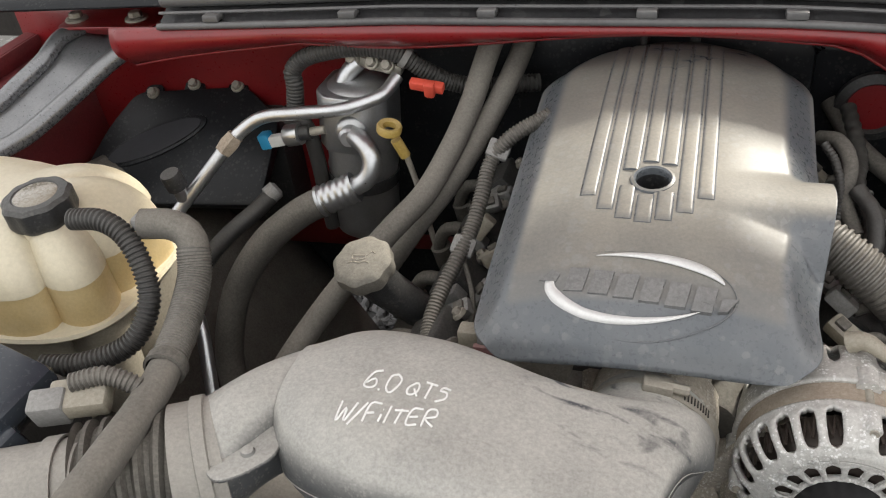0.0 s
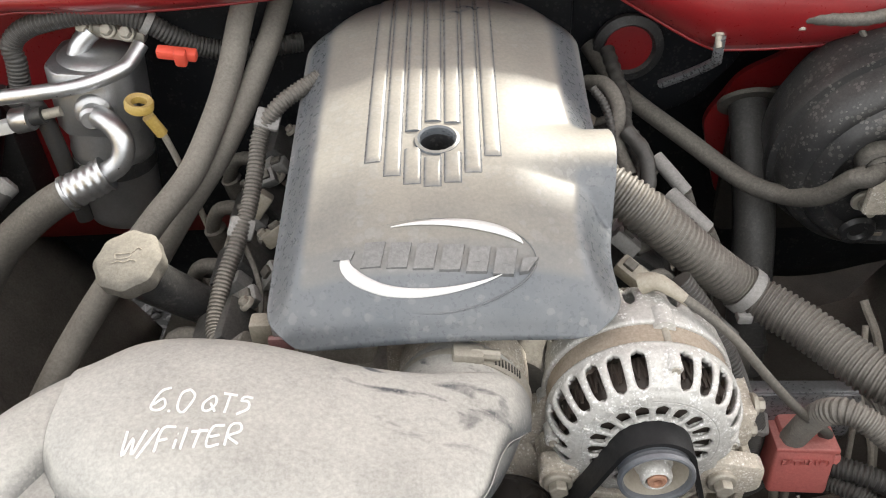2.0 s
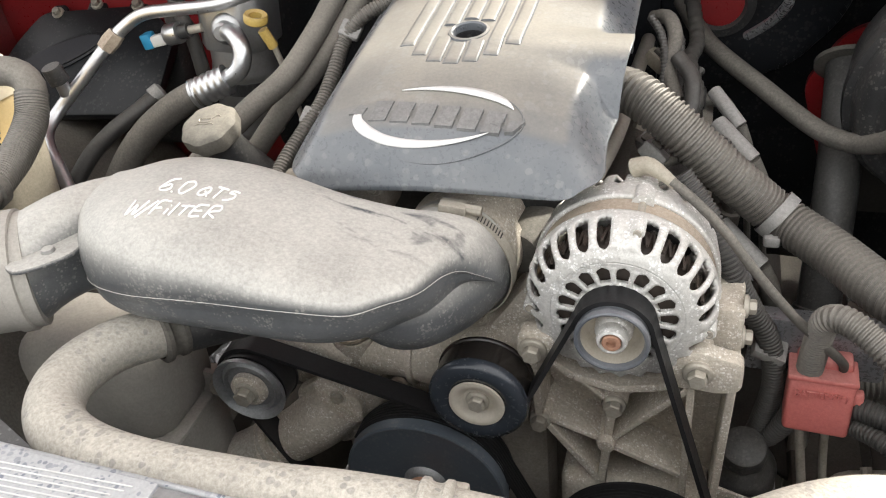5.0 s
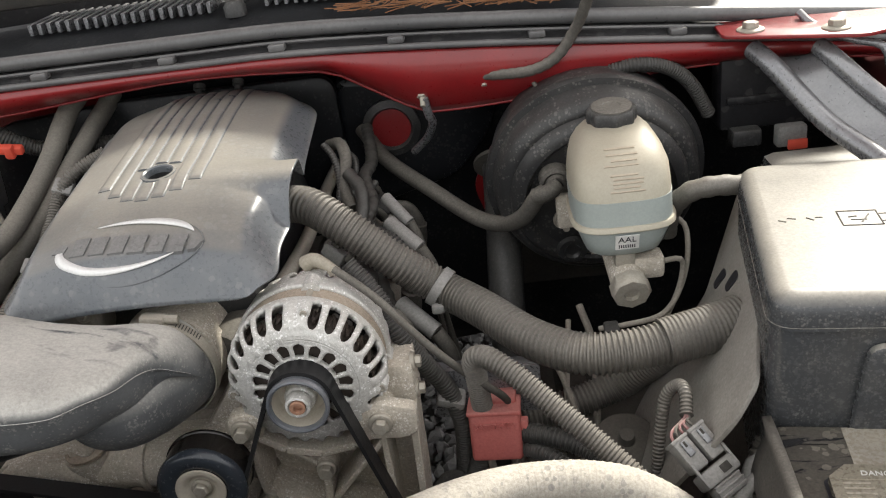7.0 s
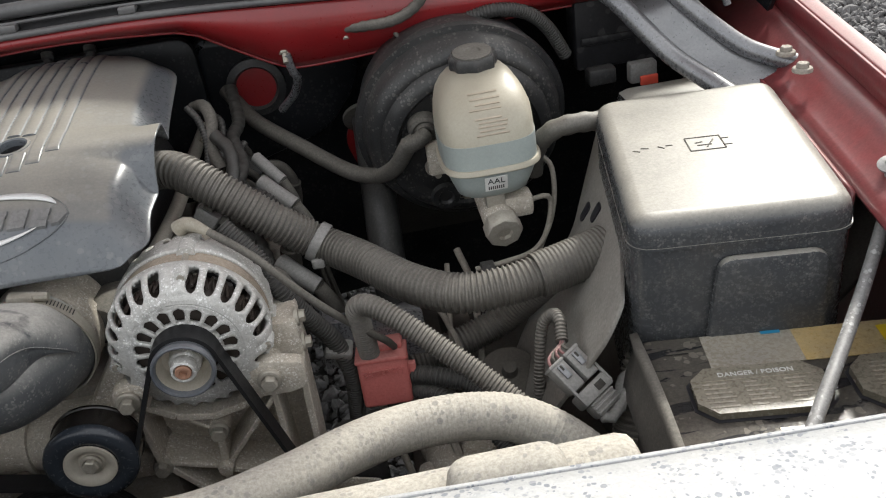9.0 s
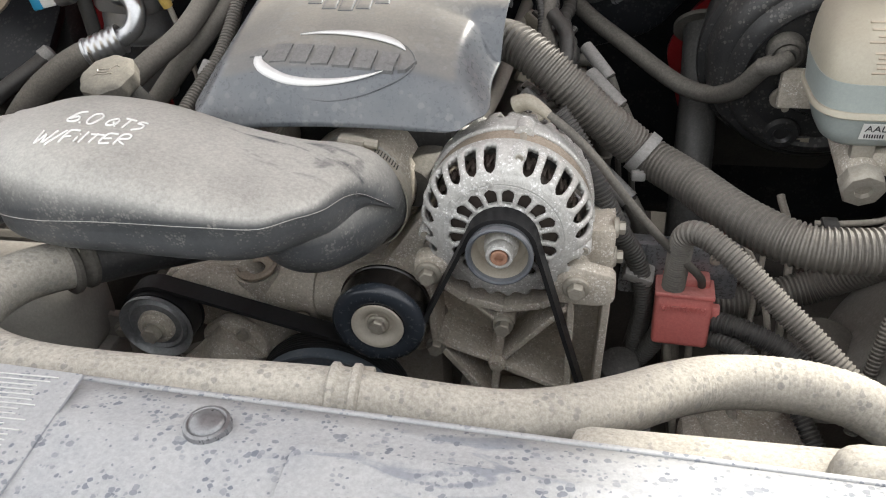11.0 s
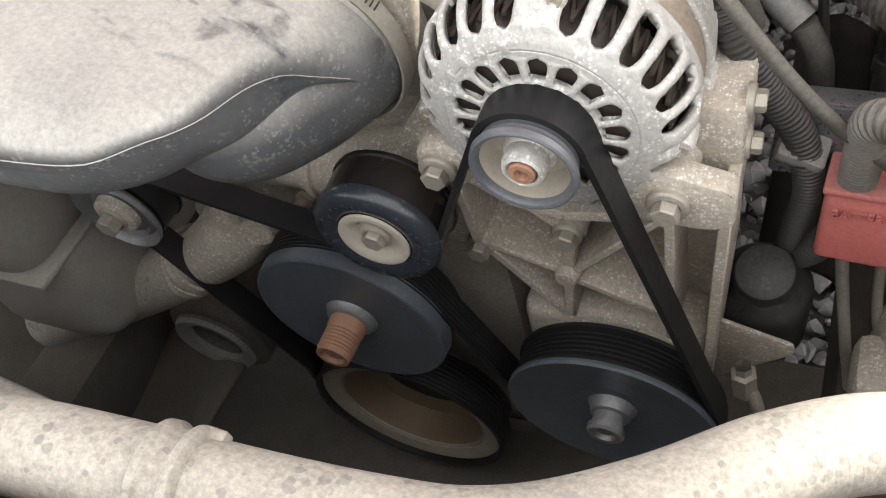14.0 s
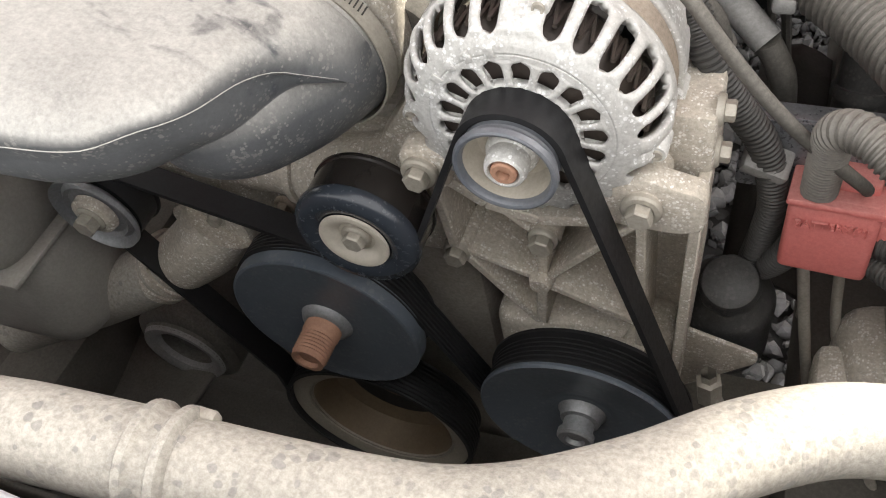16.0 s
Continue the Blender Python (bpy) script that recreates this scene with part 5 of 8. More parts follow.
for k, w in enumerate((0.006, 0.006, 0.006, 0.006, 0.006)):
    a = radians(158 - 14 * k)
    rbox((AC[0] + 0.0585 * math.cos(a), 0.0265, AC[2] + 0.0585 * math.sin(a)), (0.0055, 0.0022, 0.0075), 0.0008, pose(0, 0, 0, 0, -(math.degrees(a) - 90), 0), bm=bm)
part("cast_marking", bm, ALTER, alt, "raised cast characters, unreadable")
apul = part("pulley", lathe([(0.0262, 0.014), (0.0266, 0.004), (0.0268, -0.005), (0.0280, -0.0075), (0.0298, -0.0082), (0.0312, -0.0075), (0.0318, -0.004), (0.0295, -0.001)] + grooves(0.0295, 0.0, 0.026) + [(0.031, 0.027), (0.0, 0.027)], ALT, (0, 1, 0), 64), ALTRIM, alt, "worn blue-grey alternator pulley")
part("dish", lathe([(0.0264, -0.003), (0.0258, 0.008), (0.0235, 0.0150), (0.0185, 0.0180), (0.010, 0.0185), (0.0, 0.0185)], ALT, (0, 1, 0), 56), TANDISH, apul, "tan dusty dish of the pulley")
part("nut", lathe([(0.0165, 0.0185), (0.0160, 0.008), (0.0150, 0.0055), (0.0132, 0.004), (0.0132, -0.004), (0.0120, -0.0075), (0.0100, -0.0085), (0.0088, -0.0070), (0.0085, -0.003), (0, -0.003)], ALT, (0, 1, 0), 36), ALTER, apul)
part("shaft_end", lathe([(0.0080, -0.003), (0.0080, -0.0085), (0.0070, -0.0095), (0.0042, -0.0095), (0.0036, -0.005), (0, -0.005)], ALT, (0, 1, 0), 24), RUST, apul)
part("terminal_boot", tube([(0.182, 0.134, 1.046), (0.194, 0.130, 1.052), (0.208, 0.120, 1.049), (0.220, 0.112, 1.043)], 0.0095, 16, 0.006, taper=lambda t: 1 - 0.55 * t), TANPLASTIC, alt, "tan rubber terminal boot")

# ---- accessory bracket ----
brk = thing("accessory_bracket", "dusty cast aluminium bracket with reinforcing ribs", "bracket", (0.19, 0.06, 0.8))
Y0 = 0.080
part("web", prism(rounded([(0.085, 0.935), (0.285, 0.915), (0.285, 0.80), (0.276, 0.60), (0.124, 0.60), (0.122, 0.670), (0.160, 0.712), (0.095, 0.790)], 0.010), 0.012, Matrix.Translation((0, Y0 + 0.030, 0)) @ FRONT, 0.003), CAST, brk)
part("left_shoulder", prism(rounded([(0.020, 0.846), (0.060, 0.842), (0.132, 0.895), (0.150, 0.965), (0.118, 0.985), (0.080, 0.930)], 0.008), 0.045, Matrix.Translation((0, 0.125, 0)) @ FRONT, 0.003), CAST, brk)
pts = [(0.093, 0.905), (0.112, 0.890), (0.140, 0.869), (0.178, 0.860), (0.216, 0.867), (0.245, 0.884)]
bm = bmesh.new()
for a, b in zip(pts, pts[1:]):
    bar((a[0], 0.074, a[1]), (b[0], 0.074, b[1]), 0.009, 0.064, bm)
part("saddle_rib", bm, CAST, brk)
part("right_wall", bar((0.283, 0.078, 0.900), (0.274, 0.080, 0.640), 0.008, 0.060), CAST, brk)
part("right_block", rbox((0.270, 0.100, 0.912), (0.034, 0.060, 0.066), 0.004), CAST, brk)
part("right_ear", prism(rounded([(0.222, 0.917), (0.250, 0.926), (0.289, 0.916), (0.289, 0.884), (0.272, 0.879), (0.222, 0.882)], 0.008), 0.018, Matrix.Translation((0, 0.050, 0)) @ FRONT, 0.003), CAST, brk)
part("left_ear", prism(rounded([(0.090, 0.93), (0.126, 0.93), (0.126, 0.896), (0.090, 0.896)], 0.012), 0.02, Matrix.Translation((0, 0.048, 0)) @ FRONT, 0.003), CAST, brk)
for k, (a, b, w) in enumerate((((0.178, 0.856), (0.166, 0.716), 0.009), ((0.106, 0.798), (0.164, 0.718), 0.008), ((0.110, 0.800), (0.168, 0.779), 0.006), ((0.172, 0.778), (0.244, 0.862), 0.006),
                               ((0.172, 0.776), (0.245, 0.745), 0.007), ((0.247, 0.880), (0.247, 0.690), 0.007), ((0.098, 0.892), (0.104, 0.806), 0.008), ((0.122, 0.884), (0.172, 0.838), 0.005))):
    part("rib", bar((a[0], 0.080, a[1]), (b[0], 0.080, b[1]), w, 0.056 + 0.0014 * k), CAST, brk)
part("cross_boss", lathe([(0.0, -0.003), (0.0075, -0.002), (0.010, 0.004), (0.011, 0.05)], (0.171, 0.046, 0.778), (0, 1, 0), 20), CAST, brk)
part("lower_casting", rbox((0.197, 0.084, 0.652), (0.150, 0.062, 0.128), 0.014, seg=3), CAST, brk)
part("slot_boss", rbox((0.243, 0.050, 0.705), (0.045, 0.010, 0.022), 0.006), CAST, brk)
for x, y, z in ((0.106, 0.024, 0.913), (0.251, 0.028, 0.904), (0.178, 0.046, 0.836), (0.104, 0.052, 0.796), (0.094, 0.092, 0.705), (0.243, 0.046, 0.705)):
    part("bolt", hexbolt((x, y, z), (0, -1, 0), 0.0088, 0.0095, 1.5 if z > 0.9 else 1.25, shank=0.004 if z < 0.72 else 0), STEEL, brk)
    part("bolt_boss", lathe([(0.0125, 0.0), (0.0125, 0.05)], (x, y, z), (0, 1, 0), 20), CAST, brk)
for z in (0.94, 0.905):
    part("side_bolt", hexbolt((0.287, 0.085, z), (1, 0, 0), 0.007, 0.008), STEEL, brk)
tagged(part("shield_plate", prism(rounded([(0.262, 0.702), (0.337, 0.676), (0.337, 0.664), (0.262, 0.585)], 0.006), 0.004, Matrix.Translation((0, 0.09, 0)) @ FRONT, 0.001), CAST), "thin grey metal shield plate beside the bracket", "shield plate")

# ---- water pump casting behind the pulleys ----
wp = thing("water_pump", "dusty cast aluminium water pump with outlets", "water pump", (-0.05, 0.09, 0.8))
part("housing", rbox((-0.02, 0.11, 0.80), (0.24, 0.06, 0.13), 0.025), CAST, wp)
part("cross_pipe", tube([(-0.085, 0.082, 0.838), (-0.045, 0.080, 0.842), (0.000, 0.078, 0.842), (0.045, 0.082, 0.848), (0.095, 0.095, 0.872)], 0.030, 28, taper=lambda t: 0.92 + 0.12 * sstep(t, 0.15, 0.5)), CAST, wp)
part("pipe_joint", lathe([(0.028, -0.004), (0.0335, -0.003), (0.0335, 0.003), (0.028, 0.004)], (-0.030, 0.0795, 0.842), (1, -0.03, 0), 36), CAST, wp)
part("inlet_neck", lathe([(0.0225, 0.0), (0.0255, 0.001), (0.0262, -0.004), (0.0245, -0.010), (0.0250, -0.045), (0.034, -0.075), (0.036, -0.11), (0, -0.11)], (-0.098, 0.074, 0.868), (0.0, -0.12, 1), 36), CAST, wp)
part("neck_ring", lathe([(0.010, 0.001), (0.0225, 0.001), (0.0232, 0.005), (0.0195, 0.006), (0.0185, 0.002), (0.010, 0.0015)], (-0.098, 0.074, 0.868), (0.0, -0.12, 1), 36), STATOR, wp)
part("upper_web", prism(rounded([(0.030, 0.862), (0.100, 0.930), (0.128, 0.925), (0.118, 0.850), (0.080, 0.815), (0.030, 0.815)], 0.014), 0.03, Matrix.Translation((0, 0.115, 0)) @ FRONT, 0.004), CAST, wp)
part("lower_web", prism(rounded([(-0.05, 0.835), (0.03, 0.835), (0.10, 0.80), (0.09, 0.770), (-0.03, 0.775)], 0.012), 0.02, Matrix.Translation((0, 0.088, 0)) @ FRONT, 0.004), CAST, wp)
part("thermostat_housing", tube([(-0.115, 0.052, 0.790), (-0.140, 0.042, 0.762), (-0.170, 0.036, 0.738), (-0.205, 0.030, 0.715)], 0.032, 28, taper=lambda t: 1.12 - 0.24 * t), CAST, wp)
part("thermostat_flange", prism(rounded([(-0.165, 0.800), (-0.128, 0.826), (-0.086, 0.800), (-0.088, 0.752), (-0.118, 0.726), (-0.152, 0.748)], 0.014), 0.014, Matrix.Translation((0, 0.052, 0)) @ FRONT, 0.004), CAST, wp)
part("lower_hose", tube([(-0.185, 0.035, 0.728), (-0.23, 0.02, 0.705), (-0.30, 0.0, 0.675), (-0.40, -0.03, 0.64)], 0.031, 26), HOSE, wp, "dusty lower radiator hose stub")
for k, (u, r) in enumerate(((0.0, 0.0345), (0.45, 0.0335))):
    part("hose_band", lathe([(r - 0.003, -0.005), (r, -0.005), (r, 0.005), (r - 0.003, 0.005)], (-0.192 - 0.028 * u, 0.033 - 0.008 * u, 0.724 - 0.02 * u), (-0.75, -0.15, -0.5), 36), CAST, wp, "dusty hose band")
part("band_screw", tube([(-0.200, 0.022, 0.758), (-0.188, 0.008, 0.752)], 0.005, 12), CAST, wp)
part("tensioner_arm", tube([(-0.183, 0.03, 0.846), (-0.165, 0.05, 0.862), (-0.135, 0.062, 0.855), (-0.105, 0.07, 0.835)], 0.019, 18, taper=lambda t: 0.9 + 0.35 * t), CAST, wp)
part("gusset", prism(rounded([(-0.215, 0.845), (-0.196, 0.866), (-0.160, 0.868), (-0.118, 0.880), (-0.09, 0.86), (-0.09, 0.79), (-0.14, 0.77), (-0.20, 0.80)], 0.014), 0.026, Matrix.Translation((0, 0.092, 0)) @ FRONT, 0.004), CAST, wp)
for x, y, z in ((-0.112, 0.040, 0.802), (-0.137, 0.052, 0.838), (-0.045, 0.052, 0.818), (-0.112, 0.040, 0.748), (0.015, 0.048, 0.835)):
    part("bolt", hexbolt((x, y, z), (0, -1, 0), 0.007, 0.007, 1.4), STATOR if x == -0.045 else STEEL, wp)
tagged(part("stone_guard", rbox((-0.375, 0.03, 0.80), (0.2, 0.02, 0.26), 0.02), FRAMEMAT), "dusty grey plastic guard behind the hose", "guard")
cham = thing("air_chamber", "dusty moulded plastic chamber under the duct", "air chamber", (-0.335, -0.01, 0.70))
part("upper_shell", rbox((-0.335, -0.010, 0.860), (0.165, 0.125, 0.13), 0.036, seg=5), MOULD, cham)
part("lower_shell", rbox((-0.325, -0.004, 0.745), (0.155, 0.115, 0.15), 0.040, seg=5), MOULD, cham)
part("seam", rbox((-0.332, -0.008, 0.806), (0.172, 0.130, 0.006), 0.0025), MOULD, cham)
part("mount_ear", prism(rounded([(-0.262, 0.84), (-0.225, 0.835), (-0.225, 0.805), (-0.262, 0.80)], 0.01), 0.008, Matrix.Translation((0, 0.02, 0)) @ FRONT, 0.002), MOULD, cham)
part("mount_bolt", hexbolt((-0.238, 0.011, 0.82), (0, -1, 0), 0.0065, 0.006), STEEL, cham)


# ---- hoses and conduits across the bay ----
hose = thing("radiator_hose", "dusty upper radiator hose with water marks", "radiator hose", (0.1, -0.2, 0.95))
HOSE_LINE = [(-0.16, -0.005, 0.955), (-0.196, -0.055, 0.965), (-0.228, -0.110, 0.982), (-0.234, -0.165, 0.989), (-0.206, -0.208, 0.990), (-0.140, -0.230, 0.990), (-0.03, -0.235, 0.991), (0.03, -0.230, 0.989), (0.095, -0.225, 0.984), (0.140, -0.220, 0.975), (0.180, -0.214, 0.966), (0.215, -0.207, 0.960), (0.250, -0.192, 0.954), (0.290, -0.162, 0.941), (0.330, -0.124, 0.924), (0.370, -0.098, 0.912), (0.410, -0.090, 0.908), (0.450, -0.088, 0.903), (0.490, -0.092, 0.893), (0.530, -0.105, 0.870), (0.560, -0.125, 0.840), (0.575, -0.15, 0.79)]
part("hose", tube(HOSE_LINE, 0.0226, 32, 0.006), HOSE, hose)
part("ribbed_end", tube(HOSE_LINE[14:], 0.02295, 32, ridge=(0.0068, 0.0010), taper=lambda t: min(1.0, 0.955 + 0.15 * t)), HOSE, hose, "finely ribbed bend of the hose")
for c, d in (((0.095, -0.225, 0.984), (1, 0.08, -0.10)), ((-0.205, -0.068, 0.968), (-0.5, -0.85, 0.15))):
    part("clamp_band", lathe([(0.0220, -0.0125), (0.0243, -0.0120), (0.0264, -0.0105), (0.0264, -0.0065), (0.0246, -0.0050), (0.0236, -0.0030), (0.0236, 0.0020), (0.0246, 0.0035), (0.0268, 0.0050), (0.0268, 0.0090), (0.0248, 0.0105), (0.0220, 0.0115)], c, d, 36), HOSE if c[0] > 0 else BOOT, hose, "spring band clamp")
part("clamp_ear", rbox((0.106, -0.203, 0.992), (0.014, 0.006, 0.008), 0.002), STEEL, hose)
part("outlet_stub", tube([(-0.20, -0.06, 0.966), (-0.165, -0.02, 0.955), (-0.13, 0.04, 0.93)], 0.024, 24), BLACK, hose)
conduit = thing("main_conduit", "thick dusty grey corrugated conduit across the bay", "conduit", (0.42, 0.12, 0.93))
part("conduit", tube([(0.115, 0.300, 1.050), (0.165, 0.262, 1.062), (0.212, 0.238, 1.038), (0.265, 0.228, 0.992), (0.316, 0.226, 0.950), (0.365, 0.185, 0.938), (0.415, 0.120, 0.934), (0.465, 0.082, 0.932), (0.520, 0.076, 0.933), (0.575, 0.084, 0.938), (0.632, 0.096, 0.945)], 0.0232, 24, ridge=(0.0062, 0.0024)), LOOM, conduit)
ctie = thing("conduit_clip", "grey plastic tie around the thick conduit", "cable tie", (0.316, 0.226, 0.950))
part("band", lathe([(0.0240, -0.006), (0.0258, -0.006), (0.0258, 0.006), (0.0240, 0.006)], (0.316, 0.226, 0.950), (0.62, -0.25, -0.42), 32), GREYPLUG, ctie)
part("buckle", rbox((0.312, 0.204, 0.934), (0.016, 0.014, 0.012), 0.003), GREYPLUG, ctie)
part("sleeve", tube([(0.555, 0.080, 0.936), (0.60, 0.088, 0.941), (0.640, 0.098, 0.946)], 0.0262, 22, ridge=(0.005, 0.0012)), LOOM, conduit, "wrapped conduit end entering the fuse box")
strip("battery_cable", [(0.354, 0.118, 0.846), (0.353, 0.098, 0.900), (0.353, 0.076, 0.940), (0.368, 0.062, 0.951), (0.395, 0.042, 0.940), (0.435, 0.014, 0.912), (0.475, -0.016, 0.884), (0.515, -0.05, 0.850), (0.55, -0.09, 0.80)], 0.0125, LOOM, "grey corrugated battery cable loom", "cable", (0.0045, 0.0016), 18)
strip("alternator_loom", [(0.222, 0.155, 1.03), (0.250, 0.140, 0.995), (0.272, 0.122, 0.955), (0.295, 0.130, 0.903), (0.312, 0.134, 0.872), (0.322, 0.136, 0.840), (0.327, 0.141, 0.80), (0.323, 0.148, 0.75), (0.316, 0.160, 0.69)], 0.0115, LOOMDARK, "dusty corrugated wiring loom behind the alternator", "wiring loom", (0.0042, 0.0014), 16)
tagged(part("loom_clip", rbox((0.318, 0.138, 0.850), (0.034, 0.028, 0.014), 0.004, pose(0, 0, 0, 20, 20, 0)), GREYPLUG), "dusty grey loom clip", "cable clip")
strip("charge_wire", [(0.216, 0.114, 1.046), (0.238, 0.103, 1.033), (0.262, 0.095, 1.012), (0.285, 0.088, 0.985), (0.310, 0.084, 0.955), (0.335, 0.086, 0.925), (0.362, 0.092, 0.895), (0.378, 0.102, 0.872), (0.384, 0.122, 0.848)], 0.0045, BOOT, "thin grey charging wire", "wire", None, 10)
box = thing("junction_box", "faded red plastic battery junction box", "junction box", (0.366, 0.09, 0.82))
bmx = pose(0, 0, 0, -8, 0, -4)
part("body", rbox((0.367, 0.121, 0.812), (0.060, 0.040, 0.068), 0.005, bmx, 3), REDBOX, box)
part("lid", rbox((0.369, 0.134, 0.846), (0.050, 0.026, 0.014), 0.004, bmx), REDBOX, box)
part("lid_rim", rbox((0.367, 0.1228, 0.8425), (0.0625, 0.0415, 0.006), 0.002, bmx), REDBOX, box)
latch = part("latch", rbox((0.4005, 0.112, 0.815), (0.009, 0.012, 0.026), 0.002, bmx), REDBOX, box)
part("latch_slot", rbox((0.4030, 0.1060, 0.812), (0.0035, 0.004, 0.012), 0.001, bmx), DARK, latch)
part("lettering", lettering("BATTERY(+)", 0.0090, basis((0.366, 0.1008, 0.8290), (1, -0.07, 0), (0, -1, 0.14)), 0.0012), REDBOX, box, "moulded lettering BATTERY(+)")
bbr = thing("box_bracket", "thin dark steel bracket behind the junction box", "bracket", (0.36, 0.125, 0.83))
part("plate", prism(rounded([(0.297, 0.830), (0.425, 0.828), (0.425, 0.893), (0.30, 0.897)], 0.006), 0.004, Matrix.Translation((0, 0.148, -0.014)) @ FRONT, 0.001), STRUT, bbr)
part("folded_edge", rbox((0.361, 0.155, 0.880), (0.124, 0.016, 0.004), 0.001, pose(0, 0, 0, 0, 1.5, 0)), STRUT, bbr)
part("bracket_screw", hexbolt((0.398, 0.143, 0.868), (0, -1, 0), 0.0045, 0.004), STEEL, bbr)
strip("starter_cable", [(0.352, 0.126, 0.80), (0.346, 0.132, 0.765), (0.333, 0.145, 0.725), (0.318, 0.17, 0.68), (0.305, 0.19, 0.60)], 0.012, LOOMDARK, "corrugated cable under the junction box", "cable", (0.0045, 0.0015), 16)
strip("cross_loom", [(0.392, 0.118, 0.806), (0.430, 0.095, 0.812), (0.475, 0.075, 0.80), (0.52, 0.03, 0.78)], 0.012, LOOMDARK, "dark corrugated cross loom", "wiring loom", (0.0045, 0.0015), 16)
strip("cross_loom", [(0.388, 0.116, 0.790), (0.402, 0.105, 0.790), (0.430, 0.075, 0.797), (0.475, 0.04, 0.77), (0.51, -0.02, 0.73)], 0.010, LOOMDARK, "dark corrugated cross loom", "wiring loom", (0.0045, 0.0015), 16)
strip("elbow_conduit", [(0.610, 0.13, 0.905), (0.585, 0.17, 0.86), (0.555, 0.20, 0.82), (0.52, 0.21, 0.79), (0.46, 0.20, 0.775), (0.40, 0.19, 0.77)], 0.0205, LOOM, "dusty conduit elbow below the main conduit", "conduit", (0.006, 0.002), 20)
fill = thing("steering_fluid_cap", "grimy black power steering filler cap", "filler cap", (0.306, 0.125, 0.716))
part("cap", lathe([(0, 0.020), (0.020, 0.020), (0.0222, 0.0185), (0.0235, 0.010), (0.0250, 0.008), (0.0250, 0.0), (0.019, -0.003)], (0.306, 0.122, 0.716), (0, -0.42, 0.91), 48, lobes=(8, 0.03, 0.023)), BLACK, fill)
part("tank", lathe([(0.018, 0.0), (0.024, -0.010), (0.036, -0.024), (0.040, -0.034), (0.040, -0.12), (0.03, -0.13), (0, -0.13)], (0.305, 0.130, 0.714), (0, -0.2, 0.98), 32), BLACK, fill)
strip("steering_line", [(0.30, 0.06, 0.66), (0.315, 0.05, 0.64), (0.32, 0.045, 0.60), (0.33, 0.05, 0.5)], 0.006, BLOCK, "grimy steel power steering line", "pipe", None, 10)
strip("brake_line", [(0.354, 0.125, 0.775), (0.360, 0.122, 0.735), (0.372, 0.120, 0.66), (0.388, 0.120, 0.57)], 0.0048, BLOCK, "dusty thin steel line beside the steering gear", "pipe", None, 10)
strip("brake_line", [(0.384, 0.150, 0.76), (0.388, 0.150, 0.71), (0.394, 0.148, 0.660), (0.403, 0.135, 0.628), (0.425, 0.08, 0.600), (0.45, 0.04, 0.56)], 0.0045, BLOCK, "bent dusty steel line over the steering gear", "pipe", None, 10)
tagged(part("line_fitting", lathe([(0.0, 0.0), (0.011, 0.0), (0.011, 0.024), (0.007, 0.026), (0.007, 0.034)], (0.305, 0.056, 0.645), (-0.1, 0.1, 1), 6), STEEL), "dusty hex fitting of a steel line", "fitting")

# heater hoses and harness beside the cover
strip("heater_hose", [(-0.206, 0.560, 1.168), (-0.214, 0.520, 1.152), (-0.219, 0.490, 1.135), (-0.227, 0.440, 1.101), (-0.240, 0.390, 1.069), (-0.261, 0.335, 1.036), (-0.291, 0.285, 1.014), (-0.325, 0.235, 0.984), (-0.358, 0.195, 0.948), (-0.384, 0.155, 0.915), (-0.42, 0.11, 0.86)], 0.0145, HEATER, "dusty grey heater hose", "heater hose", None, 22, "heater hoses")
strip("heater_hose", [(-0.176, 0.590, 1.150), (-0.181, 0.560, 1.136), (-0.188, 0.500, 1.115), (-0.203, 0.450, 1.086), (-0.220, 0.410, 1.058), (-0.244, 0.370, 1.026), (-0.280, 0.335, 0.985), (-0.33, 0.29, 0.92)], 0.0140, HEATER, "dusty grey heater hose", "heater hose", None, 22, "heater hoses")
strip("injector_loom", [(-0.118, 0.385, 1.120), (-0.157, 0.360, 1.104), (-0.180, 0.345, 1.078), (-0.185, 0.315, 1.053), (-0.190, 0.280, 1.030), (-0.199, 0.240, 1.012), (-0.208, 0.205, 0.996), (-0.211, 0.170, 0.982), (-0.206, 0.145, 0.977), (-0.189, 0.125, 0.982), (-0.165, 0.115, 1.006)], 0.0092, LOOM, "corrugated injector wiring loom", "wiring loom", (0.0042, 0.0013), 16)
strip("loom_branch", [(-0.195, 0.250, 1.012), (-0.180, 0.225, 0.990), (-0.172, 0.195, 0.975), (-0.176, 0.165, 0.96)], 0.003, BOOT, "thin taped wire beside the loom", "wire", None, 8)
for c in ((-0.195, 0.258, 1.020), (-0.172, 0.352, 1.090)):
    tagged(part("loom_tie", rbox(c, (0.026, 0.022, 0.010), 0.003, pose(0, 0, 0, 40, 20, 0)), GREYPLUG), "grey plastic loom tie", "cable tie", "loom ties")
oil = thing("oil_filler", "dusty oil filler cap on a black neck", "oil filler", (-0.275, 0.18, 1.02))
oax = Vector((-0.10, -0.30, 0.95))
part("cap", lathe([(0, 0.0125), (0.026, 0.0125), (0.0295, 0.0105), (0.0325, 0.007), (0.0325, -0.007), (0.030, -0.012), (0.02, -0.013)], (-0.284, 0.188, 1.036), oax, 64, lobes=(8, 0.035, 0.029)), GREYCAP, oil)
part("neck", tube([(-0.283, 0.191, 1.026), (-0.272, 0.202, 0.998), (-0.245, 0.22, 0.955), (-0.215, 0.245, 0.90)], 0.021, 24, taper=lambda t: 1.1 - 0.25 * t), BLACK, oil)
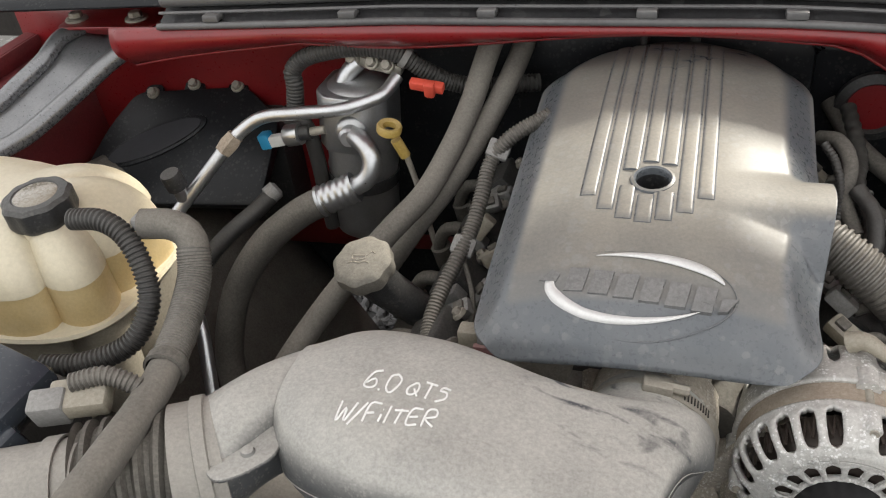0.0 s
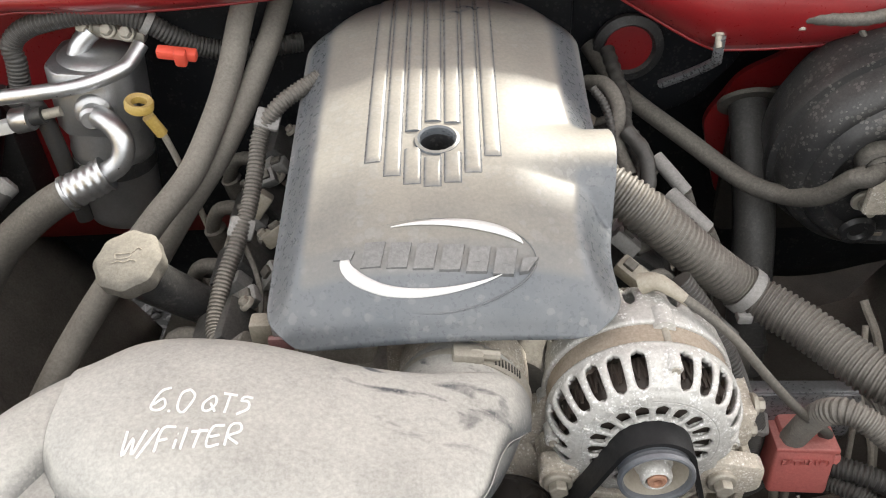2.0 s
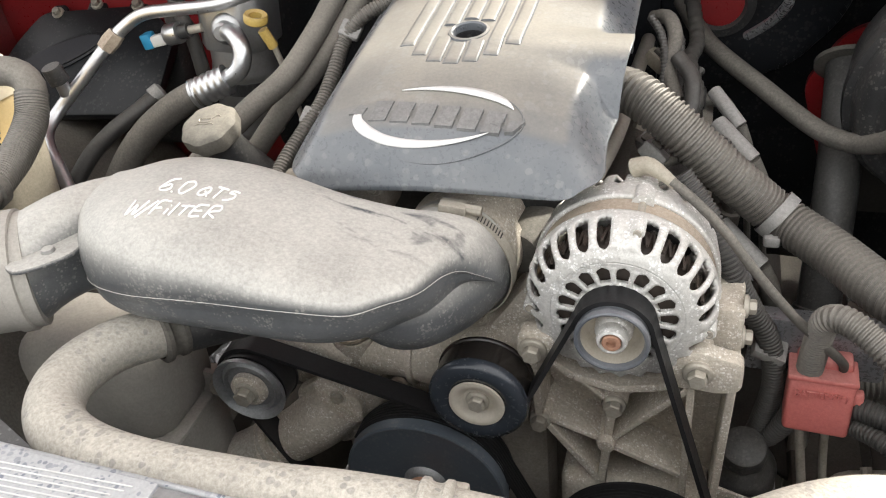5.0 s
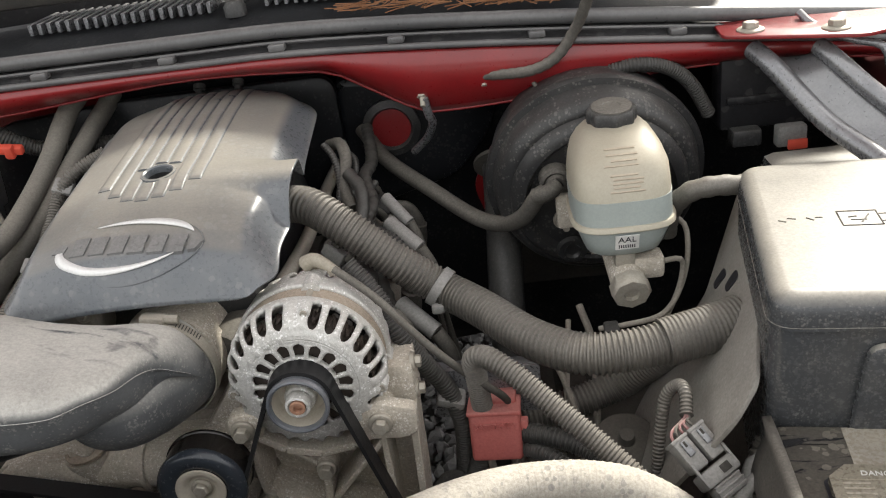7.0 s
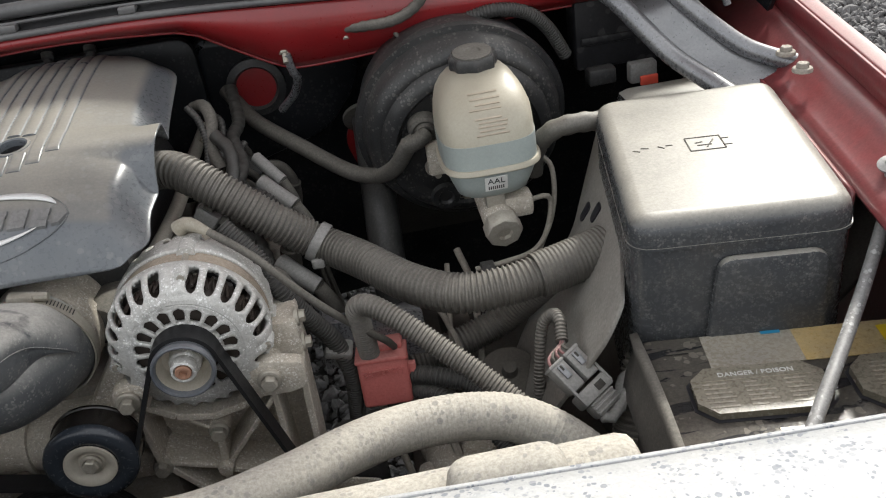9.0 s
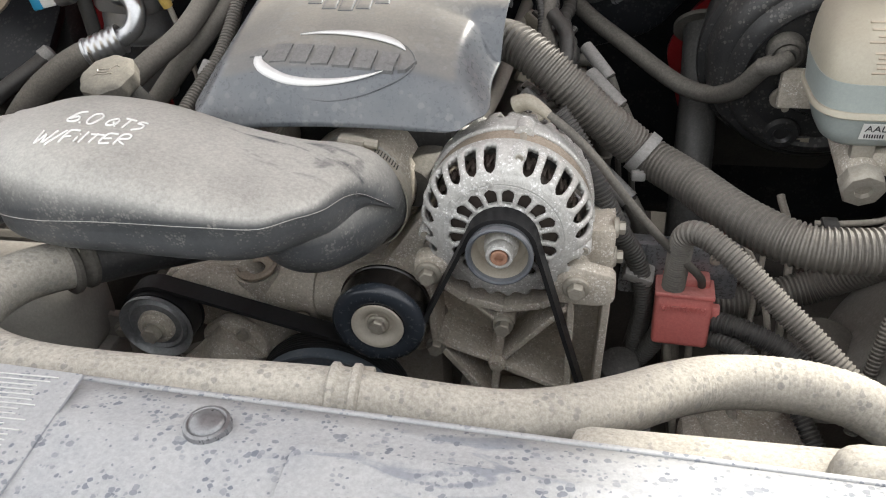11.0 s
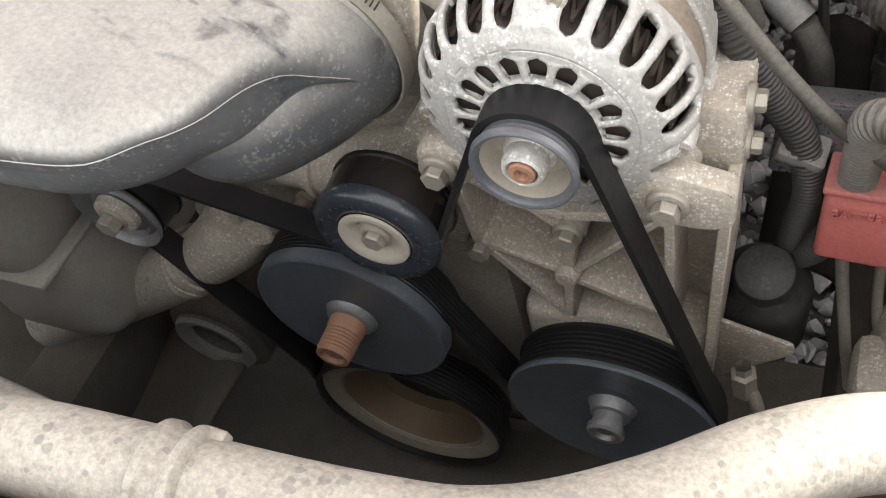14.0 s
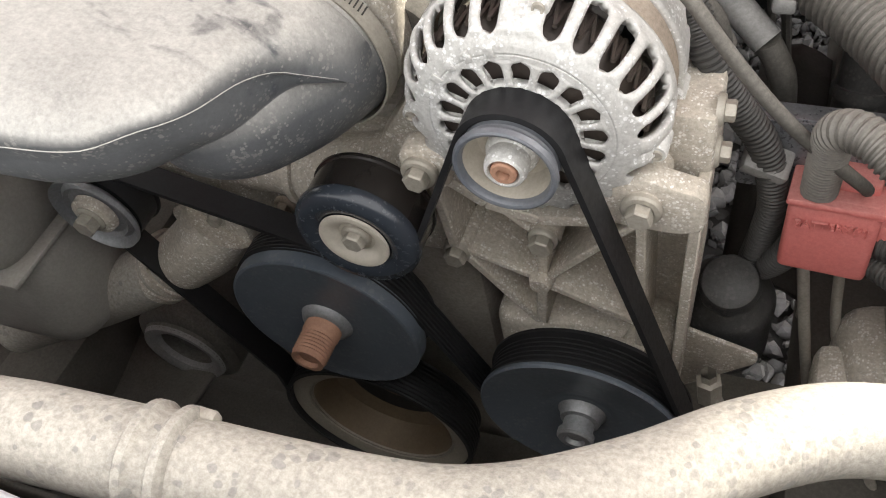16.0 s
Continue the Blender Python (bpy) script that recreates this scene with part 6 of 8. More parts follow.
bm = bmesh.new()
for pts in ([(-0.010, 0.004), (0.006, 0.004), (0.012, 0.009), (0.016, 0.006)], [(-0.010, 0.004), (-0.008, -0.001), (0.004, -0.001), (0.006, 0.004)], [(-0.012, -0.006), (-0.006, -0.004), (0.0, -0.006), (0.006, -0.004), (0.012, -0.006)]):
    m = basis((-0.284, 0.188, 1.036), (1, 0, 0.1), oax)
    tube([m @ Vector((x, y, 0.0128)) for x, y in pts], 0.0005, 5, 0.002, bm=bm)
part("oil_can_mark", bm, LABELGREY, oil, "moulded oil can symbol")
dip = thing("dipstick", "yellow dipstick handle on a thin tube", "dipstick", (-0.31, 0.39, 1.08))
part("handle", lathe([(0.0085, -0.004), (0.0135, -0.006), (0.0155, -0.004), (0.0158, 0.003), (0.0140, 0.006), (0.0085, 0.004), (0.0085, -0.004)], (-0.318, 0.390, 1.090), (0.25, -0.05, 0.97), 28), YELLOW, dip)
part("stub", tube([(-0.312, 0.390, 1.075), (-0.304, 0.395, 1.05)], 0.007, 12), YELLOW, dip)
part("tube", tube([(-0.304, 0.395, 1.055), (-0.295, 0.40, 1.00), (-0.28, 0.40, 0.90), (-0.25, 0.38, 0.8)], 0.004, 10), BLOCK, dip)

# ---- brake booster and master cylinder ----
boo = thing("brake_booster", "dusty black round brake booster", "brake booster", (0.53, 0.42, 0.98))
bax, bc = Vector((0.0, -0.975, -0.20)).normalized(), Vector((0.532, 0.352, 0.988))
part("drum", lathe([(0.05, -0.155), (0.115, -0.150), (0.138, -0.120), (0.1415, -0.090), (0.1415, -0.070), (0.1485, -0.068), (0.1495, -0.060), (0.1480, -0.054), (0.1400, -0.052), (0.1370, -0.034), (0.1310, -0.020), (0.1230, -0.014), (0.1185, -0.014), (0.1150, -0.006), (0.1080, 0.000), (0.1000, 0.001), (0.0950, -0.006), (0.0920, -0.009), (0.058, -0.008), (0.050, 0.004), (0.0, 0.006)], bc, bax, 96), BOOSTER, boo)
pc = Vector((0.474, 0.340, 1.024))
part("port_grommet", lathe([(0.022, -0.012), (0.021, 0.003), (0.017, 0.006), (0.014, 0.004), (0.012, 0.010), (0.009, 0.010), (0.008, 0.006), (0, 0.006)], pc, bax, 28), BOOT, boo)
part("check_valve", tube([pc + bax * 0.008, pc + bax * 0.016 + Vector((-0.012, 0, -0.004)), (0.445, 0.332, 1.010)], 0.011, 16), BOOT, boo)
for c in ((0.483, 0.356, 0.962), (0.590, 0.352, 0.985)):
    part("mount_stud", hexbolt(c, bax, 0.009, 0.010, 1.7, shank=0.012), STEEL, boo)
part("pressed_ring", lathe([(0.022, -0.002), (0.019, 0.004), (0.012, 0.004), (0.009, 0.0), (0, 0.0)], (0.492, 0.366, 0.910), bax, 28), BOOSTER, boo)
tag = basis((0.515, 0.376, 0.893), (1, 0, 0.06), bax)
part("white_sticker", prism([(-0.014, -0.007), (0.014, -0.007), (0.014, 0.007), (-0.014, 0.007)], 0.0006, tag), LABELGREY, boo, "small white code sticker")
bm = bmesh.new()
for i in range(9):
    rbox(tag @ Vector((-0.011 + 0.0026 * i, -0.003, 0.0009)), (0.0012, 0.0005, 0.006), 0, bm=bm)
rbox(tag @ Vector((-0.004, 0.004, 0.0009)), (0.014, 0.0005, 0.0035), 0, bm=bm)
part("sticker_print", bm, INK, boo, flat=True)
strip("vacuum_hose", [(0.196, 0.594, 1.045), (0.235, 0.546, 1.005), (0.303, 0.475, 0.976), (0.362, 0.414, 0.954), (0.401, 0.386, 0.951), (0.428, 0.350, 0.975), (0.448, 0.333, 1.008), (0.460, 0.330, 1.016)], 0.0115, BOOT, "grey rubber brake booster vacuum hose", "vacuum hose", None, 20)


def loft(sections, n=48, power=0.55):
    """A closed body through level rounded sections: z, centre x, y, half sizes."""
    bm = bmesh.new()
    rings = []
    for z, cx, cy, hx, hy in sections:
        ring = []
        for k in range(n):
            a = 2 * math.pi * k / n
            c, s = math.cos(a), math.sin(a)
            ring.append(bm.verts.new((cx + hx * abs(c) ** power * (1 if c > 0 else -1), cy + hy * abs(s) ** power * (1 if s > 0 else -1), z)))
        rings.append(ring)
    for a, b in zip(rings, rings[1:]):
        for k in range(n):
            bm.faces.new((a[k], a[(k + 1) % n], b[(k + 1) % n], b[k]))
    bm.faces.new(rings[0][::-1])
    bm.faces.new(rings[-1])
    return bm


mc = thing("brake_master_cylinder", "brake fluid reservoir on a cast master cylinder", "master cylinder", (0.54, 0.25, 0.95))
part("reservoir_top", loft([(1.050, 0.540, 0.257, 0.0575, 0.066), (1.064, 0.540, 0.260, 0.0572, 0.066), (1.080, 0.541, 0.266, 0.0555, 0.064), (1.093, 0.541, 0.274, 0.051, 0.058), (1.102, 0.542, 0.284, 0.044, 0.049), (1.108, 0.543, 0.293, 0.036, 0.039), (1.111, 0.543, 0.300, 0.027, 0.029)]), RESERVOIR, mc, "milky aged reservoir top")
part("reservoir_middle", loft([(1.020, 0.540, 0.250, 0.0575, 0.062), (1.052, 0.540, 0.257, 0.058, 0.0665)]), FLUID, mc, "bluish fluid seen through the plastic")
part("reservoir_seam", loft([(1.0165, 0.540, 0.249, 0.0595, 0.064), (1.0180, 0.540, 0.249, 0.0612, 0.0655), (1.0215, 0.540, 0.250, 0.0612, 0.0655), (1.0235, 0.540, 0.250, 0.0595, 0.064)]), RESERVOIR, mc)
part("reservoir_base", loft([(0.978, 0.538, 0.243, 0.034, 0.036), (0.986, 0.538, 0.243, 0.044, 0.048), (1.000, 0.539, 0.245, 0.050, 0.055), (1.018, 0.540, 0.249, 0.057, 0.062)]), FLUID, mc)
part("cap", lathe([(0.024, -0.004), (0.0275, -0.002), (0.0290, 0.002), (0.0290, 0.014), (0.0265, 0.0175), (0.010, 0.0175), (0.009, 0.0165), (0, 0.0165)], (0.543, 0.304, 1.111), (0, -0.12, 0.99), 96, lobes=(8, 0.05, 0.0262)), BLACK, mc, "black ribbed reservoir cap")
part("cap_top", lathe([(0.0245, 0.0165), (0.0240, 0.0192), (0.0225, 0.0200), (0.011, 0.0200), (0.0095, 0.0188), (0, 0.0188)], (0.543, 0.304, 1.111), (0, -0.12, 0.99), 40), BOOT, mc, "dusty flat top of the cap")
part("neck", lathe([(0.022, -0.008), (0.024, 0.003)], (0.543, 0.302, 1.108), (0, -0.1, 1), 28), RESERVOIR, mc)
bm = bmesh.new()
rng = random.Random(3)
for i in range(9):
    z = 1.1005 - 0.0042 * i - (0.004 if i > 3 else 0.0)
    front = [(1.050, 0.191), (1.064, 0.194), (1.080, 0.202), (1.093, 0.216), (1.102, 0.235), (1.108, 0.254)]
    y = next(ya + (yb - ya) * (z - za) / (zb - za) for (za, ya), (zb, yb) in zip(front, front[1:]) if z <= zb)
    rbox((0.541 + rng.uniform(-0.003, 0.003), y + 0.0006, z + 0.0004), (0.040 * rng.uniform(0.7, 1.0), 0.0022, 0.0018), 0, pose(0, 0, 0, 35, 0, 0), bm=bm)
FAINTPRINT = mat("faint_brown_print", (0.40, 0.345, 0.27), (0.36, 0.31, 0.24), 0.6, grime=0.2)
part("warning_print", bm, FAINTPRINT, mc, "faint unreadable moulded warning lines", flat=True)
lab = basis((0.538, 0.1880, 1.004), (1, 0, 0), (0, -0.94, -0.30))
part("code_label", prism([(-0.0135, -0.0105), (0.0135, -0.0105), (0.0135, 0.0105), (-0.0135, 0.0105)], 0.0007, lab), PAPER, mc, "white label reading AAL")
part("label_letters", lettering("AAL", 0.0115, lab @ pose(0, 0.004, 0.001), 0.0002), INK, mc)
bm = bmesh.new()
for i in range(8):
    rbox(lab @ Vector((-0.009 + 0.0025 * i, -0.005, 0.001)), (0.0013, 0.0004, 0.005), 0, bm=bm)
part("label_bars", bm, INK, mc, flat=True)
part("cylinder", tube([(0.535, 0.345, 0.985), (0.537, 0.27, 0.963), (0.540, 0.20, 0.943)], 0.0205, 24), CAST, mc)
part("end_cap", lathe([(0.021, -0.012), (0.0235, -0.010), (0.0235, 0.006), (0.021, 0.009), (0.010, 0.009), (0.009, 0.004), (0, 0.004)], (0.5405, 0.190, 0.940), (0.03, -0.97, -0.25), 8), STEEL, mc)
part("mount_flange", rbox((0.536, 0.336, 0.984), (0.13, 0.012, 0.05), 0.008), CAST, mc)
part("port_block", rbox((0.565, 0.222, 0.956), (0.04, 0.03, 0.03), 0.006), CAST, mc)
part("retaining_clip", rbox((0.538, 0.212, 0.972), (0.024, 0.012, 0.02), 0.003), STEEL, mc)
for k, pts in enumerate(([(0.584, 0.222, 0.956), (0.602, 0.222, 0.958), (0.610, 0.228, 0.945), (0.600, 0.215, 0.915), (0.570, 0.18, 0.895), (0.52, 0.165, 0.89), (0.495, 0.175, 0.885)], [(0.578, 0.262, 0.985), (0.606, 0.27, 0.99), (0.622, 0.262, 0.975), (0.614, 0.235, 0.93), (0.58, 0.19, 0.905), (0.53, 0.175, 0.902), (0.50, 0.18, 0.897)])):
    strip("brake_line", pts, 0.0034, BLOCK, "bent steel brake line", "pipe", None, 10, "brake lines")
tagged(part("line_clip", rbox((0.514, 0.172, 0.894), (0.018, 0.024, 0.022), 0.003), BLACK), "black plastic brake line clip", "clip")
strip("booster_loom", [(0.54, 0.44, 1.125), (0.565, 0.425, 1.137), (0.60, 0.42, 1.142), (0.64, 0.43, 1.13), (0.672, 0.445, 1.10), (0.70, 0.46, 1.05)], 0.010, LOOMDARK, "corrugated loom passing over the booster", "wiring loom", (0.0042, 0.0013), 14)
strip("side_loom", [(0.68, 0.23, 1.04), (0.645, 0.225, 1.045), (0.617, 0.235, 1.035), (0.602, 0.255, 1.005), (0.60, 0.27, 0.97)], 0.0125, LOOM, "taped loom between the reservoir and fuse box", "wiring loom", (0.02, 0.001), 14)
strip("washer_hose", [(0.385, 0.436, 1.150), (0.42, 0.425, 1.150), (0.46, 0.42, 1.152), (0.492, 0.418, 1.166), (0.515, 0.415, 1.195), (0.528, 0.40, 1.225), (0.55, 0.36, 1.30), (0.58, 0.30, 1.42), (0.60, 0.2, 1.55)], 0.0075, BOOT, "black washer hose rising to the hood", "hose", (0.012, 0.0006), 12)
strip("speed_wire", [(0.455, 0.45, 1.14), (0.47, 0.42, 1.12), (0.495, 0.40, 1.108), (0.53, 0.41, 1.115)], 0.0035, BOOT, "thin dark wire by the booster", "wire", None, 8)
strip("ground_strap", [(0.312, 0.436, 1.128), (0.315, 0.445, 1.10), (0.318, 0.46, 1.085), (0.305, 0.50, 1.05), (0.28, 0.53, 1.02)], 0.006, STRUT, "braided ground strap hanging from a stud", "ground strap", None, 8)

# ---- fuse box, battery, right corner ----
fb = thing("fuse_box", "large black dusty fuse box cover", "fuse box", (0.75, 0.08, 0.9))
poly = [(0.616, -0.056), (0.820, -0.088), (0.890, 0.224), (0.676, 0.250)]
bm = prism(rounded(poly, 0.028, 6), 0.030, Matrix.Translation((0, 0, 1.030)), 0.0)
bmesh.ops.bevel(bm, geom=[e for e in bm.edges if all(v.co.z > 1.059 for v in e.verts)], offset=0.018, segments=5, profile=0.5, affect="EDGES")
part("lid", bm, FUSE, fb, "dusty lid with moulded symbols")
cpoly = [(0.75 + (x - 0.75) * 0.985, 0.08 + (y - 0.08) * 0.985) for x, y in poly]
part("body", prism(rounded(cpoly, 0.028, 6), 0.230, Matrix.Translation((0, 0, 0.80)), 0.0), FUSE, fb)
part("lid_rim", prism(rounded([(0.75 + (x - 0.75) * 1.006, 0.08 + (y - 0.08) * 1.006) for x, y in poly], 0.028, 6), 0.003, Matrix.Translation((0, 0, 1.028))), FUSE, fb)
d = Vector((0.2, -0.032, 0)).normalized()
nf = Vector((-0.155, -0.988, 0))
part("front_boss", prism(rounded([(-0.058, -0.12), (0.058, -0.12), (0.054, 0.0), (-0.046, 0.0)], 0.016), 0.011, basis(Vector((0.741, -0.073, 1.016)), d, nf), 0.004), FUSE, fb)


def raised(lines, m, r, parent, material, label):
    for ln in lines:
        bm = bmesh.new()
        tube([m @ Vector((x, y, 0)) for x, y in ln], r, 6, 0.004, bm=bm)
        part("moulded_line", bm, material, parent, label)


sym = basis((0.745, 0.078, 1.0600), d, (0, 0, 1))
raised([[(-0.018, -0.016), (0.018, -0.016)], [(0.018, -0.016), (0.018, 0.016)], [(0.018, 0.016), (-0.018, 0.016)], [(-0.018, 0.016), (-0.018, -0.016)], [(-0.009, -0.004), (0.006, -0.004)], [(0.0, -0.010), (0.010, 0.008)], [(-0.010, 0.002), (-0.002, 0.004)], [(0.018, 0.008), (0.026, 0.008)], [(0.018, -0.008), (0.026, -0.008)], [(-0.075, 0.0), (-0.068, -0.004)], [(-0.066, 0.004), (-0.058, 0.002)], [(-0.048, 0.004), (-0.042, -0.002)], [(-0.040, 0.004), (-0.033, 0.004)]], sym, 0.0009, fb, BATTERY, "moulded fuse symbol")
side = thing("battery_tray", "dusty black steel tray side with slots", "battery tray", (0.6, 0.0, 0.8))
tray_plane = basis((0.632, 0.100, 0.945), (0.19, 0.98, 0.0), (-0.85, 0.17, 0.49))


def on_tray(y, z):
    """A place on the leaning side plate, from its level and its way along."""
    return ((y - 0.10) * 1.02, (0.945 - z) * 1.15)


SIDEPLATE = mat("dusty_tray_steel", (0.15, 0.142, 0.130), (0.215, 0.205, 0.185), 0.55, dust=0.6, dustcol=(0.33, 0.31, 0.275), up=0.5, spots=0.2, spotscale=160, spotcol=(0.40, 0.38, 0.34), bump=0.08, grime=0.5)
part("side_plate", prism(rounded([on_tray(*p) for p in ((0.325, 1.0), (0.20, 0.914), (0.188, 0.85), (0.172, 0.78), (0.14, 0.735), (0.09, 0.712), (0.02, 0.735), (-0.035, 0.80), (-0.050, 0.87), (-0.058, 0.932), (-0.045, 0.965), (0.05, 0.985), (0.25, 0.995))], 0.012), 0.005, tray_plane, 0.001), SIDEPLATE, side, "leaning dusty side plate")
for y, z in ((0.185, 0.940), (0.150, 0.957)):
    u, v = on_tray(y, z)
    part("slot", prism(rounded([(u - 0.010, v - 0.014), (u + 0.010, v - 0.014), (u + 0.008, v + 0.010), (u - 0.008, v + 0.010)], 0.006), 0.002, tray_plane @ pose(0, 0, 0.0045)), INK, side)
part("tray_wall", plate_grid(lambda u, v: (0.592 + 0.028 * u + 0.006 * math.sin(v * 9), -0.30 + 0.245 * u, 0.80 + 0.137 * v + 0.012 * v * math.sin(u * 3.1)), 10, 6), BOOT, side, "dusty rubbery tray wall", solid=0.008)
bat = thing("car_battery", "black car battery with faded warning labels", "battery", (0.75, -0.18, 0.8))
bd = Vector((0.308, -0.050, 0)).normalized()
bo = Vector((0.624, -0.060, 0.0))
bn = Vector((-bd.y, bd.x, 0))


def on_bat(u, v, z=0.0):
    """A place on the battery: u along its rear edge, v towards the front, z over its top."""
    return bo + bd * u - bn * v + Vector((0, 0, 0.930 + z))


part("case", prism(rounded([tuple(on_bat(u, v).xy) for u, v in ((0, 0), (0.31, 0), (0.31, 0.20), (0, 0.20))], 0.008), 0.18, Matrix.Translation((0, 0, 0.75)), 0.003), BATTERY, bat)


def bat_plate(name, u0, u1, v0, v1, z, h, material, label="", chamfer=0.0):
    c = chamfer
    pts = [(u0 + c, v0), (u1 - c, v0), (u1, v0 + c), (u1, v1 - c), (u1 - c, v1), (u0 + c, v1), (u0, v1 - c), (u0, v0 + c)] if c else [(u0, v0), (u1, v0), (u1, v1), (u0, v1)]
    return part(name, prism([tuple(on_bat(u, v).xy) for u, v in pts][::-1], h, Matrix.Translation((0, 0, 0.930 + z)), 0.0), material, bat, label)


bat_plate("grey_label", 0.055, 0.140, 0.004, 0.052, 0.0005, 0.0006, LABELGREY, "worn grey paper label")
bat_plate("yellow_label", 0.140, 0.236, 0.004, 0.052, 0.0007, 0.0006, LABELYELLOW, "worn yellow paper label")
bat_plate("yellow_flash", 0.216, 0.235, 0.012, 0.046, 0.0016, 0.0004, BRIGHTYELLOW)
bat_plate("blue_mark", 0.112, 0.130, 0.005, 0.009, 0.0016, 0.0004, BLUE)
bat_plate("front_label", 0.09, 0.30, 0.135, 0.19, 0.0006, 0.0006, LABELYELLOW, "worn lower label")
for u in (0.018, 0.265):
    bat_plate("polarity_mark", u, u + 0.022, 0.024, 0.027, 0.0004, 0.0012, BATTERY)
for u0 in (0.030, 0.168):
    bat_plate("vent_groove", u0 - 0.003, u0 + 0.118, 0.057, 0.123, 0.0003, 0.0006, INK, chamfer=0.016)
    bat_plate("vent_cap", u0, u0 + 0.115, 0.060, 0.120, 0.0012, 0.007, VENTCAP, "octagonal vent cap with warning text", chamfer=0.015)
tm = basis(on_bat(0.088, 0.071, 0.0084), bd, (0, 0, 1))
part("warning_letters", lettering("DANGER / POISON", 0.0078, tm, 0.0004), PAPER, bat, "white lettering DANGER / POISON")
bm = bmesh.new()
rng = random.Random(5)
for u0 in (0.035, 0.070, 0.105, 0.180, 0.215, 0.250):
    for i in range(6):
        L = rng.uniform(0.012, 0.026)
        c = on_bat(u0 + L / 2 + 0.004, (0.083 if u0 < 0.15 else 0.072) + 0.0058 * i, 0.0084)
        rbox(c, (L, 0.0022, 0.0008), 0, pose(0, 0, 0, 0, 0, math.degrees(math.atan2(bd.y, bd.x))), bm=bm)
rbox(on_bat(0.088, 0.0785, 0.0084), (0.10, 0.0007, 0.0008), 0, pose(0, 0, 0, 0, 0, math.degrees(math.atan2(bd.y, bd.x))), bm=bm)
part("warning_print", bm, LABELGREY, bat, "small unreadable warning text lines", flat=True)
part("terminal_cap", lathe([(0.022, -0.002), (0.022, 0.012), (0.019, 0.016), (0, 0.017)], on_bat(0.205, 0.150), (0, 0, 1), 28), PAPER, bat, "white round terminal cap")
part("cap_tab", rbox(on_bat(0.228, 0.138, 0.008), (0.022, 0.012, 0.01), 0.003, pose(0, 0, 0, 0, 0, 30)), PAPER, bat)
RODSTEEL = mat("weathered_zinc_rod", (0.36, 0.365, 0.37), (0.15, 0.15, 0.155), 0.5, metal=0.25, dust=0.3, up=0.3, bump=0.1, spots=0.9, spotscale=210, spotcol=(0.62, 0.62, 0.62), grime=0.6)
rod = thing("hold_down_rod", "scratched grey steel battery hold-down rod", "rod", (0.78, -0.15, 1.0))
part("rod", tube([(0.868, -0.052, 1.062), (0.860, -0.066, 1.040), (0.80, -0.13, 0.985), (0.70, -0.236, 0.945), (0.62, -0.32, 0.91)], 0.0062, 12), RODSTEEL, rod)
part("hook", lathe([(0.005, 0), (0.011, 0.001), (0.012, 0.004), (0.005, 0.006)], (0.870, -0.048, 1.064), (-0.3, -0.2, 1), 18), RODSTEEL, rod)
plug = thing("lamp_connector", "grey multi-pin connector on a dusty loom", "connector", (0.56, -0.04, 0.88))
lt = pose(0, 0, 0, 20, 35, -50)
lc = Vector((0.560, -0.040, 0.892))
for sy in (-1, 1):
    shell = part("shell", rbox(lc + lt @ Vector((-0.001, 0.0105 * sy, 0)), (0.034, 0.018, 0.024), 0.003, lt), GREYPLUG, plug)
    part("shell_lip", rbox(lc + lt @ Vector((-0.017, 0.0105 * sy, 0)), (0.004, 0.0195, 0.0255), 0.0015, lt), GREYPLUG, shell)
    part("lock_tab", rbox(lc + lt @ Vector((-0.006, 0.0105 * sy, 0.0135)), (0.016, 0.007, 0.004), 0.0012, lt), STRUT, shell)
    part("tab_slot", rbox(lc + lt @ Vector((-0.010, 0.0105 * sy, 0.0152)), (0.006, 0.0026, 0.0012), 0.0003, lt), DARK, shell)
    part("clip_arm", rbox(lc + lt @ Vector((0.020, 0.0185 * sy, 0.012)), (0.024, 0.003, 0.006), 0.001, lt), GREYPLUG, plug)
    part("tail_tube", tube([lc + lt @ Vector((0.046, 0.007 * sy, 0)), lc + lt @ Vector((0.058, 0.007 * sy, 0.001)), lc + Vector((0.052, -0.012 + 0.010 * sy, -0.020)), lc + Vector((0.082, -0.016 + 0.010 * sy, -0.014))], 0.0065, 12), GREYPLUG, plug)
collar = part("collar", rbox(lc + lt @ Vector((0.027, 0, 0)), (0.016, 0.040, 0.029), 0.003, lt), GREYPLUG, plug)
part("collar_window", rbox(lc + lt @ Vector((0.027, 0.006, 0.0150)), (0.008, 0.010, 0.0016), 0.0004, lt), DARK, collar)
part("tail", rbox(lc + lt @ Vector((0.042, 0, -0.001)), (0.018, 0.032, 0.023), 0.004, lt), GREYPLUG, plug)
for k in range(3):
    part("tail_rib", rbox(lc + lt @ Vector((0.037 + 0.005 * k, 0, 0.0115)), (0.0018, 0.030, 0.003), 0.0005, lt), GREYPLUG, plug)
for k in range(5):
    part("pin_wire", tube([lc + lt @ Vector((-0.016, -0.014 + 0.007 * k, 0.001)), lc + lt @ Vector((-0.026, -0.010 + 0.005 * k, 0.004)), (0.555 + 0.0012 * k, -0.012, 0.908), (0.558, -0.004, 0.910)], 0.0016, 6, 0.004), BOOT if k % 3 == 1 else PINK, plug)
strip("lamp_loom", [(0.558, -0.008, 0.908), (0.562, 0.015, 0.918), (0.560, 0.035, 0.913), (0.549, 0.042, 0.896), (0.541, 0.032, 0.865), (0.534, 0.02, 0.82), (0.53, 0.01, 0.76)], 0.0070, LOOM, "dusty loom of the lamp connector", "wiring loom", (0.0042, 0.0012), 12)
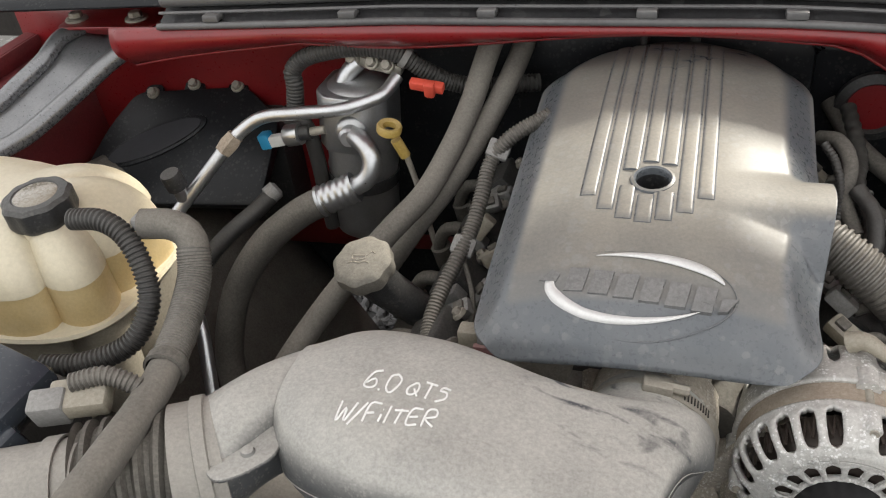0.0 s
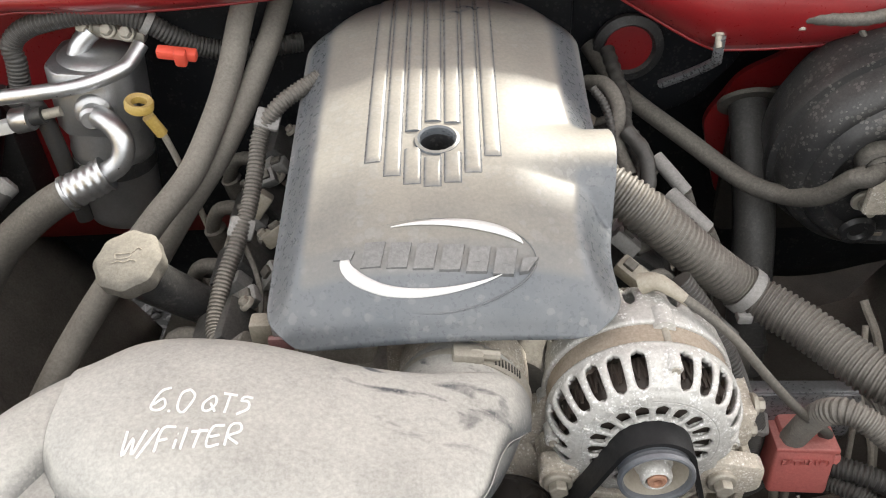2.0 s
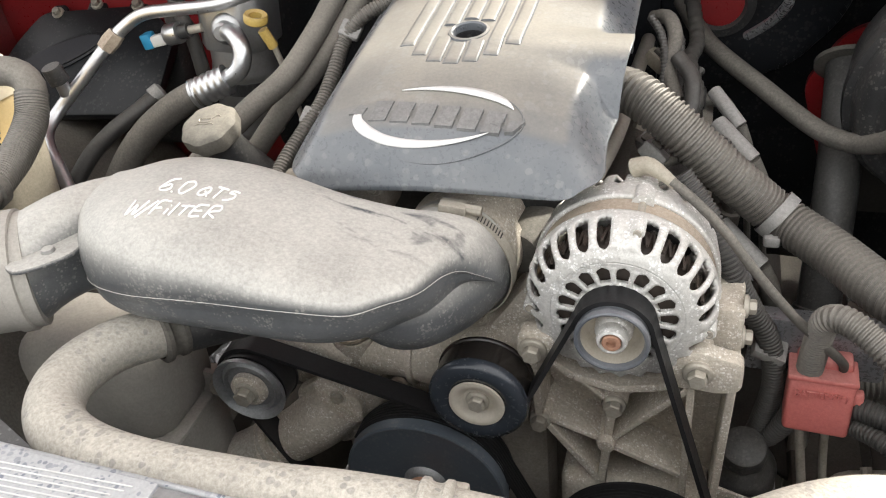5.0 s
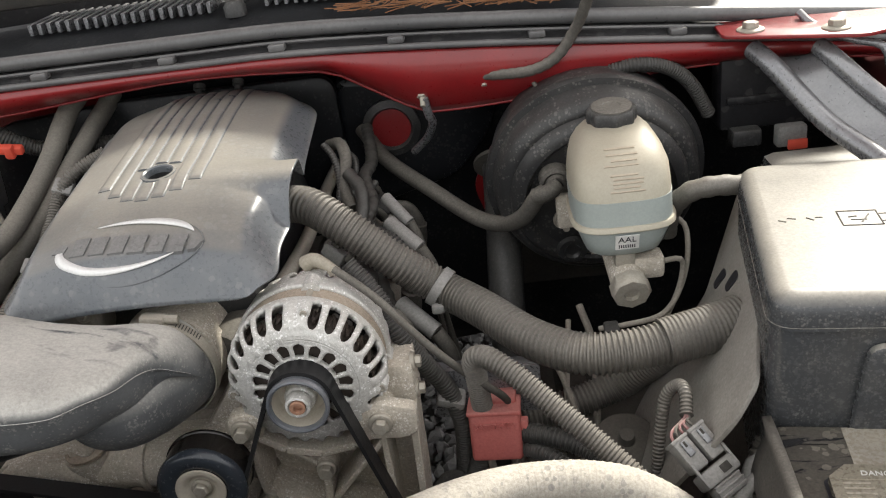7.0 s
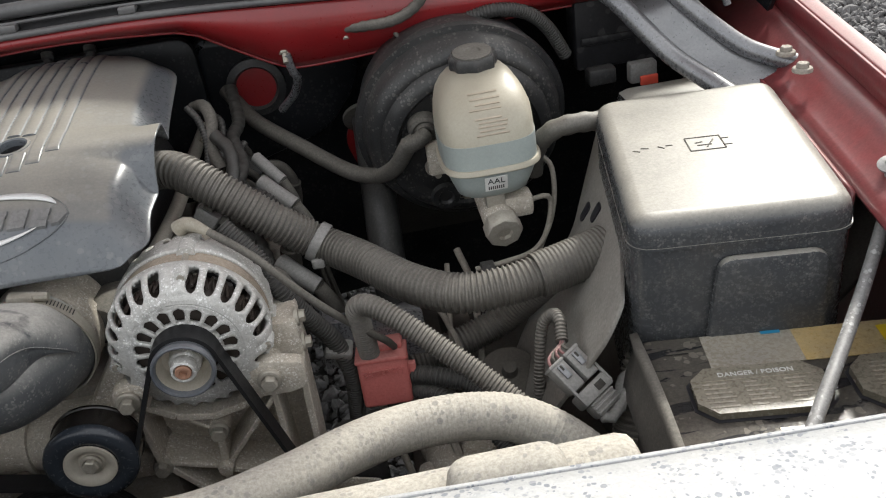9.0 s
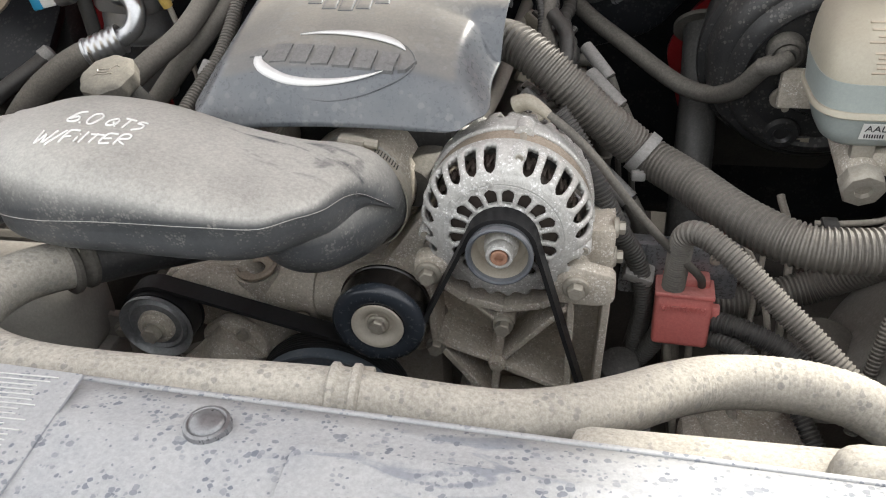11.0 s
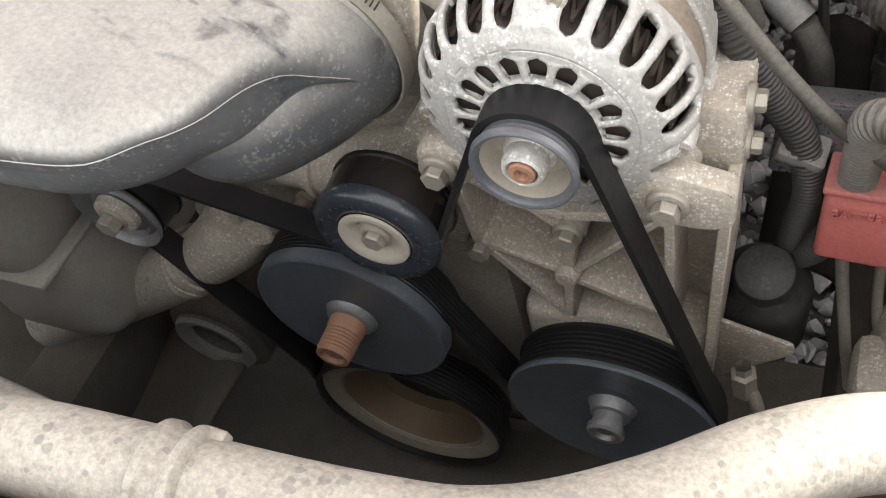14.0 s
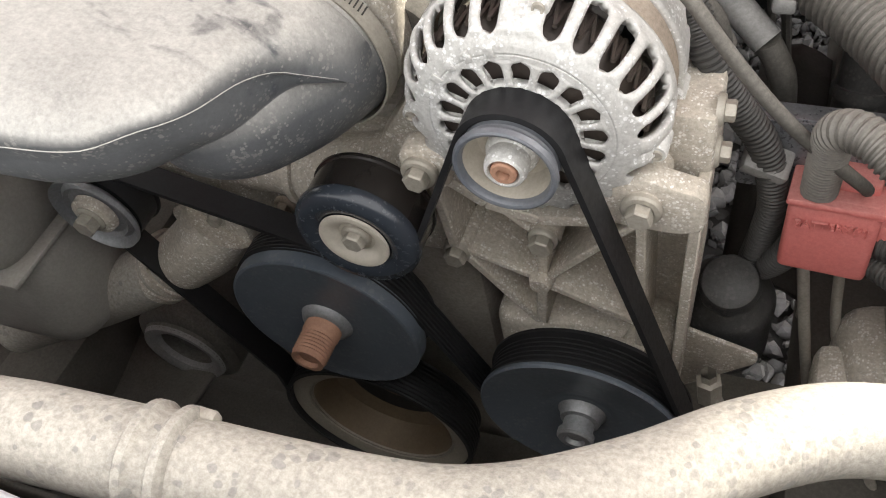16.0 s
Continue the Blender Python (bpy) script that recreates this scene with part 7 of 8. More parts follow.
strip("battery_loom", [(0.655, -0.015, 0.90), (0.635, -0.03, 0.87), (0.62, -0.05, 0.83), (0.60, -0.07, 0.78), (0.56, -0.09, 0.76)], 0.021, LOOM, "wide corrugated loom under the fuse box", "wiring loom", (0.006, 0.002), 18)
tagged(part("dust_boot", lathe([(0, 0.02), (0.008, 0.02), (0.01, 0.008), (0.034, 0.004), (0.038, 0.0), (0.03, -0.01)], (0.515, 0.10, 0.79), (0, -0.4, 0.9), 32), FRAMEMAT), "dusty round body plug", "plug")
br = thing("corner_brace", "grey stamped steel brace under a red bracket", "brace", (0.8, 0.33, 1.1))
part("red_bracket", prism(rounded([(0.695, 0.385), (0.755, 0.360), (0.845, 0.325), (0.905, 0.345), (0.93, 0.42), (0.70, 0.45)], 0.012), 0.005, Matrix.Translation((0, 0, 1.157)) @ pose(0, 0, 0, 2, 0, 0), 0.0015), RED, br, "red painted corner bracket")
for c in ((0.733, 0.396, 1.176), (0.825, 0.362, 1.175)):
    part("bracket_bolt", hexbolt(c, (0, 0, 1), 0.010, 0.009, 1.7), STEEL, br)
t1 = [(0.738, 0.400, 1.150), (0.752, 0.368, 1.136), (0.775, 0.338, 1.106), (0.800, 0.300, 1.076), (0.832, 0.245, 1.052), (0.86, 0.19, 1.03)]
t2 = [(0.812, 0.378, 1.150), (0.824, 0.352, 1.138), (0.850, 0.318, 1.110), (0.882, 0.284, 1.082), (0.915, 0.258, 1.068), (0.94, 0.235, 1.062)]
part("flange_tube", tube(t1, 0.0125, 16), STRUT, br)
part("flange_tube", tube(t2, 0.0115, 16), STRUT, br)
a1, a2 = smooth_path(t1, 0.012), smooth_path(t2, 0.012)
n = min(len(a1), len(a2))
part("web", plate_grid(lambda u, v: a1[round(v * (n - 1))].lerp(a2[round(v * (n - 1))], u) - Vector((0, 0, 0.006 + 0.006 * math.sin(u * 3.14))), 6, n - 1), STRUT, br, solid=0.003)
mod = thing("control_module", "black plastic module behind the brace", "control module", (0.78, 0.46, 1.05))
part("case", rbox((0.785, 0.475, 1.075), (0.145, 0.05, 0.10), 0.006), GLASSBLACK, mod)
part("cover_rib", rbox((0.785, 0.448, 1.068), (0.13, 0.006, 0.012), 0.003), GLASSBLACK, mod)
part("plug", rbox((0.745, 0.445, 1.018), (0.04, 0.03, 0.024), 0.004), BLACK, mod)
tagged(part("red_lock_connector", rbox((0.800, 0.425, 1.020), (0.040, 0.02, 0.03), 0.004), GREYPLUG), "grey connector with red lock", "connector")
tagged(part("connector_lock", rbox((0.806, 0.412, 1.010), (0.026, 0.006, 0.014), 0.002), REDCLIP), "bright red connector lock", "connector lock")
strip("brace_cable", [(0.80, 0.42, 1.185), (0.812, 0.40, 1.172), (0.845, 0.365, 1.158), (0.875, 0.345, 1.15), (0.885, 0.34, 1.12)], 0.005, STRUT, "dark hood cable beside the brace", "cable", None, 10)
tagged(part("hinge_arm", bar((0.925, 0.47, 1.16), (0.962, 0.37, 1.10), 0.022, 0.010, depth=(1, 0, 0)), PLATE), "dark steel hood hinge arm", "hinge")
tagged(part("washer_tank", rbox((0.80, 0.30, 1.0), (0.14, 0.10, 0.07), 0.02), FUSE), "dusty plastic moulding behind the fuse box", "moulding")

# right bank clutter: sensors, tubes and looms along the fuel rail
random.seed(12)
for k in range(7):
    y = 0.20 + 0.045 * k
    x, z = 0.185 + random.uniform(-0.01, 0.02), 0.985 + random.uniform(-0.02, 0.035)
    inj = thing("injector_plug", "dusty grey injector plug with taped lead", "connector", (x, y, z), "injector plugs")
    tilt = pose(0, 0, 0, random.uniform(-30, 30), 35 + random.uniform(-20, 20), random.uniform(-40, 40))
    part("shell", rbox((x, y, z), (0.030, 0.019, 0.017), 0.003, tilt), GREYPLUG if k % 3 else TANPLASTIC, inj)
    part("lock", rbox(Vector((x, y, z)) + tilt @ Vector((-0.004, 0, 0.010)), (0.012, 0.010, 0.005), 0.001, tilt), BOOT, inj)
    part("lead", tube([Vector((x, y, z)) + tilt @ Vector((0.014, 0, 0)), (x + 0.030, y + 0.004, z - 0.006), (x + 0.045, y + 0.02, z - 0.03), (x + 0.040, y + 0.045, z - 0.06)], 0.0052, 10), BOOT, inj)
    xl, zl = -0.178 + random.uniform(-0.02, 0.01), 0.985 + random.uniform(-0.02, 0.02)
    if k < 6:
        inj = thing("injector_plug", "dusty grey injector plug with taped lead", "connector", (xl, y, zl), "injector plugs")
        tilt = pose(0, 0, 0, random.uniform(-30, 30), -35 + random.uniform(-20, 20), random.uniform(-40, 40))
        part("shell", rbox((xl, y, zl), (0.030, 0.019, 0.017), 0.003, tilt), TANPLASTIC if k in (2, 3) else GREYPLUG, inj)
        part("lock", rbox(Vector((xl, y, zl)) + tilt @ Vector((0.004, 0, 0.010)), (0.012, 0.010, 0.005), 0.001, tilt), BOOT, inj)
        part("lead", tube([Vector((xl, y, zl)) + tilt @ Vector((-0.014, 0, 0)), (xl - 0.025, y + 0.006, zl - 0.008), (xl - 0.03, y + 0.03, zl - 0.03), (xl - 0.015, y + 0.05, zl - 0.06)], 0.0045, 10), BOOT, inj)
strip("rail_loom", [(0.212, 0.545, 1.06), (0.222, 0.47, 1.035), (0.216, 0.42, 1.03), (0.228, 0.37, 1.01), (0.220, 0.32, 0.995), (0.235, 0.27, 0.96), (0.25, 0.24, 0.92)], 0.0095, LOOMDARK, "taped dusty harness trunk along the cylinder head", "wiring loom", (0.014, 0.0012), 14)
strip("vent_pipe", [(0.172, 0.44, 1.075), (0.190, 0.42, 1.082), (0.200, 0.39, 1.070), (0.196, 0.36, 1.045), (0.208, 0.33, 1.022)], 0.0085, BOOT, "short bent crankcase vent pipe", "pipe", None, 14)
strip("fuel_rail", [(0.135, 0.17, 1.0), (0.150, 0.28, 1.005), (0.155, 0.42, 1.01), (0.16, 0.54, 1.01)], 0.009, STEEL, "bright steel fuel rail beside the cover", "fuel rail", None, 14)
strip("rail_loom", [(0.205, 0.36, 1.06), (0.222, 0.335, 1.045), (0.222, 0.305, 1.02), (0.205, 0.28, 1.0), (0.20, 0.25, 0.99)], 0.009, LOOMDARK, "taped dusty injector loom", "wiring loom", (0.02, 0.0008), 12)
strip("loop_loom", [(0.205, 0.292, 1.005), (0.235, 0.285, 1.005), (0.262, 0.275, 0.995), (0.270, 0.262, 0.975), (0.258, 0.25, 0.96)], 0.0095, LOOMDARK, "short looped corrugated loom", "wiring loom", (0.0042, 0.0013), 14)
for x, y, z, s in ((0.272, 0.31, 0.985, 1.0), (0.285, 0.215, 0.915, 1.1), (0.262, 0.36, 1.00, 0.8)):
    sn = thing("sensor", "dusty grey sensor with a plug", "sensor", (x, y, z), "sensors by the fuel rail")
    part("body", tube([(x - 0.02 * s, y + 0.02, z + 0.012), (x, y, z), (x + 0.018 * s, y - 0.012, z - 0.014)], 0.0105 * s, 14), GREYPLUG, sn)
    part("boot", tube([(x + 0.018 * s, y - 0.012, z - 0.014), (x + 0.03 * s, y - 0.015, z - 0.04), (x + 0.034 * s, y - 0.014, z - 0.07)], 0.009 * s, 12), BOOT, sn)
    part("wire", tube([(x + 0.034 * s, y - 0.014, z - 0.07), (x + 0.04 * s, y - 0.01, z - 0.12), (x + 0.05 * s, y, z - 0.2)], 0.004, 8), BOOT, sn)
for pts in ([(0.172, 0.40, 1.09), (0.185, 0.385, 1.075), (0.192, 0.36, 1.05), (0.188, 0.335, 1.02)], [(0.19, 0.45, 1.06), (0.205, 0.43, 1.05), (0.20, 0.40, 1.02), (0.19, 0.37, 1.0)], [(0.23, 0.42, 1.02), (0.215, 0.39, 1.01), (0.225, 0.36, 0.985), (0.25, 0.33, 0.96)]):
    strip("rail_wire", pts, 0.0050, LOOMDARK, "dusty taped wire by the fuel rail", "wire", (0.0042, 0.0008), 12, "wires by the fuel rail")
ssh = thing("steering_shaft", "dark steering shaft boot at the firewall", "steering shaft", (0.40, 0.45, 0.85))
part("boot", tube([(0.405, 0.56, 0.98), (0.40, 0.46, 0.90), (0.395, 0.40, 0.83), (0.39, 0.34, 0.70)], 0.026, 20), BLACK, ssh)
part("boot_lip", lathe([(0.026, -0.006), (0.0295, -0.005), (0.0295, 0.005), (0.026, 0.006)], (0.391, 0.355, 0.735), (0.05, 0.4, 0.9), 24), BLACK, ssh)
part("flange", lathe([(0.026, -0.004), (0.040, -0.003), (0.040, 0.003), (0.026, 0.004)], (0.405, 0.555, 0.976), (0.0, 0.8, 0.6), 28), BOOT, ssh)
strip("steering_shaft_rod", [(0.392, 0.37, 0.76), (0.388, 0.31, 0.62), (0.385, 0.26, 0.5)], 0.012, BLOCK, "grimy steering shaft rod", "steering shaft", None, 12)
for pts, r in (([(0.44, 0.22, 0.84), (0.455, 0.19, 0.82), (0.47, 0.15, 0.76), (0.46, 0.12, 0.68)], 0.004), ([(0.47, 0.25, 0.87), (0.462, 0.21, 0.83), (0.45, 0.16, 0.75)], 0.0035), ([(0.43, 0.14, 0.70), (0.45, 0.06, 0.64), (0.46, -0.02, 0.6)], 0.006), ([(0.49, 0.30, 0.86), (0.50, 0.25, 0.82), (0.49, 0.17, 0.72)], 0.005)):
    strip("small_pipe", pts, r, BLOCK, "thin grimy pipe low in the bay", "pipe", None, 8, "pipes low in the bay")


# ---- passenger corner: coolant tank, air conditioning ----
tank = thing("coolant_tank", "aged cream coolant tank with amber level", "coolant tank", (-0.63, 0.13, 1.0))


def lobed(z0, z1, inset0, inset1, dome=0.0, n=96):
    """A band of the tank between two heights, with upright bulges round it."""
    bm = bmesh.new()
    rings = []
    for j in range(9):
        t = j / 8
        z = z0 + (z1 - z0) * t
        ins = inset0 + (inset1 - inset0) * t + dome * (1 - math.sqrt(max(0, 1 - t * t)))
        ring = []
        for k in range(n):
            a = 2 * math.pi * k / n
            c, s = math.cos(a), math.sin(a)
            hx, hy = 0.150 - ins, 0.100 - ins
            bulge = 0.022 * abs(math.sin(a * 4.0 + 0.5)) ** 0.6 - 0.010
            x = -0.672 + (hx + bulge) * abs(c) ** 0.6 * (1 if c > 0 else -1)
            y = 0.128 + (hy + bulge) * abs(s) ** 0.6 * (1 if s > 0 else -1)
            ring.append(bm.verts.new((x, y, z)))
        rings.append(ring)
    for a, b in zip(rings, rings[1:]):
        for k in range(n):
            bm.faces.new((a[k], a[(k + 1) % n], b[(k + 1) % n], b[k]))
    bm.faces.new(rings[-1])
    bm.faces.new(rings[0][::-1])
    return bm


part("upper_wall", lobed(1.082, 1.146, 0.002, 0.010, 0.062), CREAMTANK, tank)
part("amber_wall", lobed(1.036, 1.083, 0.0, 0.004), COOLANT, tank, "amber coolant showing through")
part("seam_flange", loft([(1.030, -0.672, 0.128, 0.166, 0.116), (1.033, -0.672, 0.128, 0.168, 0.118), (1.037, -0.672, 0.128, 0.166, 0.116)], 64, 0.6), CREAMTANK, tank)
part("lower_wall", lobed(0.90, 1.031, 0.01, 0.0), TANPLASTIC, tank)
part("cap", lathe([(0.026, -0.010), (0.032, -0.006), (0.0345, 0.0), (0.0345, 0.018), (0.031, 0.022), (0.024, 0.0225), (0.023, 0.0215), (0, 0.0215)], (-0.580, 0.096, 1.140), (0, -0.05, 1), 72, lobes=(9, 0.03, 0.031)), BLACK, tank, "black ribbed coolant cap")
part("cap_disc", lathe([(0.022, 0.0), (0.020, 0.0015), (0, 0.0015)], (-0.580, 0.095, 1.1615), (0, -0.05, 1), 36), LABELGREY, tank)
part("neck", lathe([(0.03, -0.02), (0.028, 0.004)], (-0.580, 0.096, 1.134), (0, 0, 1), 32), CREAMTANK, tank)
strip("overflow_hose", [(-0.525, 0.075, 1.150), (-0.490, 0.074, 1.152), (-0.463, 0.068, 1.138), (-0.443, 0.052, 1.107), (-0.439, 0.034, 1.080), (-0.454, 0.010, 1.056), (-0.495, -0.012, 1.046), (-0.535, -0.02, 1.045)], 0.0110, LOOMDARK, "black corrugated overflow hose curling round the tank", "hose", (0.0048, 0.0017), 16)
strip("coolant_hose", [(-0.455, 0.085, 1.144), (-0.425, 0.090, 1.142), (-0.404, 0.084, 1.130), (-0.397, 0.061, 1.103), (-0.391, 0.023, 1.086), (-0.380, -0.029, 1.079), (-0.368, -0.081, 1.084), (-0.360, -0.130, 1.092), (-0.356, -0.180, 1.096), (-0.36, -0.225, 1.090), (-0.375, -0.27, 1.06)], 0.0148, HEATER, "thick dusty coolant hose in front of the tank", "coolant hose", None, 20)
strip("hose_braid", [(-0.402, 0.080, 1.124), (-0.397, 0.061, 1.103), (-0.391, 0.023, 1.086), (-0.382, -0.022, 1.079)], 0.0162, LOOM, "braided sleeve over the coolant hose", "hose sleeve", (0.003, 0.0007), 20)
tagged(part("hose_fitting", rbox((-0.448, 0.086, 1.146), (0.03, 0.02, 0.016), 0.005), GREYPLUG), "grey quick fitting on the tank hose", "fitting")
tagged(part("frayed_tie", lathe([(0.016, -0.006), (0.019, -0.005), (0.019, 0.005), (0.016, 0.006)], (-0.380, -0.030, 1.079), (0.15, -0.98, 0.0), 20), BOOT), "frayed dark cable tie on the hose", "cable tie")

# air intake bellows and filter housing
bel = thing("intake_bellows", "dusty ribbed rubber intake bellows", "bellows", (-0.36, -0.13, 1.05))
part("bellows", tube([(-0.338, -0.097, 1.036), (-0.360, -0.109, 1.040), (-0.405, -0.134, 1.044)], 0.049, 40, ridge=(0.013, 0.006)), BOOT, bel)
part("cuff", tube([(-0.310, -0.078, 1.034), (-0.324, -0.088, 1.035), (-0.342, -0.099, 1.037)], 0.0515, 40), MOULD, bel)
part("cuff_band", lathe([(0.0515, -0.006), (0.0540, -0.005), (0.0540, 0.005), (0.0515, 0.006)], (-0.320, -0.085, 1.035), (-0.85, -0.52, 0.05), 40), MOULD, bel)
part("sensor_tube", tube([(-0.392, -0.137, 1.044), (-0.43, -0.152, 1.042), (-0.49, -0.175, 1.04)], 0.044, 40), MOULD, bel)
part("tube_band", lathe([(0.045, -0.007), (0.047, -0.007), (0.047, 0.007), (0.045, 0.007)], (-0.415, -0.146, 1.043), (-0.9, -0.4, 0), 40), MOULD, bel)
maf = thing("airflow_sensor", "dusty airflow sensor plug with corrugated lead", "sensor", (-0.42, -0.08, 1.09))
part("base", rbox((-0.425, -0.085, 1.088), (0.05, 0.03, 0.02), 0.004, pose(0, 0, 0, 15, 0, 20)), TANPLASTIC, maf)
part("plug", rbox((-0.446, -0.098, 1.086), (0.03, 0.022, 0.028), 0.003, pose(0, 0, 0, 15, 0, 20)), GREYPLUG, maf)
part("lead", tube([(-0.43, -0.083, 1.102), (-0.405, -0.072, 1.104), (-0.383, -0.068, 1.094), (-0.37, -0.068, 1.08)], 0.0085, 14, ridge=(0.0042, 0.0013)), LOOM, maf)
fil = thing("air_filter_box", "glossy black air filter box lid with dust", "air filter box", (-0.55, -0.12, 1.0))
part("lid", rbox((-0.565, -0.105, 1.085), (0.18, 0.13, 0.03), 0.012, pose(0, 0, 0, 8, 6, -12)), IDLER, fil)
part("lid_edge", rbox((-0.480, -0.138, 1.062), (0.022, 0.05, 0.03), 0.006, pose(0, 0, 0, 12, 0, -20)), IDLER, fil)
part("body", rbox((-0.58, -0.12, 0.95), (0.2, 0.18, 0.22), 0.02), BLACK, fil)

# accumulator
acc = thing("accumulator", "dull aluminium air conditioning accumulator can", "accumulator", (-0.40, 0.46, 0.87))
aax = Vector((0.10, 0.0, 1.0)).normalized()
ab = Vector((-0.413, 0.478, 0.878))
part("can", lathe([(0, 0.0), (0.034, 0.0), (0.044, 0.009), (0.0475, 0.024), (0.0475, 0.104), (0.0485, 0.108), (0.0492, 0.112), (0.0485, 0.116), (0.0475, 0.120), (0.0475, 0.150)], ab, aax, 56), ALTUBE, acc)
head = basis(ab + aax * 0.148, (1, 0, -0.10), aax)
part("head", prism(rounded([(-0.048, -0.030), (-0.030, -0.049), (0.030, -0.049), (0.048, -0.030), (0.048, 0.030), (0.030, 0.048), (-0.030, 0.048), (-0.048, 0.030)], 0.006), 0.082, head, 0.004), ALTUBE, acc, "dull aluminium head with flats")
part("top_dome", lathe([(0.042, 0.0), (0.036, 0.006), (0.020, 0.010), (0.0, 0.011)], ab + aax * 0.229, aax, 40), ALTUBE, acc)
part("strap", lathe([(0.0478, 0.084), (0.0496, 0.084), (0.0496, 0.102), (0.0478, 0.102)], ab, aax, 48), BLACK, acc, "black rubber strap")
part("service_port", lathe([(0.022, -0.006), (0.022, 0.006), (0.019, 0.010), (0.0135, 0.012), (0.0135, 0.026), (0.010, 0.030), (0, 0.030)], (-0.388, 0.432, 1.061), (0.18, -0.95, 0.10), 28), ALTUBE, acc)
part("outlet_pipe", tube([(-0.386, 0.420, 1.062), (-0.368, 0.405, 1.064), (-0.352, 0.393, 1.056), (-0.347, 0.385, 1.040), (-0.355, 0.378, 1.022), (-0.374, 0.372, 1.012)], 0.0125, 22), BRIGHT, acc)
part("crimp_sleeve", tube([(-0.370, 0.374, 1.013), (-0.392, 0.366, 1.005), (-0.414, 0.359, 0.997)], 0.0205, 28, ridge=(0.0095, 0.0014)), BRIGHT, acc, "crimped bright sleeve")
part("inlet_loop", tube([(-0.414, 0.468, 1.070), (-0.409, 0.466, 1.100), (-0.400, 0.472, 1.122), (-0.386, 0.480, 1.135)], 0.0115, 18), BRIGHT, acc)
part("fitting_block", rbox((-0.362, 0.488, 1.130), (0.070, 0.018, 0.016), 0.005, pose(0, 0, 0, 0, 12, 0)), STEEL, acc)
for x, z in ((-0.392, 1.140), (-0.366, 1.136), (-0.345, 1.132)):
    part("block_nut", hexbolt((x, 0.478, z), (0, -0.8, 0.6), 0.007, 0.008, 1.4), STEEL, acc)
hs = thing("ac_hose", "thick black air conditioning hose with worn print", "hose", (-0.45, 0.34, 0.97))
part("rubber", tube([(-0.408, 0.361, 0.998), (-0.428, 0.353, 0.991), (-0.453, 0.343, 0.977), (-0.486, 0.328, 0.952), (-0.513, 0.308, 0.920), (-0.533, 0.288, 0.882), (-0.543, 0.265, 0.836), (-0.544, 0.245, 0.788), (-0.526, 0.225, 0.745), (-0.50, 0.21, 0.70)], 0.0195, 26), BOOT, hs)
part("end_lip", lathe([(0.0195, -0.003), (0.0212, -0.002), (0.0212, 0.002), (0.0195, 0.003)], (-0.414, 0.359, 0.997), (-0.9, -0.3, -0.33), 28), BRIGHT, hs)
strip("ac_line", [(-0.330, 0.470, 1.122), (-0.339, 0.455, 1.111), (-0.351, 0.440, 1.105), (-0.391, 0.425, 1.096), (-0.445, 0.415, 1.093), (-0.494, 0.410, 1.089), (-0.521, 0.405, 1.078), (-0.547, 0.390, 1.058), (-0.567, 0.370, 1.036), (-0.588, 0.350, 1.012), (-0.612, 0.325, 0.985), (-0.618, 0.298, 0.968), (-0.607, 0.275, 0.955), (-0.578, 0.250, 0.930), (-0.547, 0.220, 0.896), (-0.524, 0.180, 0.850), (-0.50, 0.13, 0.79)], 0.0088, BRIGHT, "bright aluminium air conditioning line", "pipe", None, 18)
tagged(part("line_nut", lathe([(0, -0.014), (0.012, -0.014), (0.0135, 0.0), (0.012, 0.014), (0, 0.014)], (-0.548, 0.389, 1.057), (-0.62, -0.45, -0.64), 6), STATOR), "brassy line nut on the aluminium pipe", "nut")
sv = thing("service_valve", "black capped service valve on the pipe", "valve", (-0.615, 0.34, 1.0))
part("stem", tube([(-0.604, 0.336, 1.000), (-0.606, 0.334, 1.024)], 0.009, 14), BRIGHT, sv)
part("cap", lathe([(0.0, 0.024), (0.0125, 0.024), (0.0138, 0.020), (0.0138, 0.0), (0, 0.0)], (-0.606, 0.334, 1.020), (-0.1, -0.2, 1), 28), BLACK, sv)
pc2 = thing("pressure_switch", "pressure switch with blue and white plug", "switch", (-0.47, 0.425, 1.05))
part("stem", tube([(-0.425, 0.428, 1.063), (-0.445, 0.426, 1.060)], 0.006, 12), STEEL, pc2)
part("switch_body", lathe([(0, 0), (0.010, 0), (0.010, 0.016), (0, 0.016)], (-0.445, 0.426, 1.060), (-0.97, 0.0, -0.2), 18), BLACK, pc2)
part("metal_ring", lathe([(0, 0), (0.0145, 0), (0.0150, 0.004), (0.0150, 0.020), (0.0135, 0.022), (0, 0.022)], (-0.460, 0.425, 1.057), (-0.97, 0.0, -0.2), 28), BRIGHT, pc2)
part("white_plug", rbox((-0.496, 0.424, 1.046), (0.026, 0.014, 0.016), 0.003, pose(0, 0, 0, 0, -12, 0)), PAPER, pc2)
part("blue_plug", rbox((-0.513, 0.424, 1.045), (0.016, 0.018, 0.022), 0.003, pose(0, 0, 0, 0, -12, 0)), BLUE, pc2)
fl = thing("corner_loom", "black corrugated loom along the firewall", "wiring loom", (-0.40, 0.47, 1.15))
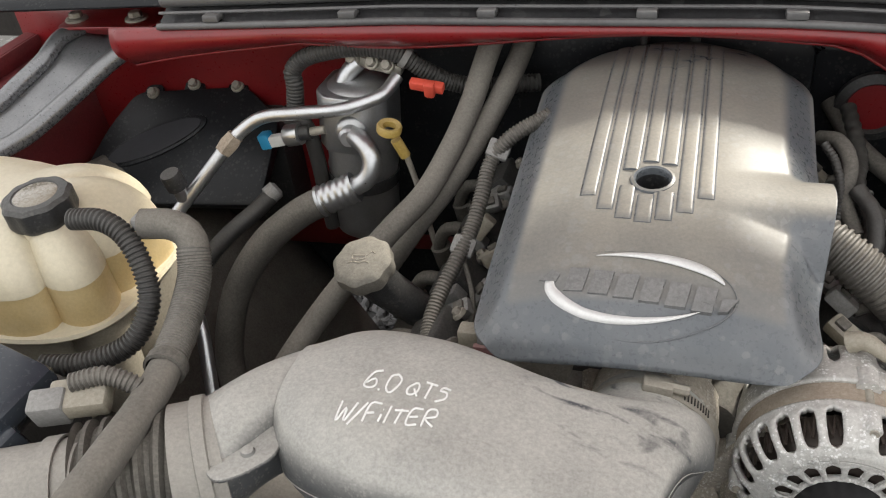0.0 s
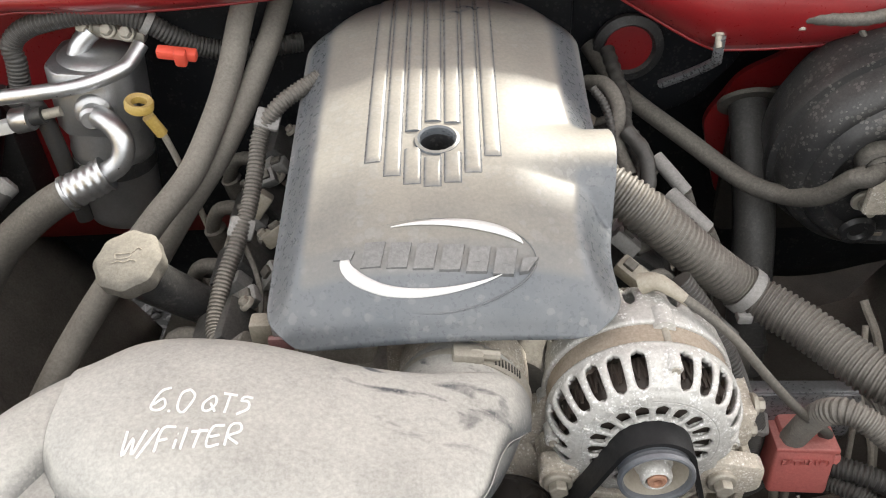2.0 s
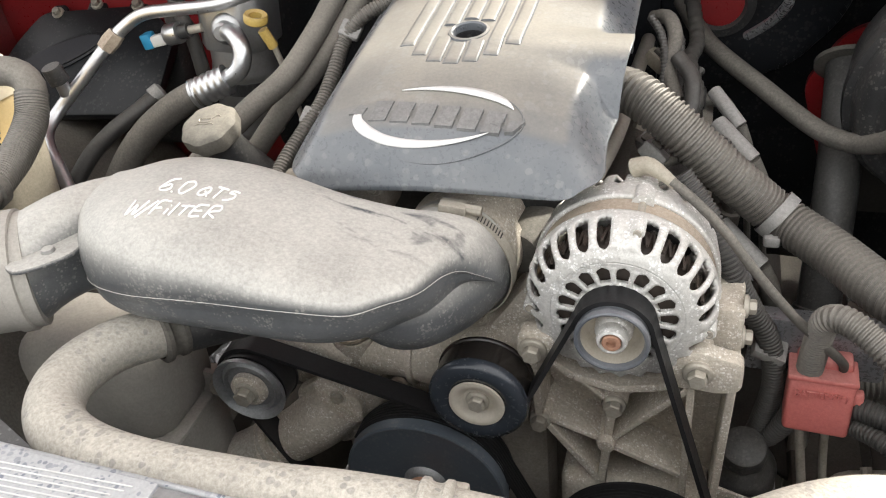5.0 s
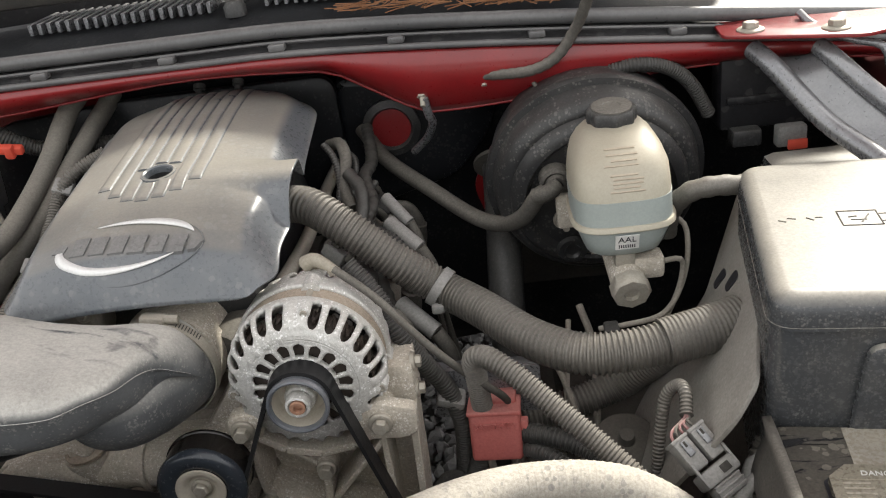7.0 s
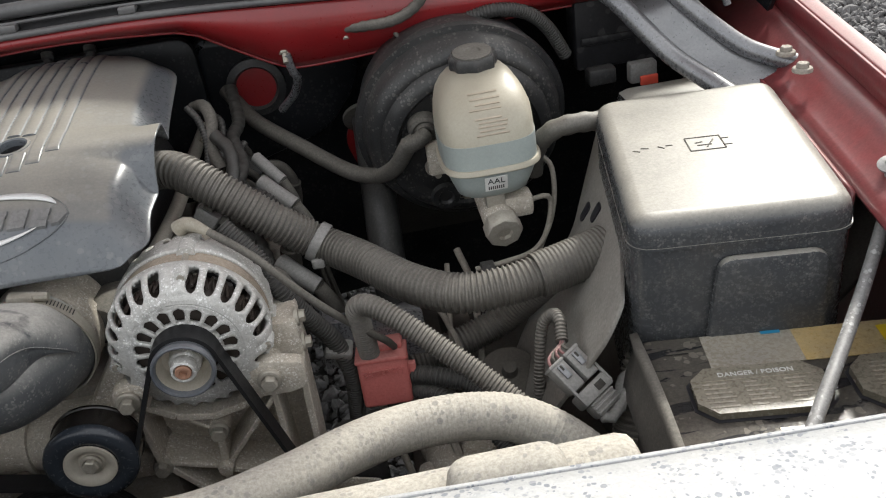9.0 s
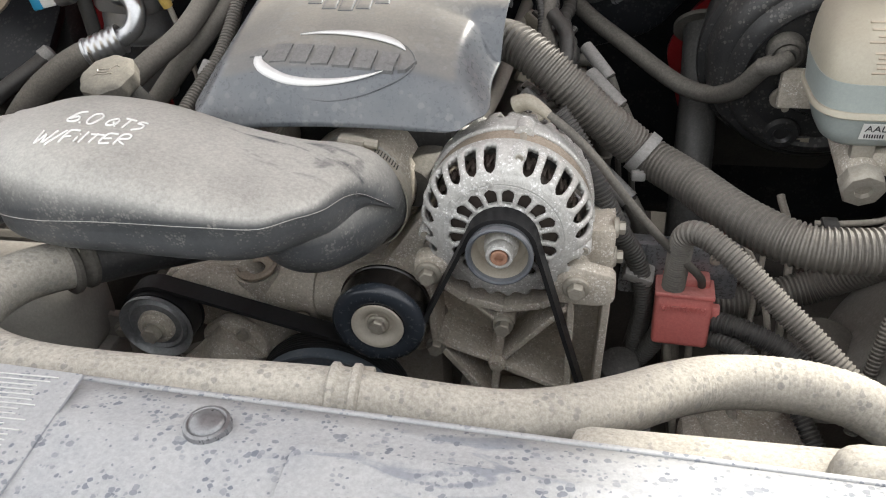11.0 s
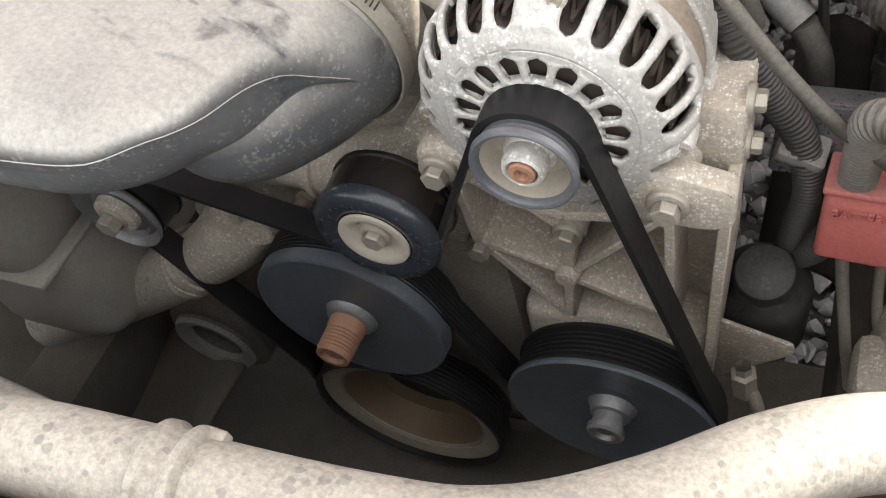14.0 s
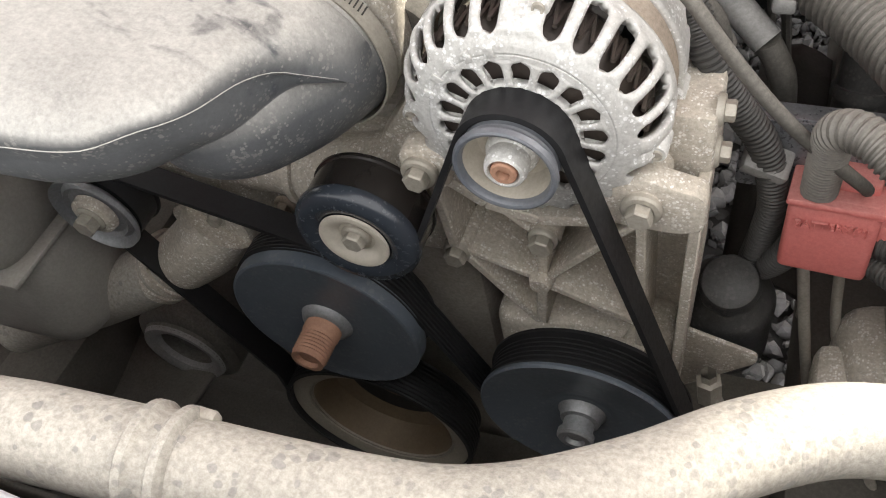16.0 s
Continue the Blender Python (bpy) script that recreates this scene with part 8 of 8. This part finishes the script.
part("conduit", tube([(-0.475, 0.452, 1.078), (-0.470, 0.455, 1.112), (-0.470, 0.458, 1.131), (-0.452, 0.462, 1.147), (-0.419, 0.465, 1.156), (-0.377, 0.470, 1.160), (-0.343, 0.472, 1.156), (-0.318, 0.475, 1.145), (-0.295, 0.480, 1.126), (-0.265, 0.490, 1.106), (-0.226, 0.500, 1.096), (-0.16, 0.53, 1.09)], 0.0120, 18, ridge=(0.0046, 0.0012)), LOOMDARK, fl)
part("taped_drop", tube([(-0.475, 0.450, 1.082), (-0.466, 0.444, 1.072), (-0.456, 0.442, 1.050), (-0.453, 0.442, 1.015), (-0.452, 0.442, 0.970), (-0.45, 0.44, 0.90)], 0.0105, 14), LOOMDARK, fl, "taped black tail of the loom")
part("end_boot", lathe([(0.0135, 0.0), (0.0165, 0.002), (0.0165, 0.018), (0.0125, 0.022)], (-0.478, 0.450, 1.062), (0.12, 0.0, 0.99), 24), LOOMDARK, fl)
part("band", lathe([(0.0124, -0.004), (0.0138, -0.004), (0.0138, 0.004), (0.0124, 0.004)], (-0.318, 0.475, 1.145), (0.8, 0.1, -0.6), 22), GREYPLUG, fl, "grey plastic band")
clip = thing("red_clip", "bright red plastic heater valve clip", "clip", (-0.279, 0.435, 1.124))
part("plate", rbox((-0.281, 0.440, 1.124), (0.044, 0.012, 0.013), 0.003, pose(0, 0, 0, 20, 8, 0)), REDCLIP, clip)
part("knob", rbox((-0.276, 0.434, 1.122), (0.014, 0.012, 0.022), 0.004, pose(0, 0, 0, 20, 8, 0)), REDCLIP, clip)
hv = thing("heater_case", "black moulded heater blower case with oval opening", "heater case", (-0.74, 0.55, 0.95))
m = basis((-0.72, 0.545, 0.965), (0.96, 0.26, -0.12), (0.05, -0.62, 0.80))
part("panel", prism(rounded([(-0.20, -0.10), (0.13, -0.12), (0.15, 0.02), (0.09, 0.08), (-0.10, 0.085), (-0.14, 0.03)], 0.02), 0.02, m, 0.004), PLATE, hv)
part("opening_rim", prism([(0.085 * math.cos(a) - 0.055, 0.028 * math.sin(a) + 0.35 * 0.085 * math.cos(a) - 0.005) for a in (2 * math.pi * k / 36 for k in range(36))], 0.004, m @ pose(0, 0, 0.0185), 0.001), PLATE, hv)
part("opening", prism([(0.076 * math.cos(a) - 0.055, 0.022 * math.sin(a) + 0.35 * 0.076 * math.cos(a) - 0.005) for a in (2 * math.pi * k / 36 for k in range(36))], 0.003, m @ pose(0, 0, 0.0215)), INK, hv)
part("case_body", rbox((-0.72, 0.62, 0.90), (0.30, 0.12, 0.20), 0.02), BLACK, hv)
for x, y in ((-0.07, 0.078), (0.0, 0.088), (0.075, 0.078)):
    part("ear", prism(rounded([(x - 0.02, y - 0.02), (x + 0.02, y - 0.02), (x + 0.014, y + 0.018), (x - 0.014, y + 0.018)], 0.01), 0.006, m @ pose(0, 0, 0.012), 0.001), PLATE, hv)
    part("ear_bolt", hexbolt(m @ Vector((x, y + 0.002, 0.02)), (0.05, -0.62, 0.80), 0.007, 0.008, 1.5), STEEL, hv)
strip("evaporator_hose", [(-0.517, 0.402, 0.968), (-0.531, 0.375, 0.958), (-0.555, 0.345, 0.943), (-0.579, 0.315, 0.920), (-0.60, 0.28, 0.885)], 0.012, LOOMDARK, "short black hose over the wheel house", "hose", None, 18)
tagged(part("hose_end", lathe([(0.010, -0.01), (0.0135, -0.008), (0.0135, 0.006), (0.008, 0.01), (0, 0.01)], (-0.514, 0.408, 0.972), (0.6, 0.7, 0.4), 18), GREYPLUG), "grey hose end fitting", "fitting")
lb = thing("corner_brace", "grey stamped steel brace under a red bracket, passenger corner", "brace", (-0.85, 0.5, 1.1))
l1 = [(-0.715, 0.560, 1.148), (-0.735, 0.525, 1.143), (-0.775, 0.495, 1.125), (-0.810, 0.461, 1.100), (-0.844, 0.419, 1.075), (-0.875, 0.377, 1.055), (-0.92, 0.345, 1.040)]
l2 = [(-0.862, 0.550, 1.148), (-0.876, 0.516, 1.145), (-0.888, 0.479, 1.125), (-0.912, 0.444, 1.105), (-0.928, 0.409, 1.090), (-0.96, 0.37, 1.075), (-1.0, 0.34, 1.06)]
part("flange_tube", tube(l1, 0.0135, 16), STRUT, lb)
part("flange_tube", tube(l2, 0.0125, 16), STRUT, lb)
a1, a2 = smooth_path(l1, 0.012), smooth_path(l2, 0.012)
n = min(len(a1), len(a2))
part("web", plate_grid(lambda u, v: a1[round(v * (n - 1))].lerp(a2[round(v * (n - 1))], u) - Vector((0, 0, 0.006 + 0.006 * math.sin(u * 3.14))), 6, n - 1), STRUT, lb, solid=0.003)
part("red_bracket", prism(rounded([(-0.882, 0.524), (-0.722, 0.530), (-0.70, 0.58), (-0.71, 0.64), (-0.90, 0.64)], 0.01), 0.005, Matrix.Translation((0, 0, 1.155)), 0.0015), RED, lb, "red painted corner bracket")
for c in ((-0.866, 0.554, 1.162), (-0.764, 0.559, 1.162)):
    part("bracket_bolt", hexbolt(c, (0, 0, 1), 0.010, 0.009, 1.7), STEEL, lb)
